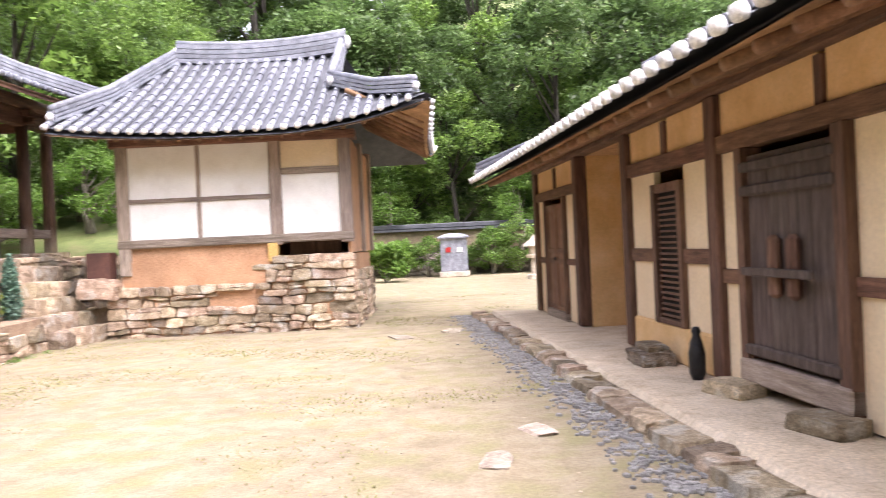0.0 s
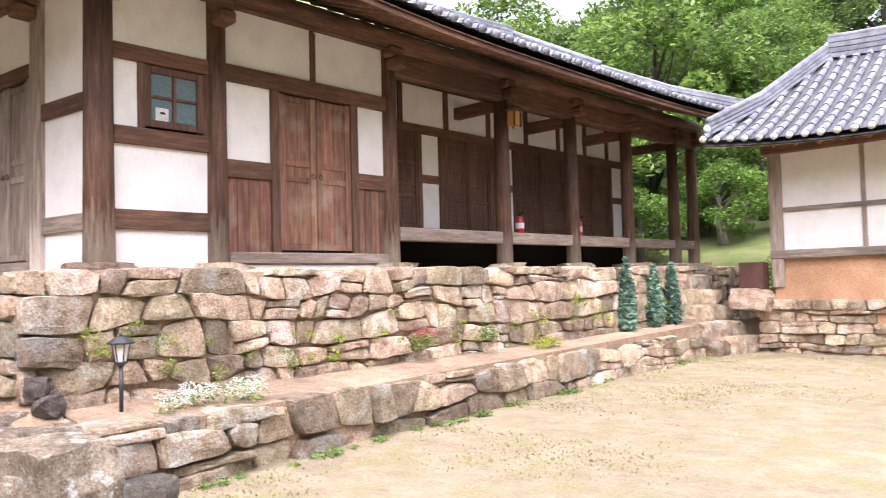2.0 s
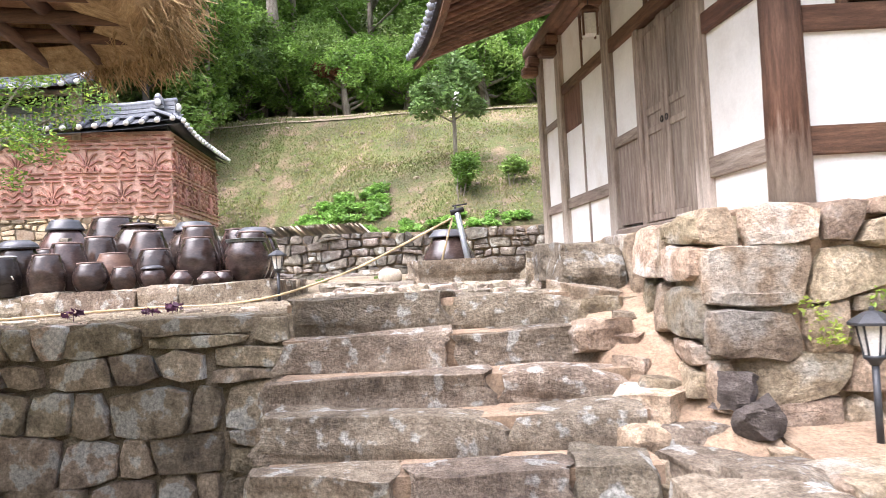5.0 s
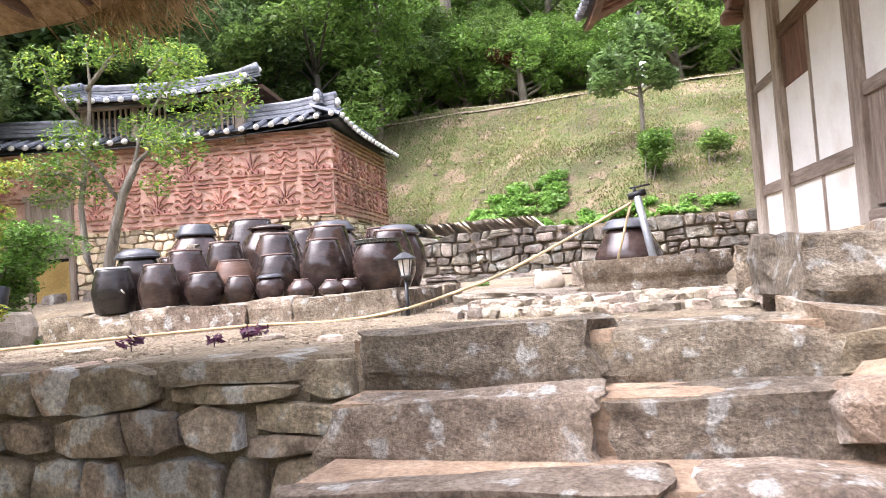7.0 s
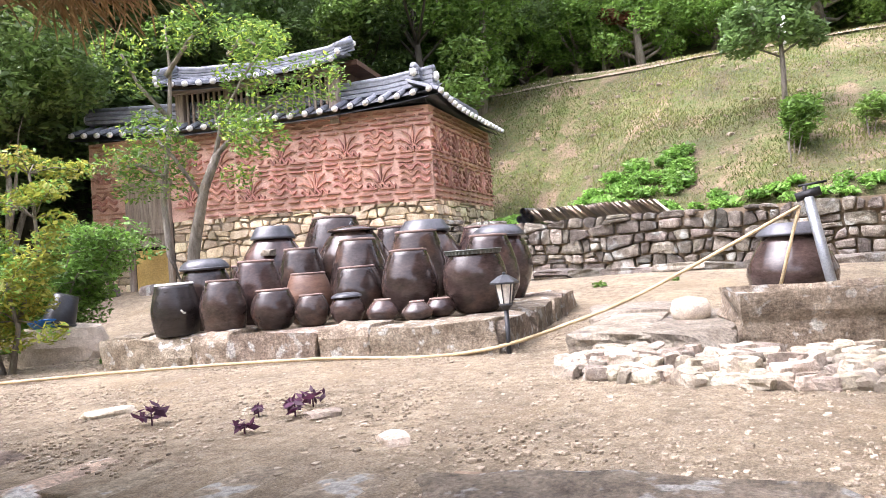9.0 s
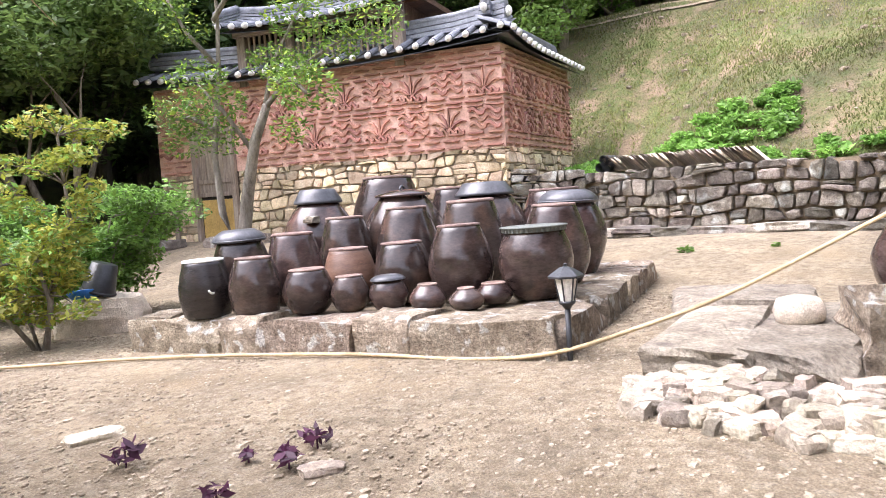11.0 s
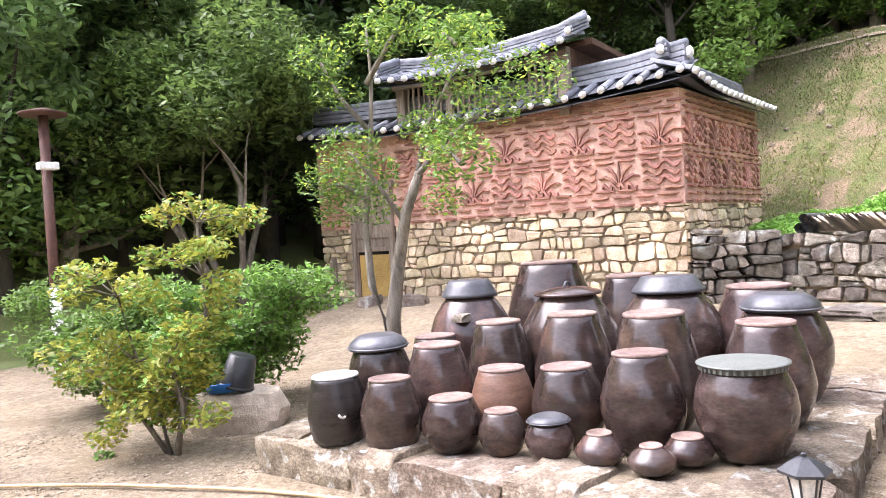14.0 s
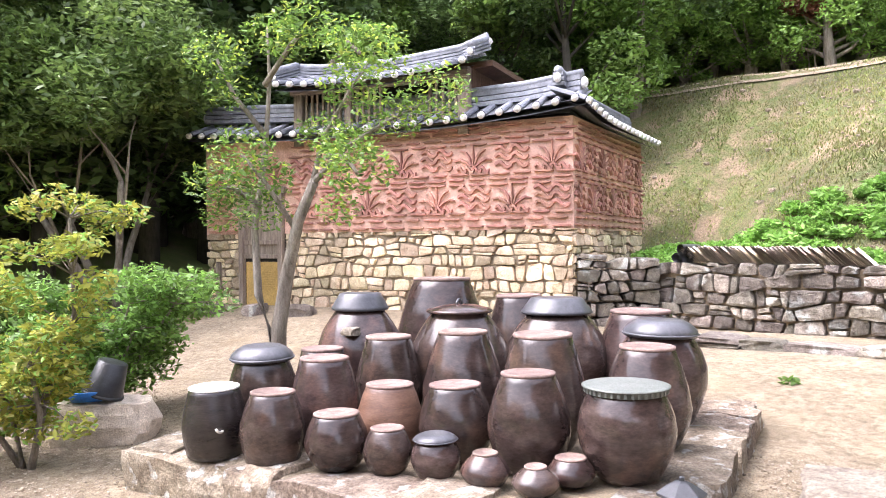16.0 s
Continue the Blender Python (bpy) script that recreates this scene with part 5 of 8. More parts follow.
bm = bmesh.new()
prism(bm, 0.04, 0.9, 2.9)
part("rubble_core", bm, m_mortar, fb, "pale mortar")
bm = bmesh.new()
prism(bm, 0.0, 2.88, 4.62)
part("clay_wall", bm, m_pink, fb, "pink clay plaster")
rubble = thing("rubble_wall", -18, -8, 1.4, "cream rubble stonework with pale joints", "wall", kind="structure")
DU0, DU1 = 0.85, 1.85
rubble_face(rubble, K, 0.0, DU0, lambda u: 1.1, lambda u: 2.9, m_stone_yellow, 61, sw=0.24, sh=0.18, depth=0.2, gap=0.016, jut=0.014, bulge=0.018, wild=1.12)
rubble_face(rubble, K, DU1, KL, lambda u: 1.1, lambda u: 2.9, m_stone_yellow, 62, sw=0.24, sh=0.18, depth=0.2, gap=0.016, jut=0.014, bulge=0.018, wild=1.12)
rubble_face(rubble, Kr, 0.0, 3.9, lambda u: 1.1, lambda u: 2.9, m_stone_yellow, 63, sw=0.24, sh=0.18, depth=0.2, gap=0.016, jut=0.014, bulge=0.018, wild=1.12)
# door: grey shutter above an ochre hatch
# no real depth here: a black face paints the doorway's shade
K.box("door_recess", m_dark, fb, DU0, DU1, -0.18, 0.006, 1.5, 3.6, bev=0)
for a, b in ((DU0, DU0 + 0.1), (DU1 - 0.1, DU1)):
    K.box("jamb", m_wood_grey, fb, a, b, -0.15, 0.1, 1.5, 3.62)
K.box("lintel", m_wood_grey, fb, DU0 - 0.05, DU1 + 0.05, -0.15, 0.11, 3.62, 3.74)
sh = K.box("shutter", m_wood_grey, fb, DU0 + 0.1, DU1 - 0.1, 0.008, 0.02, 2.42, 3.62, label="grey weathered board shutter")
for q in range(4):
    c = DU0 + 0.1 + 0.2 * q
    K.box("board", m_wood_grey, sh, c + 0.004, c + 0.196, 0.02, 0.038, 2.72, 3.62, bev=0.004)
for z in (2.42, 2.68, 3.54):
    K.box("rail", m_wood_grey, sh, DU0 + 0.1, DU1 - 0.1, 0.02, 0.06, z, z + 0.08)
hatch = K.box("hatch", m_yellow_door, fb, DU0 + 0.12, DU1 - 0.12, 0.008, 0.022, 1.55, 2.36, label="ochre painted hatch with louvres")
for i in range(8):
    K.box("slat", m_yellow_door, hatch, DU0 + 0.5, DU1 - 0.2, 0.022, 0.034, 1.85 + 0.045 * i, 1.875 + 0.045 * i, bev=0.002)
K.box("door_step", m_stone, fb, DU0 - 0.4, 3.0, 0.0, 0.35, 1.2, 1.5, bev=0.04, label="long grey step stone")


# raised brick courses and motifs
def strip_mesh(name, pts, mat, w=0.05, h=0.055):
    """A bent bar of brick, in the plane x/z, standing proud along -y."""
    bm = bmesh.new()
    rows = []
    for i, (x, z) in enumerate(pts):
        a, b = pts[max(i - 1, 0)], pts[min(i + 1, len(pts) - 1)]
        t = Vector((b[0] - a[0], 0, b[1] - a[1])).normalized()
        q = Vector((-t.z, 0, t.x)) * w / 2
        if i in (0, len(pts) - 1):
            q = q * 0.5
        p = Vector((x, 0, z))
        rows.append([bm.verts.new(v) for v in (p - q, p + q, p + q * 0.75 + Vector((0, h, 0)), p - q * 0.75 + Vector((0, h, 0)))])
    for a, b in zip(rows, rows[1:]):
        for j in range(4):
            bm.faces.new((a[j], a[(j + 1) % 4], b[(j + 1) % 4], b[j]))
    bm.faces.new(rows[0])
    bm.faces.new(rows[-1])
    return to_mesh(name, bm, mat)


M_BAR = strip_mesh("brick", [(-0.16, 0), (-0.05, 0.004), (0.06, -0.003), (0.16, 0)], m_brick, 0.042)
M_WAVE = strip_mesh("brick", [(0.37 * (i / 12 - 0.5), 0.042 * math.sin(i * math.pi / 6)) for i in range(13)], m_brick, 0.058)
M_STEM = strip_mesh("brick", [(0, 0), (0.003, 0.1), (0, 0.26)], m_brick, 0.035)
M_LEAF1 = strip_mesh("brick", [(0.02, 0), (0.05, 0.1), (0.1, 0.17), (0.17, 0.2)], m_brick, 0.035)
M_LEAF2 = strip_mesh("brick", [(0.04, 0), (0.1, 0.05), (0.18, 0.09), (0.26, 0.07)], m_brick, 0.035)


def motif_band(parent, w, length, z, count, seed, skip=(0, 0)):
    """Waves and fan plants in turn between two brick courses."""
    rk = random.Random(seed)
    base = w.m.to_3x3().to_4x4()
    k = length / count
    for i in range(count):
        u = k * (i + 0.5)
        if skip[0] < u < skip[1]:
            continue
        if (i + seed) % 2:
            for j in range(3):
                for e in (-0.18, 0.18):
                    m = Matrix.Translation(w.at(u + e * k * 1.15 + rk.uniform(-0.01, 0.01), -0.004, z + 0.1 + 0.125 * j + rk.uniform(-0.01, 0.01))) @ base
                    piece("brick", M_WAVE, m @ Matrix.Diagonal((k * 1.22, 1, 1.1, 1)), parent)
        else:
            for me, sg in ((M_STEM, 1), (M_LEAF1, 1), (M_LEAF1, -1), (M_LEAF2, 1), (M_LEAF2, -1)):
                m = Matrix.Translation(w.at(u, -0.004, z + 0.1)) @ base @ Matrix.Diagonal((sg * 1.25, 1, 1.3, 1))
                piece("brick", me, m, parent)
            for e in (-0.3, -0.1, 0.1, 0.3):
                m = Matrix.Translation(w.at(u + e * k, -0.004, z + 0.04)) @ base @ Matrix.Diagonal((k * 0.7, 1, 1, 1))
                piece("brick", M_WAVE, m, parent)


def brick_courses(parent, w, length, zs, seed, skip=()):
    rk = random.Random(seed)
    base = w.m.to_3x3().to_4x4()
    for z in zs:
        u = 0.02 + rk.uniform(0, 0.2)
        while u < length - 0.12:
            if not any(a < u < b for a, b in skip):
                s = rk.uniform(0.75, 1.05)
                piece("brick", M_BAR, Matrix.Translation(w.at(u + 0.16, -0.004, z + rk.uniform(-0.006, 0.006))) @ base @ Matrix.Diagonal((s, 1, 1, 1)), parent)
            u += 0.36


bricks = thing("brick_pattern", -18, -8.5, 3, "raised terracotta brick courses, waves and plant motifs", "brickwork", kind="structure")
ZC = (2.94, 3.06, 3.16, 3.62, 3.7, 3.79, 4.27, 4.36, 4.45, 4.54)
brick_courses(bricks, K, KL, ZC, 71, skip=((DU0 - 0.35, DU1 + 0.05),))
motif_band(bricks, K, KL, 3.18, 11, 1, skip=(DU0 - 0.2, DU1 + 0.2))
motif_band(bricks, K, KL, 3.82, 11, 2)
bricks_side = thing("brick_pattern", -20, -5.3, 3, "raised terracotta brick courses and motifs on the gable side", "brickwork", kind="structure")
brick_courses(bricks_side, Kr, 3.9, ZC, 72)
motif_band(bricks_side, Kr, 3.9, 3.18, 7, 1)
motif_band(bricks_side, Kr, 3.9, 3.82, 7, 2)
# coping roof round the walls
fr = K.box("roof", m_wood_h, fb, 0.1, KL - 0.1, -3.6, -0.3, 4.6, 4.64, label="low tiled coping roof with white tile ends")
k0, k1 = K.at(-0.25, 0.28, 0), K.at(KL + 0.25, 0.28, 0)
c_front = Slope(k0.x, k0.y, K.d.x, K.d.y, KL + 0.5, 4.62, 0.45, lift=(0.15, 0.2), curve=0.0)
k2 = Kr.at(-0.28, 0.28, 0)
c_side = Slope(k2.x, k2.y, Kr.d.x, Kr.d.y, 4.3, 4.62, 0.45, lift=(0.16, 0.0), curve=0.0)
tile_slope(fr, c_front, lambda s: 0.55, step=0.3, tile=0.28, caps=CAP_WHITE, singles=60)
tile_slope(fr, c_side, lambda s: 0.55, step=0.26, tile=0.28, caps=CAP_WHITE, singles=60)
ridge(fr, [c_front.at(KL + 0.4, 0.3, 0.05), c_front.at(KL - 0.6, 0.55, 0.0), c_front.at(KL - 2.2, 0.55, 0.02), c_front.at(3.5, 0.55, 0.02), c_front.at(0.1, 0.5, 0.1)], 0.2, 0.26)
ridge(fr, [c_side.at(0.1, 0.45, 0.12), c_side.at(1.5, 0.55, 0.02), c_side.at(4.2, 0.55, 0.02)], 0.2, 0.22)
bm = bmesh.new()
block(bm, (0.1, -3.6, 4.7), (KL - 0.1, -0.2, 4.85), K.m)
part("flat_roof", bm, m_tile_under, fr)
# raised clerestory with its own roof
T0, T1 = 2.2, 5.45
for u in (T0, T1):
    K.box("turret_post", m_wood_grey, fb, u - 0.09, u + 0.09, -0.12, 0.06, 4.45, 5.56, label="grey timber corner post")
    K.box("turret_post", m_wood_grey, fb, u - 0.09, u + 0.09, -2.2, -2.0, 4.6, 5.56)
for z0, z1 in ((4.55, 4.67), (5.38, 5.5)):
    K.box("turret_rail", m_wood_grey_h, fb, T0 - 0.15, T1 + 0.1, -0.06, 0.09, z0, z1)
# added black sheet behind the balusters, painting the clerestory's shaded inside
K.box("turret_shade", m_dark, fb, T0, T1, -0.5, -0.44, 4.6, 5.6, bev=0)
for q in range(26):
    u = T0 + 0.16 + (T1 - T0 - 0.3) * q / 25
    if q % 9 != 8:
        K.box("baluster", m_wood_grey, fb, u - 0.02, u + 0.02, -0.02, 0.02, 4.67, 5.4 if q < 14 or q > 20 else 5.0, bev=0)
K.box("turret_strut", m_wood_grey, fb, 3.2, 3.32, -0.06, 0.06, 4.67, 5.4)
for u in (T0, T1):
    K.box("turret_side", m_wood, fb, u - 0.03, u + 0.03, -2.0, -0.1, 4.6, 5.6)
t0 = K.at(T0 - 0.3, 0.42, 0)
t_front = Slope(t0.x, t0.y, K.d.x, K.d.y, T1 - T0 + 0.6, 5.42, 0.33, lift=(0.1, 0.13), curve=0.02)
tr = K.box("turret_roof", m_wood_h, fb, T0, T1, -0.9, -0.8, 5.52, 5.58, label="small curved tiled roof with white tile ends")
tile_slope(tr, t_front, lambda s: 0.85, step=0.3, tile=0.28, caps=CAP_WHITE, singles=60)
tl = T1 - T0 + 0.6
ridge(tr, [t_front.at(tl, 0.75, 0.14), t_front.at(tl - 0.5, 0.8, 0.05), t_front.at(tl / 2, 0.85, 0.0), t_front.at(0.5, 0.85, 0.02), t_front.at(0.05, 0.8, 0.05)], 0.18, 0.17)
ridge(tr, [t_front.at(tl - 0.02, 0.05, 0.06), t_front.at(tl - 0.02, 0.75, 0.1)], 0.16, 0.16)
ridge(tr, [t_front.at(0.02, 0.05, 0.06), t_front.at(0.02, 0.75, 0.1)], 0.16, 0.16)
bm = bmesh.new()
block(bm, (T0 - 0.4, -2.4, 5.6), (T1 + 0.4, -0.3, 5.7), K.m)
part("turret_soffit", bm, m_wood_h, tr)

# ---- dry-stone wall under the hill ----
hill_wall = thing("stone_wall_5", -19, -1, 1.3, "dry wall of dark grey fieldstones below the hill", "wall", kind="structure")
W_hill = Wall(wall_line(-4.6), -4.6, 0.17, 1)
rubble_face(hill_wall, W_hill, 0, 9.5, lambda u: 1.15 + 0.02 * u, lambda u: 2.38 - 0.012 * u, m_stone_grey, 81, sw=0.26, sh=0.19, depth=0.4, jut=0.045, bulge=0.035, gap=0.018, wild=1.15)
W_join = Wall(-18.6, -5.1, -0.78, 1.05)
rubble_face(hill_wall, W_join, 0.0, 1.3, lambda u: 1.1, lambda u: 2.5 - 0.06 * u, m_stone_grey, 83, sw=0.28, sh=0.2, depth=0.35, jut=0.04, bulge=0.035, gap=0.018, wild=1.15)
bm = bmesh.new()
block(bm, (-0.5, -0.6, 0.9), (9.6, -0.08, 2.28), W_hill.m)
part("earth_core", bm, m_earth_core, hill_wall)
low_kerb = thing("stone_kerb", -17.6, -1, 1.25, "low kerb of grey stones before the dry wall", "kerb", kind="structure")
stone_face(low_kerb, Wall(-17.35, -3.6, 0.1, 1), 0, 5.5, lambda u: 1.22, lambda u: 1.5, S_GREY, 82, sw=0.5, sh=0.16, depth=0.5)
# leaning row of old roof tiles on the wall top
stack = thing("tile_stack", -19, -2, 2.4, "row of old clay tiles leaning on the wall top", "tiles")
m_oldtile = material("old_clay_tile", [(0.4, 0.345, 0.27), (0.58, 0.5, 0.39), (0.72, 0.63, 0.47)], 8, 0.9, 0.5, 40, rnd=0.5)
bm = bmesh.new()
rings = [[bm.verts.new((x, 0.03 * (1 - (x / 0.15) ** 2) + t, z)) for x in (-0.15, -0.08, 0, 0.08, 0.15)] for z in (0, 0.34) for t in (0, 0.022)]
for a, b in ((0, 1), (2, 3), (0, 2), (1, 3)):
    for j in range(4):
        bm.faces.new((rings[a][j], rings[a][j + 1], rings[b][j + 1], rings[b][j]))
M_OLD = to_mesh("roof_tile", bm, m_oldtile)
ro = random.Random(3)
for i in range(46):
    u = 1.05 + 2.45 * i / 46
    m = Matrix.Translation(W_hill.at(u, -0.2, 2.38 - 0.012 * u)) @ W_hill.m.to_3x3().to_4x4() @ pose(0, 0, 0, 0, -48 + ro.uniform(-5, 5), 0) @ pose(0, 0, 0, 0, 0, 90 + ro.uniform(-4, 4))
    piece("roof_tile", M_OLD, m @ pose(0, 0, 0, 0, 0, 0), stack)
pipes = thing("clay_pipes", -19.3, -3.7, 2.35, "stacked dark clay pipes on the wall", "pipes")
for i, (e, z) in enumerate(((0, 2.42), (0.16, 2.42), (0.08, 2.55))):
    bm = bmesh.new()
    a, b = W_hill.at(0.75 + e, -0.05, z), W_hill.at(0.75 + e, -0.6, z)
    tube(bm, [a, b], 0.075, 12, cap=False)
    tube(bm, [a, b], 0.055, 12, cap=False)
    part("pipe", bm, m_jar_lid, pipes, smooth=True)

# ---- jar terrace ----
def jar_top(y):
    return 1.36 - 0.018 * (-1.7 - y)


plat = thing("jar_platform", -12.8, -3.3, 1.0, "low stone platform for jars, of rough granite kerb blocks", "platform", kind="structure")
PF = [(-10.9, -4.74), (-11.08, -1.25), (-14.3, -1.6), (-14.1, -5.2)]
bm = bmesh.new()
cen = Vector((-12.8, -3.5))
vs = [bm.verts.new((x + (cen.x - x) * 0.03, y + (cen.y - y) * 0.03, z)) for z in (0, 1) for x, y in PF]
for v in vs:
    v.co.z = 0.8 if v.co.z == 0 else jar_top(v.co.y) - 0.02
for f in ((0, 1, 2, 3), (4, 5, 6, 7), (0, 1, 5, 4), (1, 2, 6, 5), (2, 3, 7, 6), (3, 0, 4, 7)):
    bm.faces.new([vs[i] for i in f])
part("earth_fill", bm, m_gravel_soil, plat, "gravelly earth")
S_PLAT = stone_set("stone", m_step, 8, squareness=0.95, rough=0.06, cuts=4)
rp = random.Random(17)
for (xa, ya), (xb, yb) in zip(PF, PF[1:] + PF[:1]):
    w = Wall(xa, ya, xb - xa, yb - ya)
    ll = math.hypot(xb - xa, yb - ya)
    u = 0.0
    while u < ll - 0.1:
        k = min(rp.choice((0.36, 0.42, 0.5, 0.8, 0.95)), ll - u)
        if ll - u - k < 0.3:
            k = ll - u
        p = w.at(u + k / 2, -0.17, 0)
        zt = jar_top(p.y) + rp.uniform(-0.01, 0.015)
        m = Matrix.Translation((p.x, p.y, zt - 0.19)) @ w.m.to_3x3().to_4x4() @ pose(0, 0, 0, rp.uniform(-1.5, 1.5), rp.uniform(-1.5, 1.5), rp.uniform(-2, 2))
        piece("stone", rp.choice(S_PLAT), m @ Matrix.Diagonal((k * 0.985, 0.44, 0.4, 1)), plat)
        u += k
# ---- trees and shrubs ----
def leaf_cloud(name, mat, centres, n, size, spread, seed, flat=0.75, droop=0.0):
    """Many small folded leaves gathered round centres (x, y, z, radius)."""
    rng = np.random.default_rng(seed)
    cs = np.array(centres, dtype=float)
    wts = cs[:, 3] ** 2
    idx = rng.choice(len(cs), n, p=wts / wts.sum())
    d = rng.normal(size=(n, 3))
    d /= np.linalg.norm(d, axis=1)[:, None]
    rad = cs[idx, 3] * (0.35 + 0.65 * rng.random(n) ** 0.5) * spread
    p = cs[idx, :3] + d * rad[:, None] * np.array([1, 1, flat])
    a = rng.normal(size=(n, 3))
    a[:, 2] = a[:, 2] * 0.5 - droop
    a /= np.linalg.norm(a, axis=1)[:, None]
    up = rng.normal(size=(n, 3)) * 0.55 + np.array([0, 0, 1.0])
    b = np.cross(a, up)
    b /= np.linalg.norm(b, axis=1)[:, None] + 1e-9
    s = size * (0.6 + 0.8 * rng.random(n))[:, None]
    v = np.stack([p - a * s, p + b * s * 0.42, p + a * s, p - b * s * 0.42], axis=1).reshape(-1, 3)
    f = np.arange(4 * n).reshape(-1, 4)
    me = bpy.data.meshes.new(name)
    me.from_pydata(v.tolist(), [], f.tolist())
    me.materials.append(mat)
    return me


def grow(rng, p, d, length, r, depth, bm, tips, bend=0.35, seg=5):
    """A branch with children; records where leaves gather."""
    pts, radii = [Vector(p)], [r]
    d = d.normalized()
    for i in range(seg):
        d = (d + Vector((rng.uniform(-1, 1), rng.uniform(-1, 1), rng.uniform(-0.4, 0.9))) * bend * 0.3).normalized()
        pts.append(pts[-1] + d * length / seg)
        radii.append(r * (1 - 0.5 * (i + 1) / seg))
    tube(bm, pts, radii, 6)
    if depth == 0:
        tips.append((*pts[-1], length))
        tips.append((*pts[-3], length * 0.7))
        return
    for k in range(rng.choice((2, 3, 3))):
        a = rng.uniform(0, 6.28)
        q = pts[rng.choice((-1, -1, -2, -3))]
        nd = (d * 0.7 + Vector((math.cos(a), math.sin(a), rng.uniform(-0.1, 0.6))) * 0.8)
        grow(rng, q, nd, length * rng.uniform(0.55, 0.8), radii[-1] * 0.85, depth - 1, bm, tips, bend, seg)


def tree(name, x, y, z, height, seed, leaf, n, size, label, trunk=0.16, depth=2, stems=1, bark=None, spread=0.85, group="", first=0.4, lean=0.15, clump=0.55, category="tree"):
    rng = random.Random(seed)
    ob = thing(name, x, y, z, label, category, group)
    bm, tips = bmesh.new(), []
    for k in range(stems):
        a = rng.uniform(0, 6.28)
        d = Vector((math.cos(a) * lean, math.sin(a) * lean, 1))
        grow(rng, (x + 0.08 * k * math.cos(a), y + 0.08 * k * math.sin(a), z - 0.15), d, height * first, trunk / math.sqrt(stems), depth, bm, tips)
    part("trunk", bm, bark or m_bark, ob, smooth=True)
    cs = [(a, b, c, max(0.25, r * clump)) for a, b, c, r in tips]
    crown = new("crown", leaf_cloud("crown", leaf, cs, n, size, spread, seed))
    adopt(crown, ob)
    return ob


def forest_tree(seed, height, radius, leaf, n, size, label, bark):
    """A forest tree grown at the origin: trunk, limbs into the crown, clumps with gaps between."""
    rng = random.Random(seed)
    ob = thing("forest_tree", 0, 0, 0, label, "tree", "forest trees")
    bm = bmesh.new()
    top = Vector((rng.uniform(-0.5, 0.5), rng.uniform(-0.5, 0.5), height * 0.85))
    tube(bm, [(0, 0, -0.4), top * 0.3 + Vector((0.1, 0, 0)), top * 0.6, top], [0.2, 0.15, 0.11, 0.03], 7)
    cs = []
    for i in range(40):
        a, f = rng.uniform(0, 6.283), rng.random()
        zf = 0.16 + 0.84 * f
        w = radius * math.sin(math.pi * min(1, 0.18 + 0.8 * f)) ** 0.7 * rng.uniform(0.45, 1.0)
        c = Vector((w * math.cos(a), w * math.sin(a), height * zf))
        cs.append((*c, radius * rng.uniform(0.2, 0.38)))
        if i % 3 == 0:
            q = top * max(0.2, zf - 0.2)
            tube(bm, [q, q.lerp(c, 0.6) + Vector((0, 0, -0.1)), c], [0.06, 0.04, 0.015], 5)
    part("trunk", bm, bark, ob, smooth=True)
    crown = new("crown", leaf_cloud("crown", leaf, cs, n, size, 1.0, seed, 0.7))
    adopt(crown, ob)
    return ob


proto = [
    forest_tree(101, 9.5, 3.1, m_leaf_dark, 12000, 0.12, "tall broadleaf forest tree with deep green crown", m_bark_dark),
    forest_tree(102, 8.5, 2.9, m_leaf_mid, 12000, 0.115, "tall broadleaf forest tree with mid green crown", m_bark_dark),
    forest_tree(103, 7.0, 2.7, m_leaf, 11000, 0.11, "broadleaf forest tree with fresh light green crown", m_bark),
    forest_tree(104, 3.2, 1.8, m_leaf_mid, 7000, 0.08, "low bushy tree with mid green leaves", m_bark),
    forest_tree(105, 2.6, 1.6, m_leaf, 6000, 0.075, "low bushy tree with light green leaves", m_bark),
]
HOME = ((-36, 3), (-37, -8), (-34, 13), (-31, -4), (-31, 5))
for ob, (x, y) in zip(proto, HOME):
    ob.matrix_basis = pose(x, y, ground_height(x, y))


def scatter(kinds, n, region, seed, lo=0.8, hi=1.3, near=1.6):
    rng = random.Random(seed)
    done = []
    tries = 0
    while len(done) < n and tries < 4000:
        tries += 1
        x, y = region(rng)
        if any((x - a) ** 2 + (y - b) ** 2 < near * near for a, b in done):
            continue
        done.append((x, y))
        ob = proto[rng.choice(kinds)]
        k = rng.uniform(lo, hi)
        c = copy_thing(ob, pose(x, y, ground_height(x, y), 0, 0, rng.uniform(0, 360)))
        c.scale = (k, k, k * rng.uniform(0.9, 1.15))


# woods above the hill crest, with a bushy fringe
scatter((1, 2, 2, 2), 44, lambda r: (r.uniform(-50, -33), r.uniform(-26, 24)), 1, 0.9, 1.35, 3.0)
scatter((3, 4, 4), 34, lambda r: (r.uniform(-36, -30.8), r.uniform(-16, 16)), 6, 0.6, 1.2, 1.4)
scatter((4, 4, 3, 4), 44, lambda r: (r.uniform(-33.5, -29.9), r.uniform(-13, 8)), 26, 0.55, 1.15, 0.95)
# dark woods beside and behind the brick storehouse
scatter((0, 0, 1), 20, lambda r: (r.uniform(-34, -12), r.uniform(-27, -16.5)), 2, 0.85, 1.2, 2.6)
scatter((1, 2, 0), 9, lambda r: (r.uniform(-30, -25), r.uniform(-15, -6.5)), 3, 0.7, 0.95, 2.0)
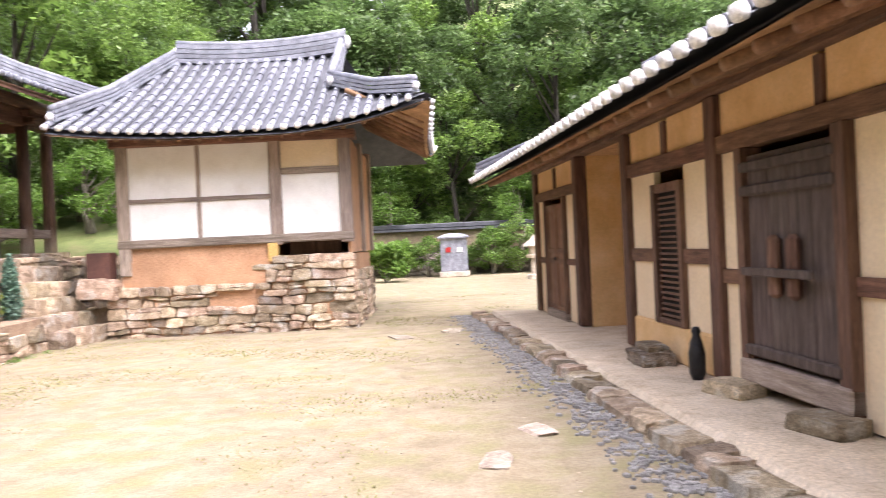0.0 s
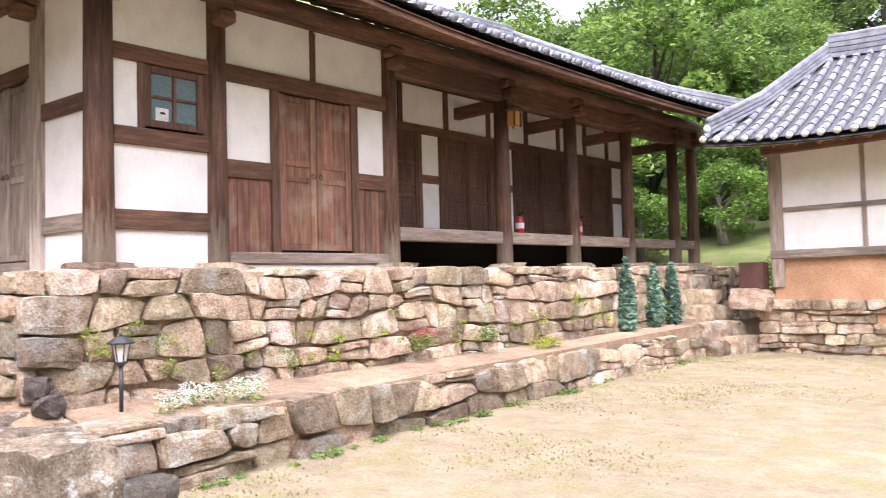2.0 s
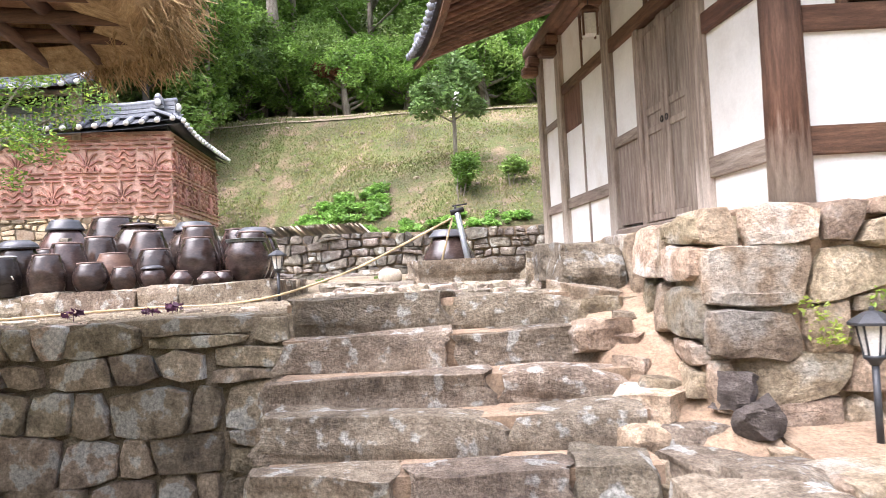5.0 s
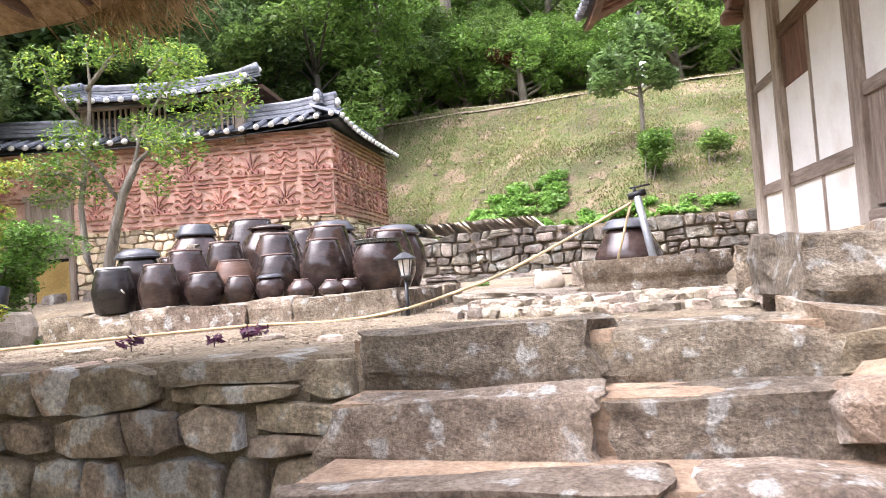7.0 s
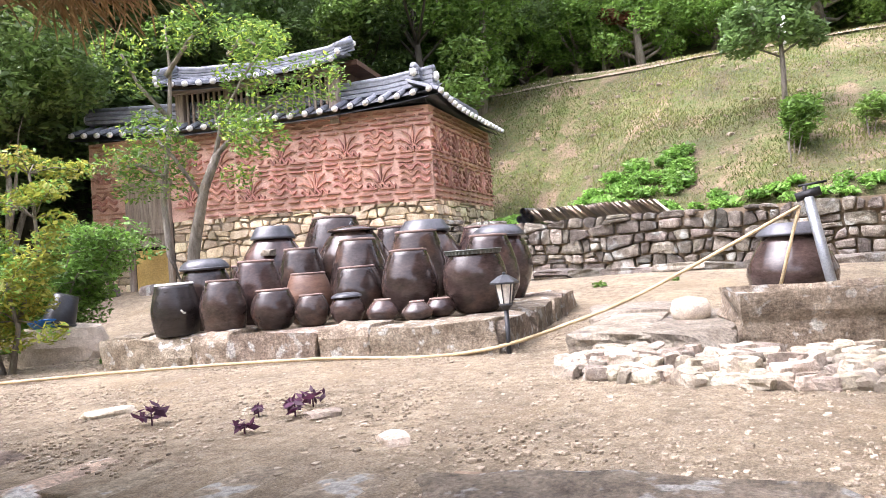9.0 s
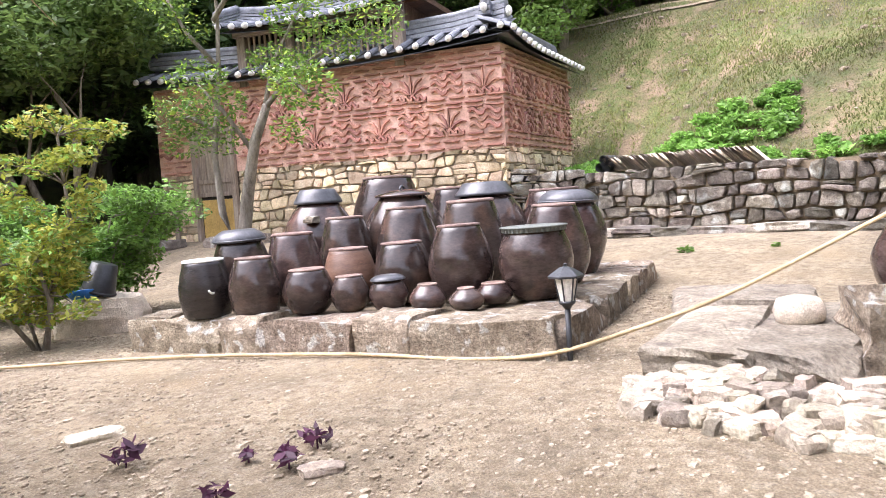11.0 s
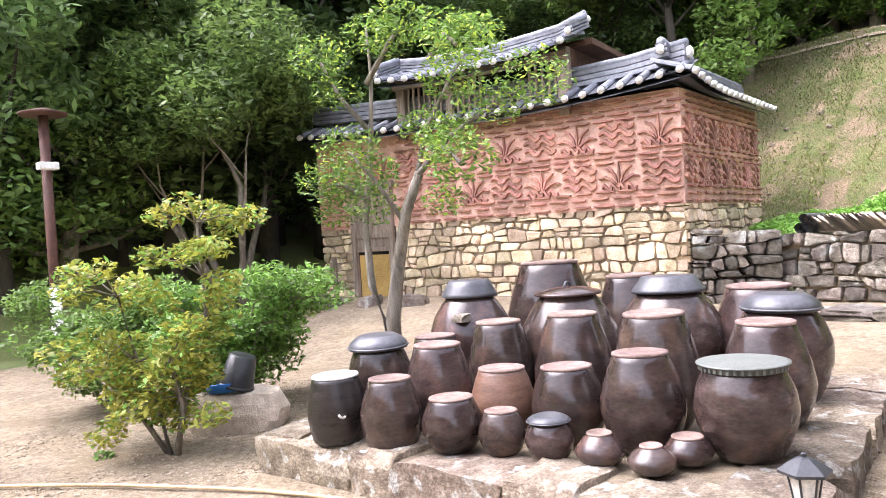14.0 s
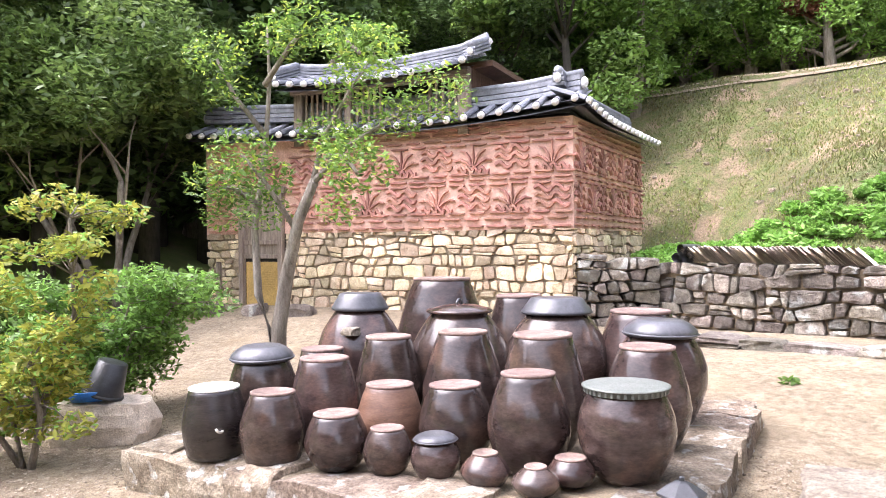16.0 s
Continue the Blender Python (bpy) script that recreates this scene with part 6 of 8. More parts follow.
scatter((3, 3, 0), 24, lambda r: (r.uniform(-25, -11), r.uniform(-18, -14.8)), 13, 0.6, 1.3, 1.2)
# behind the annex and the far wall
scatter((0, 0, 1), 34, lambda r: (r.uniform(-26, 22), r.uniform(38, 56)), 4, 1.1, 1.7, 3.2)
scatter((0, 1, 2), 12, lambda r: (r.uniform(-20, -9.5), r.uniform(21, 35)), 5, 0.7, 1.1, 2.6)
scatter((3, 4), 14, lambda r: (r.uniform(-16, -7.5), r.uniform(18.5, 24)), 15, 0.5, 0.9, 1.3)
scatter((0, 1, 1), 12, lambda r: (r.uniform(11, 22), r.uniform(12, 40)), 7, 1.0, 1.4, 3.0)
scatter((2, 1, 3, 4), 12, lambda r: (r.uniform(-4, 8), r.uniform(36.5, 39)), 8, 0.6, 1.0, 1.8)
scatter((3, 4), 7, lambda r: (r.uniform(-3.5, 6), r.uniform(34.0, 35.0)), 18, 0.5, 0.75, 1.0)
# trees behind the walker close the place
scatter((0, 1, 2), 9, lambda r: (r.uniform(-6, 24), r.uniform(-30, -18)), 9, 0.9, 1.4, 3.5)

# big evergreen beside the court
tree("evergreen_tree", -15.9, -13.2, ground_height(-15.9, -13.2), 8.2, 211, m_evergreen, 80000, 0.07, "large spreading evergreen with glossy dark leaves", 0.2, 3, 4, m_bark, first=0.33, lean=0.6, clump=1.15)


# slim forked tree before the brick storehouse
def slim_tree():
    X, g = -15.3, 1.42
    gn = ground_height(-13.9, -6.62)
    place = Matrix.Translation((-13.9, -6.62, gn)) @ Matrix.Diagonal((0.81, 0.81, 1.02, 1)) @ Matrix.Translation((-X, 8.1, -g))
    ob = thing("slim_tree", -13.9, -6.62, gn, "slim forked tree with sparse fresh green leaves", "tree")
    bm = bmesh.new()
    tube(bm, [(X, -8.1, g - 0.2), (X + 0.03, -8.02, g + 0.6), (X, -7.9, 2.55), (X + 0.1, -7.55, 3.2), (X + 0.1, -7.25, 3.6)], [0.13, 0.105, 0.095, 0.075, 0.06], 8)
    tube(bm, [(X + 0.05, -8.05, g + 0.35), (X + 0.15, -8.3, 2.4), (X + 0.1, -8.42, 3.1), (X, -8.3, 4.0), (X, -8.2, 4.8), (X, -8.25, 5.4)], [0.075, 0.06, 0.05, 0.04, 0.028, 0.012], 7)
    cs = []
    for pts in ([(-7.25, 3.6), (-6.85, 3.95), (-6.3, 4.2), (-5.7, 4.4)], [(-7.3, 3.55), (-7.3, 4.1), (-7.05, 4.6), (-6.8, 5.0)], [(-7.0, 3.85), (-6.5, 3.8), (-6.1, 3.6)],
                [(-7.6, 3.1), (-7.9, 3.6), (-8.1, 3.9)], [(-8.35, 3.4), (-8.8, 3.6), (-9.1, 3.6)], [(-8.25, 4.2), (-8.6, 4.6), (-8.75, 5.0)], [(-8.2, 4.7), (-7.8, 5.1), (-7.6, 5.3)], [(-6.9, 4.8), (-6.4, 4.9), (-6.0, 4.7)]):
        xs = [X + 0.1 + 0.25 * i * math.sin(7 * pts[0][1] + pts[0][0]) for i in range(len(pts))]
        tube(bm, [(x, y, z) for x, (y, z) in zip(xs, pts)], [0.04 * (1 - 0.25 * i) for i in range(len(pts))], 6)
        cs += [(x, y, z + 0.05, 0.3 + 0.06 * i) for i, (x, (y, z)) in enumerate(zip(xs, pts)) if i]
    cs += [(X, -8.25, 5.3, 0.35), (X + 0.2, -8.9, 3.3, 0.35), (X + 0.2, -8.1, 3.3, 0.35), (X, -6.9, 3.3, 0.28)]
    bmesh.ops.transform(bm, matrix=place, verts=bm.verts)
    part("trunk", bm, m_bark, ob, smooth=True)
    cs = [(*(place @ Vector((a, b, c))), 0.85 * r) for a, b, c, r in cs]
    adopt(new("crown", leaf_cloud("crown", m_leaf_yellow, cs, 1700, 0.036, 1.1, 7, 0.7)), ob)
    adopt(new("crown", leaf_cloud("crown", m_leaf, cs, 6200, 0.036, 1.1, 8, 0.7)), ob)


slim_tree()


def layered_shrub(x, y, height, seed, layers, leafs, label, n=2600, width=0.6):
    """Thin bare stems that carry flat layers of small leaves."""
    rng = random.Random(seed)
    z = ground_height(x, y)
    ob = thing("shrub", x, y, z, label, "shrub")
    bm = bmesh.new()
    cs = []
    for k in range(7):
        a = rng.uniform(0, 6.28)
        r = width * rng.uniform(0.4, 1.1)
        h = height * rng.uniform(0.55, 1.0)
        tip = Vector((x + r * math.cos(a), y + r * math.sin(a), z + h))
        mid = Vector((x + r * 0.45 * math.cos(a + 0.5), y + r * 0.45 * math.sin(a + 0.5), z + h * 0.5))
        tube(bm, [(x + 0.06 * math.cos(a), y + 0.06 * math.sin(a), z - 0.1), mid, tip], [0.022, 0.016, 0.006], 6)
        for f in layers:
            q = mid.lerp(tip, f)
            for j in range(3):
                e = Vector((rng.uniform(-1, 1), rng.uniform(-1, 1), rng.uniform(-0.1, 0.3))) * 0.3
                tube(bm, [q, q + e], [0.008, 0.004], 4)
                cs.append((*(q + e), 0.2))
    part("trunk", bm, m_bark, ob, "bare pale stems", smooth=True)
    for i, leaf in enumerate(leafs):
        adopt(new("leaves", leaf_cloud("leaves", leaf, cs, n, 0.034, 1.25, seed + i, 0.6)), ob)


def open_shrub(x, y):
    """Three bare pale stems that carry umbrellas of yellow-green leaves."""
    z = ground_height(x, y)
    ob = thing("shrub", x, y, z, "open shrub with bare pale stems and yellow-green leaves", "shrub")
    r = Vector((-0.62, 0.79, 0))
    f = Vector((-0.79, -0.62, 0))
    b = Vector((x, y, z))
    up = Vector((0, 0, 1))
    rng = random.Random(21)
    cs = []
    paths = (([(0, 0, -0.1), (0.1, 0.1, 0.5), (0.25, 0.2, 1.1), (0.2, 0.25, 1.8)], (0.45, 0.6, 0.8, 1.0)), ([(0, 0, -0.1), (-0.12, 0.05, 0.35), (-0.3, 0.1, 0.75), (-0.42, 0.1, 1.25)], (0.4, 0.65, 1.0)),
             ([(0.02, 0, -0.1), (0.12, -0.05, 0.4), (0.05, -0.05, 0.75)], (0.6, 1.0)), ([(0, 0.05, -0.1), (-0.3, 0.1, 0.3), (-0.62, 0.1, 0.62)], (0.5, 1.0)))
    for path, tiers in paths:
        pts = [b + r * i + f * j + up * k for i, j, k in path]
        bm = bmesh.new()
        tube(bm, pts, [0.026 * (1 - 0.18 * i) for i in range(len(pts))], 7)
        for tier in tiers:
            q = tier * (len(pts) - 1)
            n0 = min(int(q), len(pts) - 2)
            root = pts[n0].lerp(pts[n0 + 1], q - n0)
            for k in range(6):
                a = rng.uniform(0, 6.28)
                e = root + Vector((math.cos(a), math.sin(a), 0)) * rng.uniform(0.1, 0.42) + up * rng.uniform(-0.12, 0.26)
                tube(bm, [root, root.lerp(e, 0.5) + up * 0.04, e], [0.008, 0.006, 0.003], 4)
                cs.append((*e, 0.13))
        part("stem", bm, m_bark, ob, "bare pale stem", smooth=True)
    adopt(new("crown", leaf_cloud("crown", m_leaf_gold, cs, 6500, 0.034, 1.3, 91, 0.6)), ob)
    adopt(new("crown", leaf_cloud("crown", m_weed, cs, 2600, 0.03, 1.3, 92, 0.6)), ob)


open_shrub(-10.75, -5.75)
layered_shrub(-11.8, -6.75, 1.45, 232, (-0.4, 0.0, 0.4, 0.8, 1.0), (m_weed, m_leaf), "dense feathery green shrub behind the open one", 9000, 0.95)
layered_shrub(-11.3, -8.2, 1.25, 234, (-0.4, 0.0, 0.4, 0.8, 1.0), (m_leaf, m_leaf_mid), "dense green shrub near the woods", 7000, 0.8)
# young tree and two bushes on the slope
def young_tree(x, y):
    z = ground_height(x, y)
    ob = thing("young_tree", x, y, z, "young tree with a small dark crown on the slope", "tree")
    bm = bmesh.new()
    tube(bm, [(x, y, z - 0.2), (x + 0.02, y + 0.02, z + 1.2), (x, y - 0.03, z + 2.7)], [0.06, 0.05, 0.02], 7)
    cs = []
    for dy, dz, r in ((-0.7, 1.7, 0.45), (0.1, 1.9, 0.55), (0.55, 1.75, 0.4), (-0.35, 2.3, 0.5), (0.3, 2.5, 0.5), (-0.8, 2.2, 0.35), (0.0, 2.9, 0.4)):
        c = Vector((x + 0.3 * math.sin(9 * dy), y + dy, z + dz))
        tube(bm, [(x, y, z + dz - 0.4), c], [0.025, 0.01], 5)
        cs.append((*c, r))
    part("trunk", bm, m_bark, ob, smooth=True)
    adopt(new("crown", leaf_cloud("crown", m_leaf_dark, cs, 3800, 0.075, 1.0, 77, 0.75)), ob)


young_tree(-22.6, 0.75)
tree("bush", -21.2, 0.85, ground_height(-21.2, 0.85), 1.3, 242, m_leaf, 2400, 0.06, "small green bush on the slope", 0.03, 1, 4, m_bark, first=0.5, clump=0.7, category="bush")
tree("bush", -21.5, 2.05, ground_height(-21.5, 2.05), 1.0, 243, m_leaf_mid, 1000, 0.05, "small green bush on the slope", 0.025, 1, 2, m_bark, first=0.5, clump=0.5, category="bush")
tree("red_maple", -30.2, -3.4, ground_height(-30.2, -3.4), 3.0, 244, m_leaf_red, 2600, 0.1, "small rust-red maple at the wood's edge", 0.05, 2, 2, m_bark, first=0.4, clump=0.6)
# tall pine trunk at the wood's edge
pine = thing("pine_tree", -31.5, -5.8, ground_height(-31.5, -5.8), "tall bare pine trunk with a high crown", "tree")
bm = bmesh.new()
pz = ground_height(-31.5, -5.8)
tube(bm, [(-31.5, -5.8, pz - 0.4), (-31.5, -5.95, pz + 4), (-31.4, -6.25, pz + 9)], [0.26, 0.22, 0.15], 9)
part("trunk", bm, m_bark, pine, smooth=True)
adopt(new("crown", leaf_cloud("crown", m_leaf_dark, [(-31.4, -6.2, pz + 9, 1.6), (-30.6, -5.6, pz + 8, 1.0), (-32, -7, pz + 8.4, 1.1)], 4000, 0.16, 1, 77)), pine)


def ground_plants(name, mat, pts, n, size, seed, label, category, flat=0.45):
    ob = new(name, leaf_cloud(name, mat, pts, n, size, 1.0, seed, flat))
    return tagged(ob, label, category, kind="stuff")


rw = random.Random(12)
weeds = []
for i in range(190):
    y = rw.uniform(-4.9, -1.0) if i < 140 else rw.uniform(-1.2, 5)
    x = wall_line(y) - 0.8 - rw.random() * (2.3 if i < 140 else 0.6)
    weeds.append((x, y, ground_height(x, y) + 0.1, rw.uniform(0.14, 0.34) * (1 if i < 140 else 0.6)))
ground_plants("weeds", m_weed, weeds, 24000, 0.06, 5, "lush green weeds on the bank behind the dry wall", "weeds")


def blades(name, mat, spots, seed, h, label, category):
    """Short grass blades as slim triangles."""
    rng = np.random.default_rng(seed)
    v, f = [], []
    for x, y, z in spots:
        a, hh = rng.uniform(0, 6.28), h * rng.uniform(0.5, 1.4)
        w = 0.012 + 0.05 * hh
        ca, sa = math.cos(a) * w, math.sin(a) * w
        k = len(v)
        v += [(x - ca, y - sa, z - 0.01), (x + ca, y + sa, z - 0.01), (x + rng.normal() * hh * 0.5, y + rng.normal() * hh * 0.5, z + hh)]
        f.append((k, k + 1, k + 2))
    me = bpy.data.meshes.new(name)
    me.from_pydata(v, [], f)
    me.materials.append(mat)
    return tagged(new(name, me), label, category, kind="stuff")


m_blade = material("dry_grass_blades", [(0.25, 0.2, 0.1), (0.2, 0.22, 0.07), (0.14, 0.2, 0.05)], 1.2, 0.8, 0, leaf=True, big=0.4)
sp = []
while len(sp) < 70000:
    x, y = rw.uniform(-29.5, -19.8), rw.uniform(-9, 7)
    if y > -4.6 and x > wall_line(y) - 0.8:
        continue
    if noise.noise((x * 0.7, y * 0.7, 8)) + rw.uniform(-0.5, 0.5) > -0.1:
        sp.append((x, y, ground_height(x, y)))
blades("hill_grass", m_blade, sp, 4, 0.055, "sparse dry grass over the hillside", "grass")
sp = []
while len(sp) < 15000:
    x, y = rw.uniform(-7.5, 2.0), rw.uniform(1.5, 22)
    if x < -6.2 - 0.06 * (y - 2) + 0.0 or (y > 13.2 and x < -1.4):
        continue
    if noise.noise((x * 0.5, y * 0.9, 1)) + rw.uniform(-0.3, 0.3) > 0.16 + 0.06 * (x + 4):
        sp.append((x, y, 0.0))
m_yard_blade = material("worn_yard_grass", [(0.36, 0.3, 0.15), (0.31, 0.3, 0.12), (0.24, 0.28, 0.08)], 1.2, 0.8, 0, leaf=True, big=0.3)
blades("yard_grass", m_yard_blade, sp, 6, 0.014, "thin worn grass in patches over the yard", "grass")


def pebbles(name, mat, spots, seed, lo, hi, label):
    rng = random.Random(seed)
    src = []
    for k in range(5):
        me = stone_mesh("pebble", mat, 700 + k, cuts=1, squareness=0.5)
        src.append((np.array([v.co[:] for v in me.vertices]), [list(p.vertices) for p in me.polygons]))
    V, Fc = [], []
    for x, y, z in spots:
        v, fs = src[rng.randrange(5)]
        s = rng.uniform(lo, hi) * (1 if rng.random() < 0.9 else 1.9)
        a = rng.uniform(0, 6.28)
        ca, sa = math.cos(a), math.sin(a)
        q = np.stack([(v[:, 0] * ca - v[:, 1] * sa) * s + x, (v[:, 0] * sa + v[:, 1] * ca) * s * 0.8 + y, v[:, 2] * s * 0.55 + z], 1)
        k = len(V)
        V += q.tolist()
        Fc += [[i + k for i in p] for p in fs]
    me = bpy.data.meshes.new(name)
    me.from_pydata(V, [], Fc)
    me.materials.append(mat)
    return tagged(new(name, me), label, "pebbles", kind="stuff")


m_pebble = material("mixed_pebbles", [(0.085, 0.066, 0.046), (0.3, 0.24, 0.17), (0.55, 0.48, 0.38)], 26, 0.95, 0.3, 80, big=0.3)
sp = [(x, y, ground_height(x, y)) for x, y in [(rw.uniform(-13.5, -8.3), rw.uniform(-8, 1.4)) for i in range(26000)]]
pebbles("court_gravel", m_pebble, sp, 1, 0.006, 0.02, "loose gravel and grit over the upper court")
sp = [(rw.uniform(-5.9, 1.6), rw.uniform(2.2, 13), 0.0) for i in range(1100)]
pebbles("yard_grit", m_pebble, sp, 2, 0.006, 0.016, "small loose stones on the yard")
sp = []
for i in range(700):
    x, y = rw.uniform(-28, -20), rw.uniform(-6, 7)
    if y < -4.6 or x < wall_line(y) - 0.9:
        sp.append((x, y, ground_height(x, y) + 0.01))
pebbles("hill_stones", m_pebble, sp, 3, 0.03, 0.09, "scattered pale stones on the hillside")


# ---- jars ----
def jar(x, y, r, h, rt, mat, lid=None, rim=m_jar_rim, seed=0, label="", belly=0.42, foot=0.64, z=None, shoulder=1.25):
    """A turned jar standing mouth down, or upright with a lid."""
    z = jar_top(y) if z is None else z
    ob = thing("jar", x, y, z, label, "jar", "jars on the stone platform")
    rng = random.Random(seed)
    M = pose(x, y, z, rng.uniform(-1, 1), rng.uniform(-1, 1), rng.uniform(0, 360))
    n = 14
    prof = [(r * foot * 0.9, 0.0), (r * foot, 0.012)]
    for i in range(1, n):
        t = i / n
        if t < belly:
            k = math.sin(math.pi / 2 * t / belly)
            q = foot + (1 - foot) * k
        else:
            k = (t - belly) / (1 - belly)
            q = 1 + (rt * 0.95 / r - 1) * k ** shoulder
        prof.append((r * q * (1 + 0.006 * math.sin(i * 2.4 + seed)), h * t * 0.985))
    bm = bmesh.new()
    rt = rt * 0.95
    lathe(bm, prof + [(rt, h * 0.985), (rt * 0.96, h * 0.992)], 30, M)
    body = part("body", bm, mat, ob, smooth=True)
    if lid is None:
        bm = bmesh.new()
        lathe(bm, [(rt * 0.99, h * 0.975), (rt * 1.03, h * 0.985), (rt * 1.02, h + 0.004), (rt * 0.9, h + 0.008), (rt * 0.86, h + 0.002)], 30, M)
        part("clay_ring", bm, rim, ob, "bare clay foot ring", smooth=True)
    elif lid == "dome":
        R = rt * 1.36
        bm = bmesh.new()
        lathe(bm, [(R * 0.97, h * 0.93), (R, h * 0.95), (R * 0.97, h * 1.0), (R * 0.8, h * 1.06), (R * 0.6, h * 1.1), (R * 0.56, h * 1.1)], 30, M)
        lp = part("lid", bm, m_jar_lid, ob, "dark glazed domed lid", smooth=True)
        bm = bmesh.new()
        lathe(bm, [(R * 1.0, h * 0.945), (R * 1.04, h * 0.955), (R * 1.0, h * 0.968)], 30, M)
        part("lid_rim", bm, m_jar_lid, lp, smooth=True)
    elif lid == "brim":
        R = rt * 1.3
        bm = bmesh.new()
        lathe(bm, [(R * 0.97, h * 0.965), (R, h * 0.98), (R * 0.97, h * 1.0), (R * 0.82, h * 1.07), (R * 0.72, h * 1.12), (R * 0.68, h * 1.125)], 30, M)
        part("lid", bm, m_jar_lid, ob, "dark slate lid with sloping brim", smooth=True)
    elif lid == "flat":
        R = rt * 1.25
        bm = bmesh.new()
        lathe(bm, [(R * 0.97, h * 0.985), (R, h), (R * 0.95, h * 1.015), (R * 0.5, h * 1.05), (R * 0.2, h * 1.06)], 30, M)
        lp = part("lid", bm, m_jar, ob, "shallow glazed lid with a loop handle", smooth=True)
        bm = bmesh.new()
        tube(bm, [M @ Vector((0.05 * math.cos(a), 0, h * 1.055 + 0.035 * math.sin(a))) for a in [math.pi * i / 6 for i in range(7)]], 0.01, 6)
        part("loop_handle", bm, m_jar_lid, lp, smooth=True)
    elif lid == "basin":
        R = rt * 1.24
        bm = bmesh.new()
        lathe(bm, [(R * 0.86, h * 0.93), (R * 0.95, h * 0.93), (R * 0.97, h * 0.985), (R * 1.02, h * 0.99), (R * 1.02, h * 1.005), (R * 0.93, h * 1.008), (R * 0.3, h * 1.004)], 36, M)
        lp = part("lid", bm, m_basin_lid, ob, "dull green-grey basin lid", smooth=True)
        for i in range(40):
            a = 2 * math.pi * i / 40
            bm = bmesh.new()
            block(bm, (R * 0.962, -0.008, h * 0.935), (R * 0.975, 0.008, h * 0.98), M @ Matrix.Rotation(a, 4, "Z"))
            part("flute", bm, m_basin_lid, lp)
    return ob


L_INV = "upturned brown glazed onggi jar with bare clay ring"
L_LID = "brown glazed onggi jar with a dark lid"
L_SMALL = "small upturned brown onggi jar"
L_TALL = "tall upturned brown onggi jar"
L_BIG = "large upturned brown onggi jar"
# x, y, radius, height, mouth radius, lid, label, belly, foot
JARS = (
    (-11.17, -3.66, 0.195, 0.425, 0.138, None, "upturned reddish-brown onggi jar with scratched arcs", 0.5, 0.8),
    (-11.3, -3.26, 0.188, 0.315, 0.138, None, L_INV, 0.5, 0.62),
    (-11.37, -2.94, 0.139, 0.25, 0.1, None, L_SMALL, 0.5, 0.66),
    (-11.42, -2.64, 0.138, 0.225, 0.094, "dome", "small brown onggi jar with a glossy domed lid", 0.52, 0.62),
    (-11.46, -2.35, 0.132, 0.17, 0.07, None, L_SMALL, 0.46, 0.66),
    (-11.46, -2.05, 0.123, 0.14, 0.06, None, L_SMALL, 0.46, 0.66),
    (-11.7, -1.97, 0.128, 0.14, 0.085, None, L_SMALL, 0.46, 0.7),
    (-11.95, -1.76, 0.262, 0.5, 0.195, "basin", "large dark onggi jar under a fluted grey basin lid", 0.55, 0.62),
    (-11.57, -4.19, 0.23, 0.575, 0.165, "dome", L_LID, 0.55, 0.64),
    (-11.63, -3.68, 0.228, 0.57, 0.163, None, L_INV, 0.45, 0.7),
    (-11.71, -3.2, 0.207, 0.425, 0.153, None, "upturned matt reddish onggi jar", 0.48, 0.7),
    (-11.8, -2.76, 0.226, 0.445, 0.16, None, L_INV, 0.48, 0.7),
    (-11.82, -2.28, 0.236, 0.545, 0.16, None, L_INV, 0.48, 0.66),
    (-12.1, -4.15, 0.21, 0.55, 0.16, None, L_INV, 0.45, 0.66),
    (-12.16, -3.57, 0.238, 0.66, 0.165, None, L_TALL, 0.45, 0.66),
    (-12.32, -3.05, 0.28, 0.7, 0.173, None, L_TALL, 0.42, 0.66),
    (-12.27, -2.42, 0.272, 0.715, 0.19, None, L_TALL, 0.42, 0.64),
    (-12.59, -1.88, 0.268, 0.63, 0.175, None, L_TALL, 0.42, 0.64),
    (-12.57, -4.2, 0.342, 0.83, 0.184, "brim", L_LID, 0.55, 0.64),
    (-13.4, -3.99, 0.4, 1.02, 0.255, None, L_BIG, 0.45, 0.64),
    (-12.68, -3.32, 0.375, 0.81, 0.208, "flat", L_LID, 0.52, 0.64),
    (-13.33, -2.85, 0.4, 0.775, 0.225, "brim", L_LID, 0.52, 0.64),
    (-13.75, -3.4, 0.3, 0.86, 0.2, None, L_BIG, 0.45, 0.64),
    (-13.24, -2.02, 0.32, 0.67, 0.198, "dome", L_LID, 0.55, 0.64),
    (-13.65, -2.3, 0.33, 0.76, 0.235, None, L_BIG, 0.48, 0.64),
)
bx, by, bh = -11.1, -4.1, 0.43
j = jar(bx, by, 0.2, bh, 0.158, m_jar_black, rim=m_white_paint, seed=1, label="black glazed onggi jar with pale rim and handle", belly=0.5, foot=0.85)
bm = bmesh.new()
c = Vector((bx + 0.1, by + 0.165, jar_top(by) + bh * 0.52))
tube(bm, [c + Vector((0.055 * math.cos(t), 0.035 * math.cos(t) + 0.02 * math.sin(t), -0.03 * math.sin(t))) for t in [math.pi * k / 8 for k in range(9)]], 0.008, 6)
part("handle", bm, m_lamp_glass, j, "pale curved handle", smooth=True)
for i, (x, y, r, h, rt, lid, label, belly, foot) in enumerate(JARS):
    jar(x, y, r, h, rt, m_jar_red if "matt" in label else m_jar, lid, seed=20 + i, label=label, belly=belly, foot=foot, shoulder=1.9 if lid in ("brim", "flat", "dome", "basin") else 1.5)
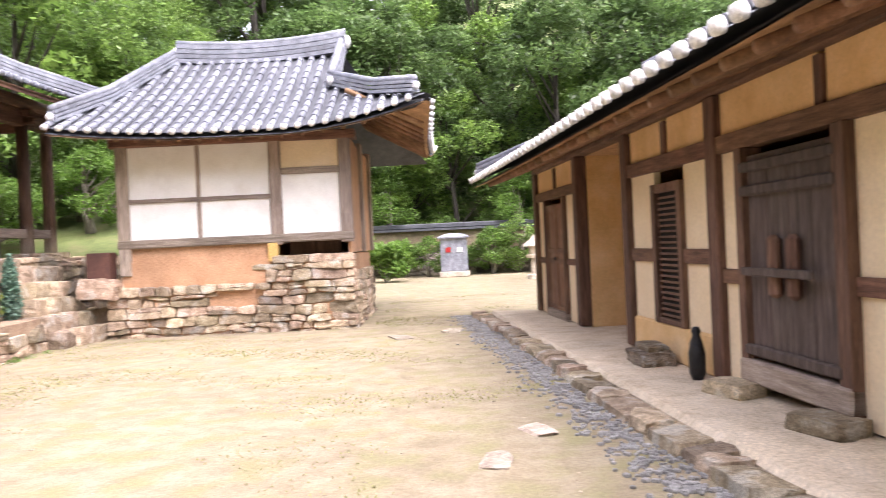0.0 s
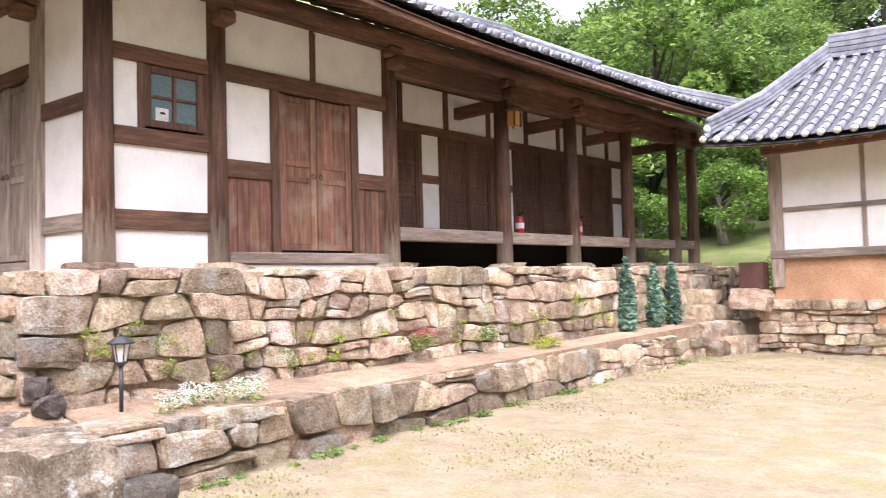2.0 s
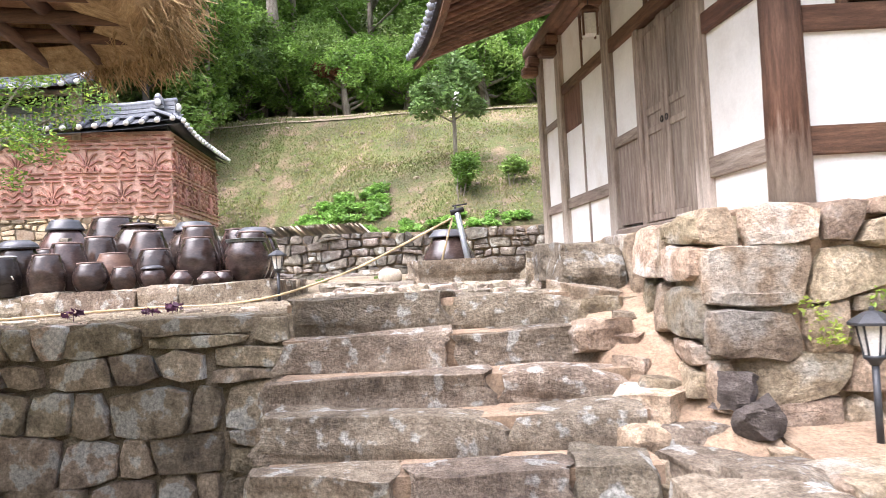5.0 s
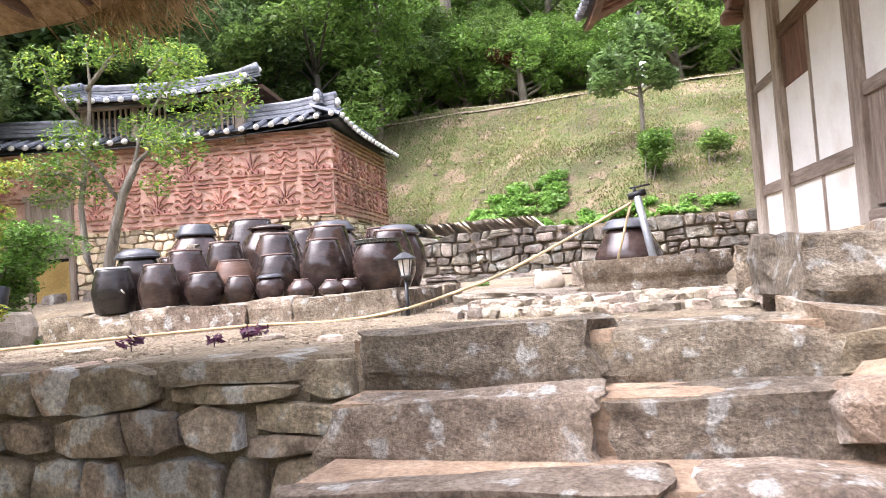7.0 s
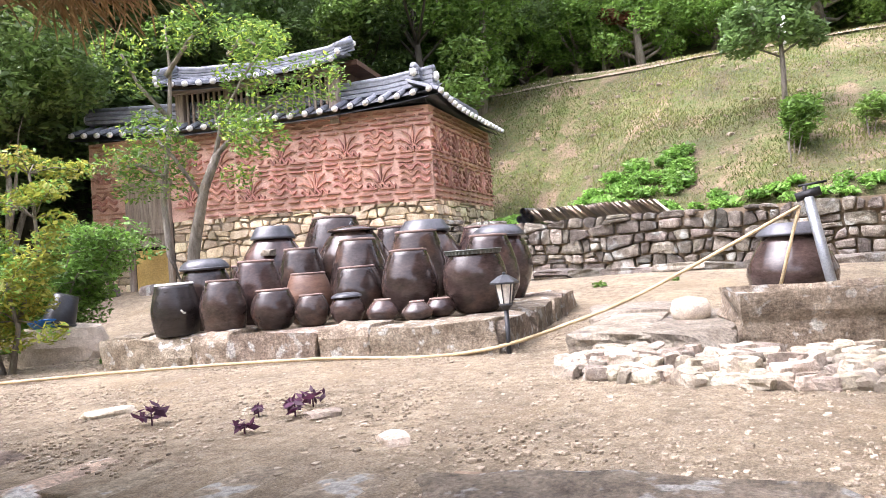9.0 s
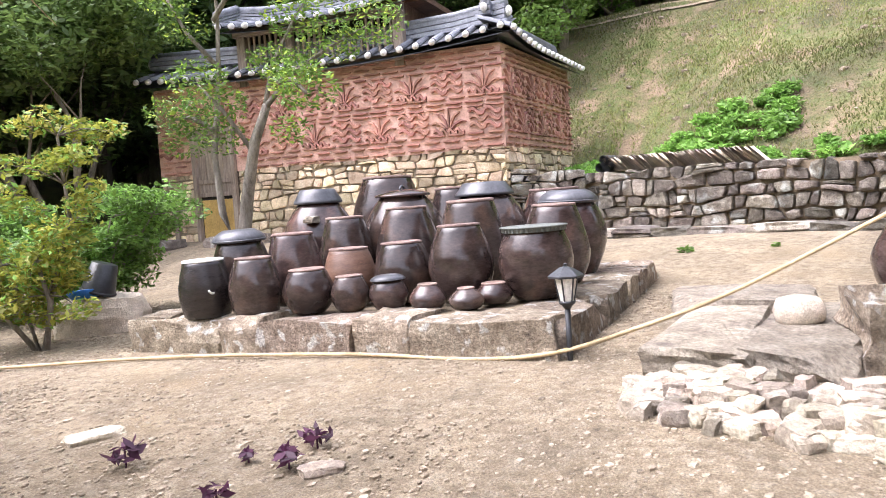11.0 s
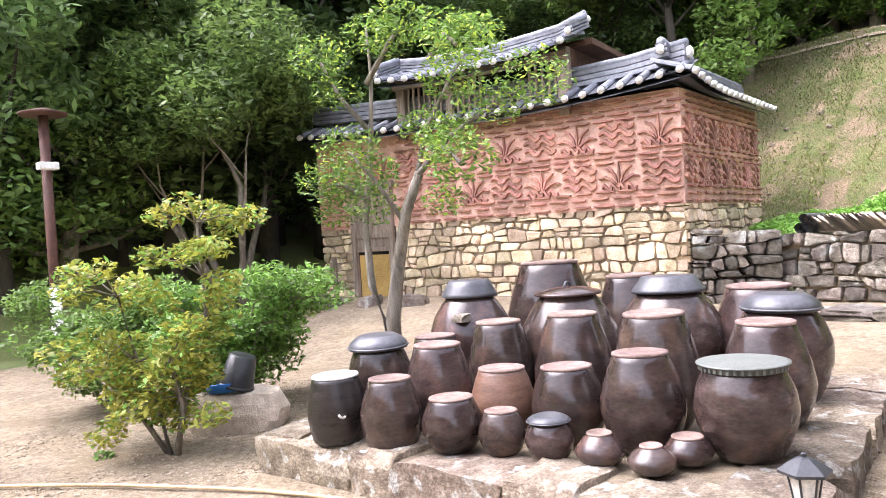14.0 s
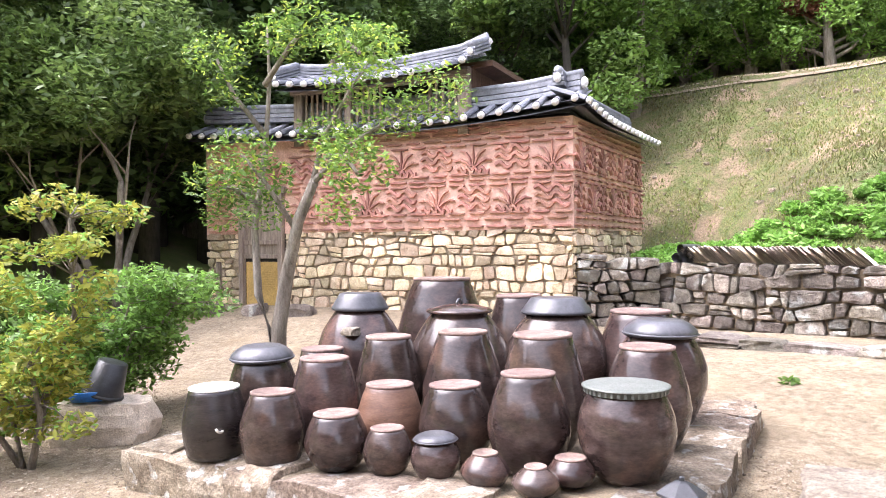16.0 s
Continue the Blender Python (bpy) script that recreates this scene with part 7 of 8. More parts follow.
piece("pebble", S_FLAG[1], pose(-12.3, -4.05, jar_top(-4.05) + 0.66) @ Matrix.Diagonal((0.11, 0.11, 0.06, 1)), None)["label"] = "pale pebble lying on a jar"
# ---- thatched shelter beside the steps ----
shelter = thing("thatched_shelter", -5.8, -3.4, 0, "low clay shelter with a shaggy rice-straw thatch", "shelter")
X0, X1, Y0, Y1, EZ = -8.05, -3.5, -6.0, -0.95, 2.8


def eave_loop(inset, z, n=7):
    """The roof outline with rounded corners."""
    r = max(0.15, 0.7 - inset)
    pts = []
    for cx, cy, a0 in ((X1 - inset - r, Y1 - inset - r, 0), (X0 + inset + r, Y1 - inset - r, 90), (X0 + inset + r, Y0 + inset + r, 180), (X1 - inset - r, Y0 + inset + r, 270)):
        for i in range(n):
            a = radians(a0 + 90 * i / (n - 1))
            pts.append(Vector((cx + r * math.cos(a), cy + r * math.sin(a), z)))
    return pts


bm = bmesh.new()
loops = [[bm.verts.new(p + 0.04 * noise.noise_vector(p * 3)) for p in eave_loop(i, z)] for i, z in ((0.3, EZ - 0.02), (0.05, EZ - 0.1), (-0.05, EZ + 0.08), (0.02, EZ + 0.3), (0.3, EZ + 0.5), (1.2, EZ + 1.0), (2.1, EZ + 1.4))]
for a, b in zip(loops, loops[1:]):
    for j in range(len(a)):
        bm.faces.new((a[j], a[(j + 1) % len(a)], b[(j + 1) % len(b)], b[j]))
bm.faces.new(loops[-1])
thatch = part("thatch", bm, m_thatch, shelter, "thick golden-brown straw thatch", smooth=True)
# loose straw along the eave
rt_ = np.random.default_rng(4)
edge = eave_loop(0.0, EZ, 40)
sv, sf = [], []
for i in range(15000):
    p = edge[rt_.integers(len(edge))].lerp(edge[rt_.integers(len(edge))], 0.0)
    c = Vector((X0 / 2 + X1 / 2, Y0 / 2 + Y1 / 2, 0))
    o = Vector((p.x - c.x, p.y - c.y, 0)).normalized()
    q = p + Vector((rt_.normal() * 0.09, rt_.normal() * 0.09, rt_.uniform(-0.1, 0.42))) + o * 0.05
    d = (o * rt_.uniform(0.1, 0.8) + Vector((rt_.normal() * 0.4, rt_.normal() * 0.4, -rt_.uniform(0.2, 1.2)))).normalized() * rt_.uniform(0.07, 0.19)
    s = d.cross(Vector((rt_.normal(), rt_.normal(), rt_.normal()))).normalized() * 0.005
    k = len(sv)
    sv += [q - s, q + s, q + d + s * 0.4, q + d - s * 0.4]
    sf.append((k, k + 1, k + 2, k + 3))
me = bpy.data.meshes.new("straw")
me.from_pydata([tuple(v) for v in sv], [], sf)
me.materials.append(m_thatch)
tagged(adopt(new("straw", me), shelter), "loose straw ends", kind="stuff")
bm = bmesh.new()
bm.faces.new([bm.verts.new((x, y, EZ + 0.12)) for x, y in ((X0 + 0.3, Y0 + 0.3), (X1 - 0.3, Y0 + 0.3), (X1 - 0.3, Y1 - 0.3), (X0 + 0.3, Y1 - 0.3))])
part("clay_ceiling", bm, m_clay_red, shelter, "brown clay daub between the rafters")
for i in range(15):
    y = Y0 + 0.3 + (Y1 - Y0 - 0.5) * i / 14
    bm = bmesh.new()
    tube(bm, [(X0 + 0.12, y, EZ - 0.06), (X0 + 1.3, y + 0.04, EZ + 0.08), (-5.8, y, EZ + 0.1)], [0.035, 0.045, 0.05], 7)
    part("rafter", bm, m_wood_h, shelter, smooth=True)
for i in range(12):
    x = X0 + 0.4 + 3.7 * i / 11
    bm = bmesh.new()
    tube(bm, [(x, Y1 - 0.12, EZ - 0.05), (x + 0.03, Y1 - 1.3, EZ + 0.06)], [0.035, 0.045], 7)
    part("rafter", bm, m_wood_h, shelter, smooth=True)
for x in (-6.6, -4.3):
    for y in (-5.3, -2.9):
        bm = bmesh.new()
        tube(bm, [(x, y, -0.1), (x + 0.02, y, 1.4), (x, y, EZ + 0.12)], [0.09, 0.08, 0.075], 9)
        part("post", bm, m_wood, shelter, "rough round timber post", smooth=True)


# ---- garden lamps ----
def garden_lamp(x, y, z, h=0.56):
    ob = thing("garden_lamp", x, y, z, "black solar garden lamp with frosted panes on a spike", "lamp", "garden lamps")
    bm = bmesh.new()
    tube(bm, [(x, y, z - 0.05), (x, y, z + h * 0.6)], 0.016, 10)
    part("pole", bm, m_lamp_black, ob, smooth=True)
    bm = bmesh.new()
    lathe(bm, [(0.018, 0), (0.03, 0.02), (0.045, 0.03), (0.048, 0.045)], 12, pose(x, y, z + h * 0.6))
    part("collar", bm, m_lamp_black, ob, smooth=True)
    bm = bmesh.new()
    lathe(bm, [(0.038, 0), (0.062, 0.13)], 6, pose(x, y, z + h * 0.6 + 0.045))
    part("pane", bm, m_lamp_glass, ob, "frosted pane")
    for i in range(6):
        a = math.pi / 3 * i
        bm = bmesh.new()
        tube(bm, [(x + 0.04 * math.cos(a), y + 0.04 * math.sin(a), z + h * 0.6 + 0.045), (x + 0.064 * math.cos(a), y + 0.064 * math.sin(a), z + h * 0.6 + 0.175)], 0.005, 5)
        part("bar", bm, m_lamp_black, ob)
    bm = bmesh.new()
    lathe(bm, [(0.098, 0), (0.1, 0.012), (0.075, 0.03), (0.035, 0.055), (0.012, 0.062), (0.012, 0.075), (0.004, 0.08)], 6, pose(x, y, z + h * 0.6 + 0.175))
    part("cap", bm, m_lamp_black, ob, "black six-sided cap")
    return ob


garden_lamp(-11.08, -1.2, 1.1)
garden_lamp(-6.72, 2.42, 0.5)

# ---- rope from the pump across the court ----
bm = bmesh.new()
ropes = [(-9.2, -6.7), (-9.75, -5.95), (-10.2, -5.2), (-10.68, -4.0), (-10.9, -2.6)]
pts = [Vector((x, y, ground_height(x, y) + 0.025)) for x, y in ropes] + [Vector((-10.98, -1.85, 1.14)), Vector((-11.03, -1.3, 1.19)), Vector((-11.3, -0.85, 1.31)), Vector((-11.6, -0.35, 1.5)), Vector((-12.17, 0.62, 2.0))]
fine = []
for i in range(len(pts) - 1):
    p0, p1, p2, p3 = pts[max(i - 1, 0)], pts[i], pts[i + 1], pts[min(i + 2, len(pts) - 1)]
    for k in range(6):
        t = k / 6
        fine.append(0.5 * (2 * p1 + (p2 - p0) * t + (2 * p0 - 5 * p1 + 4 * p2 - p3) * t * t + (3 * p1 - p0 - 3 * p2 + p3) * t ** 3))
fine.append(pts[-1])
tube(bm, fine, 0.0125, 8)
tube(bm, [(-12.17, 0.62, 2.0), (-12.14, 0.56, 1.8), (-12.05, 0.46, 1.45)], 0.012, 8)
tagged(part("rope", bm, m_rope, None, smooth=True), "thick pale straw rope strung low across the court", "rope")

# ---- water pump, trough, jar ----
pump = thing("water_pump", -12.2, 0.78, 1.2, "leaning grey-blue standpipe with a brass tap", "pump")
bm = bmesh.new()
tube(bm, [(-12.2, 0.84, 1.15), (-12.2, 0.68, 2.06)], 0.035, 10)
part("pipe", bm, m_steel, pump, smooth=True)
bm = bmesh.new()
tube(bm, [(-12.2, 0.6, 2.06), (-12.2, 0.76, 2.1)], 0.032, 8)
tube(bm, [(-12.2, 0.66, 2.06), (-12.2, 0.66, 2.14)], 0.014, 8)
tube(bm, [(-12.2, 0.62, 2.14), (-12.2, 0.8, 2.16)], 0.01, 6)
part("tap", bm, m_iron, pump, "dull metal tap", smooth=True)
trough = thing("stone_trough", -11.45, 0.65, 1.1, "long hollowed stone trough, stained brown", "trough")
bm = bmesh.new()
bmesh.ops.create_cube(bm, size=1)
bmesh.ops.subdivide_edges(bm, edges=bm.edges[:], cuts=5, use_grid_fill=True)
for v in bm.verts:
    inner = v.co.z > 0.49 and abs(v.co.x) < 0.36 and abs(v.co.y) < 0.4
    c = v.co.copy()
    v.co.z = -0.1 if inner else c.z
    if c.z < 0:
        v.co.x *= 0.88
        v.co.y *= 0.95
    v.co += 0.05 * noise.noise_vector(c * 2.2) + 0.02 * noise.noise_vector(c * 7)
bmesh.ops.transform(bm, matrix=pose(-11.5, 0.72, 1.31, 0, 0, 14) @ Matrix.Diagonal((0.62, 1.15, 0.36, 1)), verts=bm.verts)
part("basin", bm, m_step, trough)
bm = bmesh.new()
block(bm, (-0.2, -0.42, -0.06), (0.2, 0.42, -0.02), pose(-11.5, 0.72, 1.36, 0, 0, 14))
part("silt", bm, m_gravel_soil, trough, "dry silt in the hollow")
jar(-12.75, 0.55, 0.33, 0.62, 0.2, m_jar, "brim", seed=60, label="large round brown onggi jar behind the trough", belly=0.55, z=1.2)

# ---- flagstones, slabs and loose boulders ----
rf = random.Random(77)


def loose(name, meshes, x, y, z, sx, sy, sz, label, category, rz=None, tilt=4):
    return tagged(piece(name, rf.choice(meshes), pose(x, y, z, rf.uniform(-tilt, tilt), rf.uniform(-tilt, tilt), rf.uniform(0, 360) if rz is None else rz) @ Matrix.Diagonal((sx, sy, sz, 1)), None), label, category)


m_slab = material("pale_slab_stone", [(0.24, 0.198, 0.15), (0.4, 0.343, 0.268), (0.54, 0.482, 0.395)], 5, 0.92, 1.0, 34, grain=0.45, rnd=0.3, spots=((0.2, 0.165, 0.14), 3.0, 0.56, 0.68), bdist=0.05)
S_SLAB = stone_set("slab", m_slab, 5, squareness=0.92, rough=0.07, cuts=5)
loose("stone_slab", S_SLAB, -11.5, -0.52, 1.17, 1.35, 0.5, 0.26, "broad pale weathered stone slab", "stone slab", 3, 1)
loose("stone_slab", S_SLAB, -11.6, -0.02, 1.16, 1.4, 0.52, 0.27, "broad pale weathered stone slab", "stone slab", -4, 1)
loose("stone_slab", S_SLAB, -12.7, -0.55, 1.2, 0.7, 0.9, 0.2, "low grey stone slab", "stone slab", 12, 1)
S_ROUND = [stone_mesh("boulder", m_granite, 500 + i, rough=0.05, cuts=3, squareness=0.3, smooth=True) for i in range(3)]
loose("boulder", S_ROUND, -11.68, -0.1, 1.345, 0.19, 0.23, 0.16, "smooth round river boulder on the slab", "boulder", 20, 2)
flags = thing("flagstone_pile", -10.7, 0.2, 1.1, "spread pile of pale flat fieldstones", "stones")
for lay, count in ((0, 170), (1, 110)):
    n = 0
    while n < count:
        y = rf.uniform(-0.72, 1.6)
        front = -10.16 + 0.16 * (y + 0.6) - 0.12 * lay
        x = rf.uniform(front - 0.62 + 0.12 * lay - 0.25 * smoothstep(0.2, 1.0, y), front)
        if y < -0.7 + 0.12 * lay + 0.1 * (x + 10.95):
            continue
        k = rf.uniform(0.08, 0.2)
        m = pose(x, y, ground_height(x, y) + 0.02 + 0.042 * lay, rf.uniform(-8, 8), rf.uniform(-8, 8), rf.uniform(0, 360)) @ Matrix.Diagonal((k, k * rf.uniform(0.5, 0.85), rf.uniform(0.06, 0.1), 1))
        piece("stone", rf.choice(S_FLAG), m, flags)
        n += 1
for x, y, z, a, b, c in ((-8.75, 1.5, 1.34, 0.8, 0.45, 0.3), (-9.6, 1.52, 1.33, 0.9, 0.42, 0.32), (-10.5, 1.52, 1.32, 0.85, 0.42, 0.32)):
    loose("boulder", S_STEP, x, y, z, a, b, c, "large rough block at the foot of the terrace", "boulder", rf.uniform(-8, 8))
m_lava = material("porous_dark_rock", [(0.075, 0.06, 0.054), (0.17, 0.138, 0.12)], 9, 0.95, 1.0, 40, bdist=0.05)
S_LAVA = [stone_mesh("rock", m_lava, 640 + i, rough=0.34, cuts=6, squareness=0.75) for i in range(2)]
loose("rock", S_LAVA, -6.99, 1.9, 0.7, 0.14, 0.17, 0.15, "dark porous volcanic rock on a ledge", "rock")
loose("rock", S_LAVA, -6.9, 1.98, 0.6, 0.17, 0.2, 0.15, "dark porous volcanic rock on a ledge", "rock")
for x, y, z, a, b, c in ((-7.12, 1.66, 0.46, 0.42, 0.34, 0.22), (-6.78, 1.68, 0.36, 0.5, 0.36, 0.24), (-6.42, 1.84, 0.38, 0.46, 0.4, 0.26), (-7.5, 1.62, 0.62, 0.4, 0.3, 0.2)):
    loose("boulder", S_STEP, x, y, z, a, b, c, "rough block on the earth bank beside the steps", "boulder", rf.uniform(-15, 15))
loose("boulder", S_STEP, -6.1, 1.75, 0.24, 0.7, 0.55, 0.5, "large pale block at the end of the low wall", "boulder", 10)
loose("boulder", S_WARM, -6.95, 13.2, 0.14, 0.75, 0.5, 0.34, "low rounded boulder by the annex base", "boulder", 10)
for x, y, k in ((0.68, 5.75, 0.32), (0.3, 5.0, 0.34), (-0.75, 12.0, 0.5), (0.1, 12.6, 0.5), (-9.27, -2.82, 0.24), (-9.27, -1.46, 0.16), (-8.9, -0.9, 0.16)):
    loose("flat_stone", S_FLAG, x, y, ground_height(x, y) + 0.005, k, k * 0.6, 0.05, "flat pale stone set in the ground", "stone", None, 2)
# rough steps up between terrace and annex
for i in range(5):
    for j in range(3):
        loose("step_stone", S_WARM, -6.75 - 0.24 * i + 0.1 * j, 12.75 + 0.42 * j + rf.uniform(-0.05, 0.05), 0.12 + 0.28 * i, 0.5, 0.5, 0.36, "rough mossy step stone beside the annex", "step", rf.uniform(-8, 8))
bm = bmesh.new()
block(bm, (-6.55, 13.55, 1.12), (-6.12, 13.85, 1.62), None, 0.01)
tagged(part("rusty_box", bm, m_rust, None), "rust-brown metal box on the stone base", "box")
loose("boulder", S_WARM, -6.35, 13.65, 0.95, 0.7, 0.5, 0.38, "rough stone under the rusty box", "boulder", 0)

# ---- granite block with bucket ----
loose("granite_block", [stone_mesh("granite_block", m_granite, 523, rough=0.1, cuts=4, squareness=0.5)], -11.52, -6.05, 1.18, 0.5, 0.76, 0.44, "rough pale granite block", "stone block", 40, 1)
bucket = thing("bucket", -11.45, -5.97, 1.39, "black plastic bucket lying tilted over a blue scoop", "bucket", rz=0)
bm = bmesh.new()
BM = Matrix.Translation((-11.45, -5.97, 1.43)) @ Vector((-0.2, 0.23, 0.95)).to_track_quat('Z', 'Y').to_matrix().to_4x4()
lathe(bm, [(0.15, 0.0), (0.155, 0.015), (0.15, 0.03), (0.115, 0.28), (0.105, 0.285)], 24, BM)
part("body", bm, m_bucket, bucket, smooth=True)
bm = bmesh.new()
lathe(bm, [(0.152, 0.0), (0.165, 0.008), (0.165, 0.02), (0.152, 0.028)], 24, BM)
part("rim", bm, m_bucket, bucket, smooth=True)
bm = bmesh.new()
lathe(bm, [(0.12, 0.0), (0.17, 0.07), (0.165, 0.075), (0.1, 0.02)], 20, pose(-11.36, -6.02, 1.385, 8, -6, 0))
tagged(part("scoop", bm, m_blue, None, smooth=True), "blue plastic scoop under the bucket", "scoop")

# ---- purple-leaved seedlings ----
for x, y, k in ((-9.05, -2.28, 0.95), (-8.92, -1.62, 0.6), (-9.25, -1.81, 0.5), (-9.25, -1.6, 0.8), (-9.48, -1.66, 0.8)):
    z = ground_height(x, y)
    ob = thing("seedling", x, y, z, "purple-leaved seedling in the gravel", "plant", "purple seedlings")
    bm = bmesh.new()
    tube(bm, [(x, y, z - 0.02), (x, y, z + 0.08 * k)], 0.004, 5)
    part("stem", bm, m_leaf_purple, ob)
    adopt(new("leaves", leaf_cloud("leaves", m_leaf_purple, [(x, y, z + 0.07 * k, 0.08 * k)], 26, 0.04 * k, 1.0, int(99 + 7 * k - 10 * y), 0.5)), ob)

# ---- plants of the terrace bed ----
for i, (x, y, h) in enumerate(((-7.25, 10.75, 1.12), (-7.3, 11.75, 1.0), (-7.32, 12.45, 1.05))):
    ob = thing("cypress", x, y, 0.5, "slim blue-green columnar cypress", "cypress", "young cypresses")
    bm = bmesh.new()
    tube(bm, [(x, y, 0.4), (x, y, 0.5 + h * 0.8)], [0.025, 0.008], 6)
    part("trunk", bm, m_bark, ob)
    cs = [(x, y, 0.58 + h * f, 0.19 * (1.05 - f) ** 0.5 * min(1, 0.5 + 3 * f)) for f in [k / 9 for k in range(10)]]
    adopt(new("crown", leaf_cloud("crown", m_cypress, cs, 2200, 0.05, 1.0, 300 + i, 1.2)), ob)


def flower_patch(name, petals, x, y, z, w, d, h, n, seed, label, leaf=m_leaf_mid):
    ob = thing(name, x, y, z, label, "flowers")
    rng = random.Random(seed)
    cs = [(x + rng.uniform(-d, d), y + rng.uniform(-w, w), z + rng.uniform(0.2, 0.7) * h, 0.1) for i in range(16)]
    adopt(new("leaves", leaf_cloud("leaves", leaf, cs, 420, 0.02, 1.1, seed, 0.8)), ob)
    cs = [(a, b, c + 0.05, 0.09) for a, b, c, r in cs]
    adopt(new("petals", leaf_cloud("petals", petals, cs, int(n * 1.4), 0.009, 1.1, seed + 1, 0.6)), ob)


flower_patch("white_flowers", m_flower_white, -6.5, 3.05, 0.49, 0.42, 0.11, 0.16, 1300, 1, "low mound of tiny white flowers", m_leaf_mid)
flower_patch("red_flowers", m_flower_red, -7.0, 5.85, 0.72, 0.12, 0.04, 0.14, 420, 2, "small crimson flowers against the wall")
flower_patch("yellow_flowers", m_flower_yellow, -6.85, 7.95, 0.52, 0.25, 0.08, 0.1, 260, 3, "low yellow-green bedding flowers", m_leaf_yellow)
flower_patch("white_flowers", m_flower_white, -7.0, 7.0, 0.7, 0.06, 0.04, 0.16, 60, 4, "single white bloom against the wall")
moss = []
for i in range(60):
    u = rf.uniform(0.4, 11)
    p = w_up.at(u, 0.06, rf.uniform(0.65, 1.15))
    moss.append((*p, rf.uniform(0.04, 0.11)))
ground_plants("wall_weeds", m_leaf_yellow, moss, 3200, 0.016, 61, "yellow-green stonecrop in the wall joints", "weeds", 0.8)
edge_weeds = []
for i in range(40):
    p = w_lo.at(rf.uniform(0, 11.5), rf.uniform(0.04, 0.2), 0.02)
    edge_weeds.append((p.x, p.y, 0.02, rf.uniform(0.04, 0.1)))
ground_plants("edge_weeds", m_leaf, edge_weeds, 1500, 0.02, 62, "tufts of weeds at the foot of the low wall", "weeds", 0.5)
court_weeds = [(x, y, ground_height(x, y) + 0.02, rf.uniform(0.05, 0.1)) for x, y in ((-15.6, -1.6), (-15.8, -0.7), (-11.3, -5.2), (-12.4, -7.0), (-10.4, -6.2), (-16.2, -5.8), (-13.2, -8.6), (-12.0, -7.6))]
ground_plants("court_weeds", m_leaf, court_weeds, 420, 0.035, 63, "tufts of weeds in the upper court", "weeds", 0.5)

# ---- lanterns, extinguishers ----
def hanging_lantern(x, y, z, glow, label):
    ob = thing("hanging_lantern", x, y, z, label, "lantern")
    bm = bmesh.new()
    block(bm, (x - 0.075, y - 0.075, z - 0.13), (x + 0.075, y + 0.075, z + 0.11))
    part("panes", bm, glow, ob)
    for a, b in ((-1, -1), (-1, 1), (1, -1), (1, 1)):
        bm = bmesh.new()
        block(bm, (x + 0.08 * a - 0.012, y + 0.08 * b - 0.012, z - 0.15), (x + 0.08 * a + 0.012, y + 0.08 * b + 0.012, z + 0.13))
        part("frame_post", bm, m_wood, ob)
    bm = bmesh.new()
    lathe(bm, [(0.15, 0), (0.155, 0.015), (0.05, 0.09), (0.015, 0.1)], 4, pose(x, y, z + 0.12, 0, 0, 45))
    part("hood", bm, m_wood, ob)
    bm = bmesh.new()
    tube(bm, [(x, y, z + 0.2), (x, y, 4.62)], 0.006, 5)
    part("chain", bm, m_iron, ob)


hanging_lantern(-8.68, 9.78, 4.12, m_lantern_glow, "amber wooden lantern hanging under the eave")
lp_ = E_.at(3.1, 0.35, 4.14)
hanging_lantern(lp_.x, lp_.y, lp_.z, m_lamp_glass, "dark framed glass lantern hanging under the eave")
for x, y in ((-9.1, 10.4), (-9.1, 12.25)):
    ob = thing("fire_extinguisher", x, y, 2.22, "red fire extinguisher standing on the floor boards", "extinguisher", "extinguishers")
    bm = bmesh.new()
    lathe(bm, [(0.07, 0), (0.075, 0.01), (0.075, 0.26), (0.05, 0.31), (0.025, 0.32)], 16, pose(x, y, 2.215))
    part("cylinder", bm, m_red, ob, smooth=True)
    bm = bmesh.new()
    lathe(bm, [(0.026, 0.32), (0.03, 0.34), (0.025, 0.38)], 10, pose(x, y, 2.215))
    tube(bm, [(x, y, 2.58), (x + 0.1, y, 2.6)], 0.012, 6)
    part("valve", bm, m_iron, ob, "black valve and lever")
    bm = bmesh.new()
    lathe(bm, [(0.0765, 0.1), (0.0765, 0.2)], 16, pose(x, y, 2.215))
    part("paper_label", bm, m_white_paint, ob)

# ---- things by the ochre storehouse ----
ob = thing("iron_jug", 2.36, 7.0, 0.1, "tall black iron jug beside the post", "jug")
bm = bmesh.new()
lathe(bm, [(0.05, 0), (0.075, 0.06), (0.08, 0.25), (0.055, 0.36), (0.035, 0.42), (0.045, 0.46), (0.03, 0.5)], 16, pose(2.36, 7.0, 0.1))
part("body", bm, m_iron, ob, smooth=True)
bm = bmesh.new()
tube(bm, [(2.36, 7.08, 0.5), (2.36, 7.18, 0.42), (2.36, 7.17, 0.25), (2.36, 7.09, 0.2)], 0.012, 6)
part("handle", bm, m_iron, ob, smooth=True)
loose("step_block", S_STEP, 2.2, 8.0, 0.17, 0.4, 0.5, 0.16, "low stone doorstep block", "step", 5, 1)
loose("step_block", S_WARM, 2.22, 8.0, 0.28, 0.25, 0.35, 0.08, "flat tan stone on the doorstep", "stone", 5, 1)

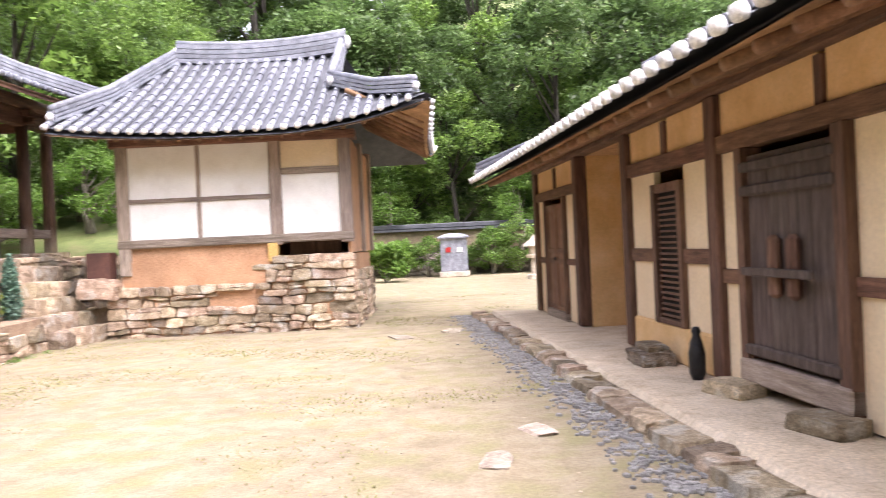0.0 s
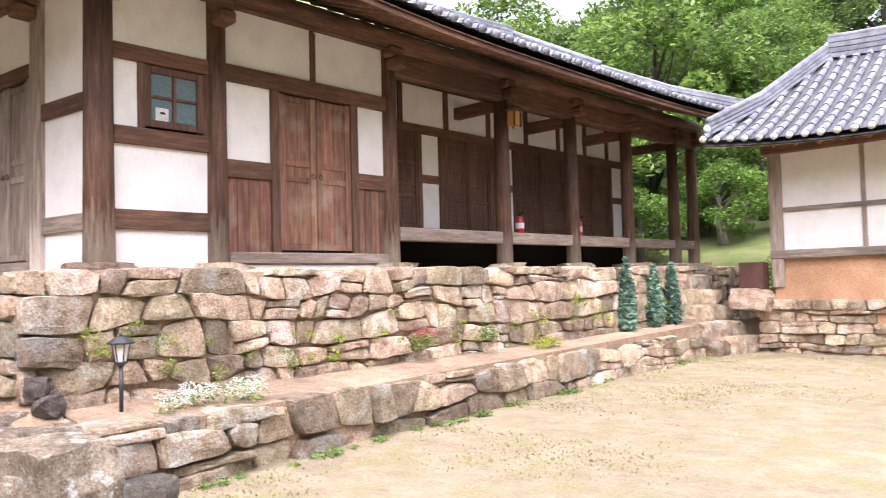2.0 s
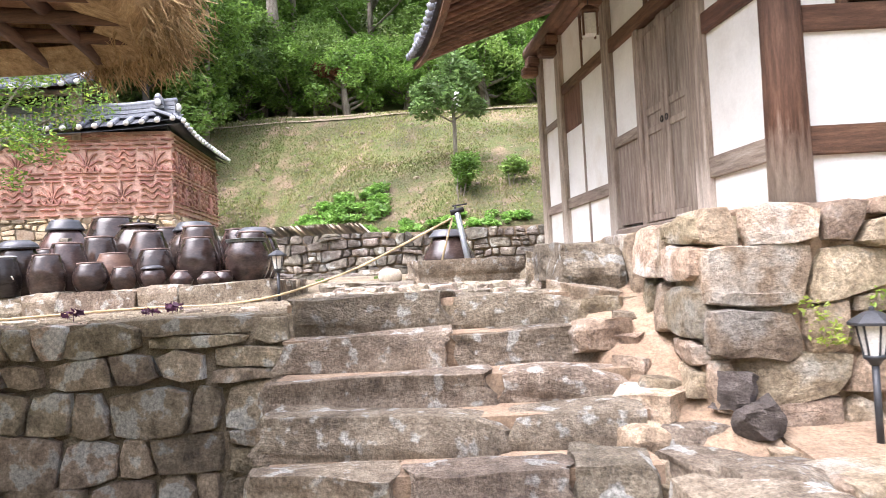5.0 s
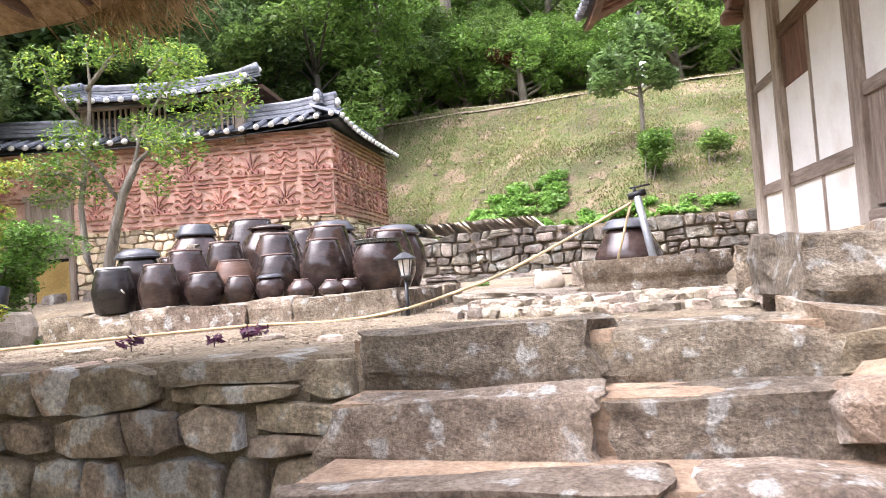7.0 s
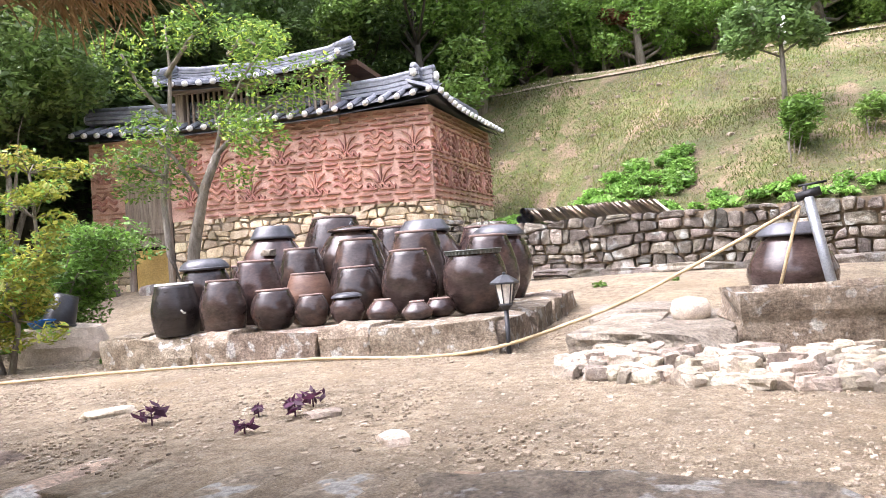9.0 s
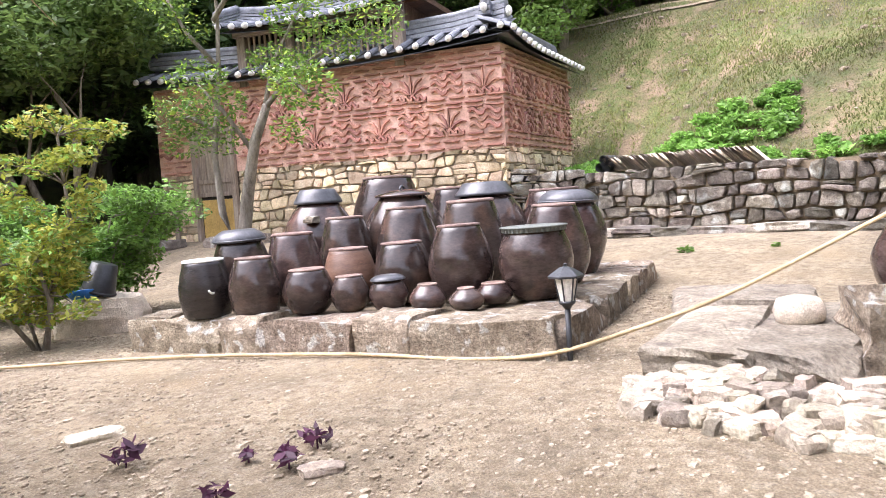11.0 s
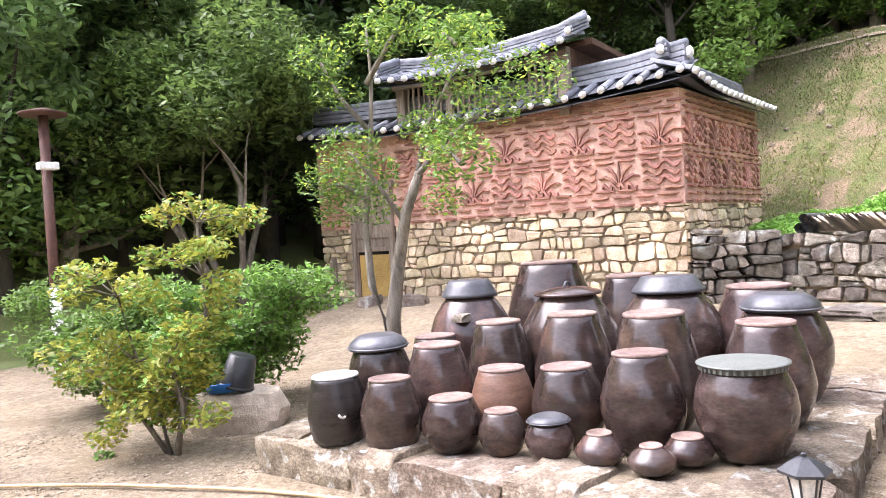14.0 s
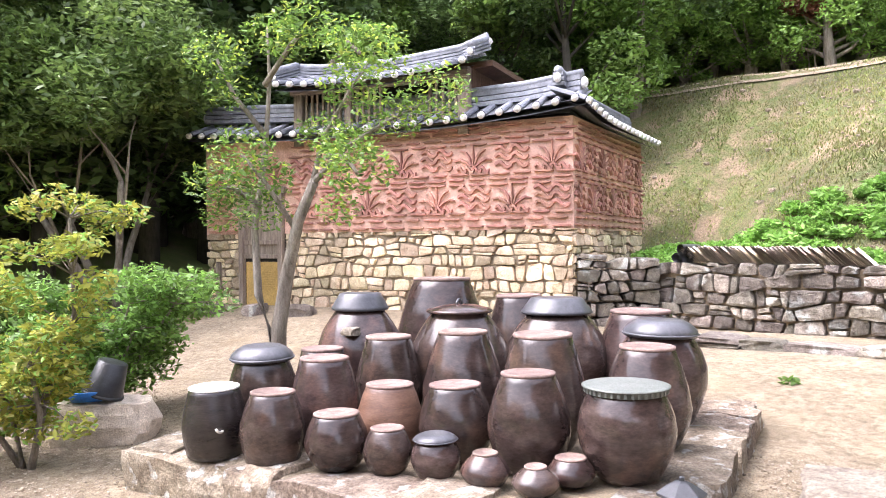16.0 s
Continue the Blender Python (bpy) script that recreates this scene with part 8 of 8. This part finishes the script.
# ---- far yard ----
kiosk = thing("stone_kiosk", 0.47, 32.9, 0, "grey stone notice kiosk with a dark curved roof", "kiosk")
bm = bmesh.new()
block(bm, (-0.2, 32.6, 0), (1.15, 33.2, 0.25), None, 0.03)
part("plinth", bm, m_granite, kiosk)
bm = bmesh.new()
vs = block(bm, (-0.12, 32.65, 0.25), (1.07, 33.15, 1.72), None, 0.02)
part("body", bm, m_tile, kiosk, "grey stone body")
bm = bmesh.new()
lathe(bm, [(0.98, 0), (0.99, 0.06), (0.7, 0.16), (0.3, 0.22)], 4, pose(0.47, 32.9, 1.72, 0, 0, 45) @ Matrix.Diagonal((1, 1, 1, 1)))
for v in bm.verts:
    v.co.y = 32.9 + (v.co.y - 32.9) * 0.55
part("roof", bm, m_tile, kiosk)
for x, mat, nm in ((0.12, m_red, "red_sign"), (0.62, m_white_paint, "white_sign")):
    bm = bmesh.new()
    block(bm, (x, 32.6, 1.1), (x + 0.22, 32.645, 1.32))
    part(nm, bm, mat, kiosk)
lantern = thing("stone_lantern", 3.45, 28.0, 0, "pale carved stone lantern in the far yard", "stone lantern")
for nm, prof, seg in (("base", [(0.3, 0), (0.3, 0.15), (0.22, 0.2)], 6), ("shaft", [(0.14, 0.2), (0.13, 0.8)], 8), ("platform", [(0.28, 0.8), (0.32, 0.9), (0.26, 0.95)], 6), ("fire_box", [(0.2, 0.95), (0.2, 1.25)], 6), ("cap", [(0.42, 1.25), (0.4, 1.32), (0.15, 1.52), (0.06, 1.62), (0.02, 1.68)], 6)):
    bm = bmesh.new()
    lathe(bm, prof, seg, pose(3.45, 28.0, 0))
    part(nm, bm, m_granite, lantern)
rh = random.Random(3)
ob = thing("hydrangea", -2.4, 30.5, 0, "round leafy green shrub by the far path", "shrub")
bm = bmesh.new()
for i in range(6):
    tube(bm, [(-2.4, 30.5, -0.05), (-2.4 + rh.uniform(-0.6, 0.6), 30.5 + rh.uniform(-0.5, 0.5), 1.0)], [0.02, 0.008], 5)
part("trunk", bm, m_bark, ob)
adopt(new("leaves", leaf_cloud("leaves", m_leaf, [(-2.4 + rh.uniform(-0.8, 0.8), 30.5 + rh.uniform(-0.5, 0.5), rh.uniform(0.35, 1.5), 0.42) for i in range(18)], 2600, 0.12, 1.0, 8)), ob)

# ---- lamp post by the woods, white marker post on the crest ----
ob = thing("lamp_post", -11.75, -11.0, 1.0, "rust-brown lamp post with a flat hood and camera", "lamp post")
gz = ground_height(-11.75, -11.0)
bm = bmesh.new()
tube(bm, [(-11.75, -11.0, gz - 0.1), (-11.75, -11.0, 4.6)], 0.065, 12)
part("pole", bm, m_rust, ob, smooth=True)
bm = bmesh.new()
lathe(bm, [(0.3, 0), (0.31, 0.03), (0.12, 0.08), (0.05, 0.1)], 20, pose(-11.75, -11.0, 4.6))
part("hood", bm, m_rust, ob, smooth=True)
bm = bmesh.new()
tube(bm, [(-11.75, -11.0, gz - 0.05), (-11.75, -11.0, gz + 1.2)], 0.075, 12)
part("sleeve", bm, m_white_paint, ob, "white pipe sleeve", smooth=True)
bm = bmesh.new()
block(bm, (-11.85, -10.95, 3.85), (-11.6, -10.8, 3.95), None, 0.01)
part("camera_box", bm, m_white_paint, ob)
ob = thing("marker_post", -27.7, 0.9, 6.7, "white-footed dark marker post on the crest path", "post")
bm = bmesh.new()
tube(bm, [(-27.7, 0.9, 6.6), (-27.7, 0.9, 7.5)], 0.1, 10)
part("foot", bm, m_white_paint, ob, smooth=True)
bm = bmesh.new()
tube(bm, [(-27.7, 0.9, 7.5), (-27.7, 0.9, 9.0)], 0.07, 10)
part("pole", bm, m_iron, ob, smooth=True)
# bare earth path along the crest
bm = bmesh.new()
rows = []
for i in range(41):
    y = -12 + 0.6 * i
    rows.append([bm.verts.new((x, y, ground_height(x, y) + 0.05 + 0.03 * noise.noise((x, y, 4)))) for x in (-27.6 + 0.4 * noise.noise((0, y * 0.4, 1)), -28.2, -28.9, -29.6)])
for a, b in zip(rows, rows[1:]):
    for j in range(3):
        bm.faces.new((a[j], a[j + 1], b[j + 1], b[j]))
tagged(part("crest_path", bm, m_gravel_soil, None, smooth=True), "bare tan earth path along the hill crest", "path", kind="structure")
# low wall in the shade beyond the storehouse
dw = thing("stone_wall_6", -20, -13.5, 1.4, "low dark stone wall in the shade of the woods", "wall", kind="structure")
stone_face(dw, Wall(-22.5, -12.9, 1, -0.15), 0, 4.5, lambda u: 1.2, lambda u: 2.1, S_GREY, 91, sw=0.45, sh=0.25, depth=0.4, most=80)
# leaning board and dark stones at the foot of the storehouse
K.box("leaning_board", m_wood_grey, fb, 0.28, 0.38, 0.02, 0.08, 1.3, 2.35)
for u, k in ((3.1, 0.5), (2.2, 0.4), (1.2, 0.5)):
    p = K.at(u, 1.3, 0)
    loose("boulder", S_GREY, p.x, p.y, ground_height(p.x, p.y) + 0.06, k, k * 0.6, 0.22, "low dark stone in the upper court", "stone")
# stone mortar at the wall's foot
ob = thing("stone_mortar", -5.75, 2.2, 0, "small dark stone mortar by the low wall", "mortar")
bm = bmesh.new()
lathe(bm, [(0.12, 0), (0.17, 0.1), (0.17, 0.2), (0.14, 0.21), (0.1, 0.12), (0.02, 0.1)], 18, pose(-5.75, 2.2, 0))
part("bowl", bm, m_stone_grey, ob, smooth=True)
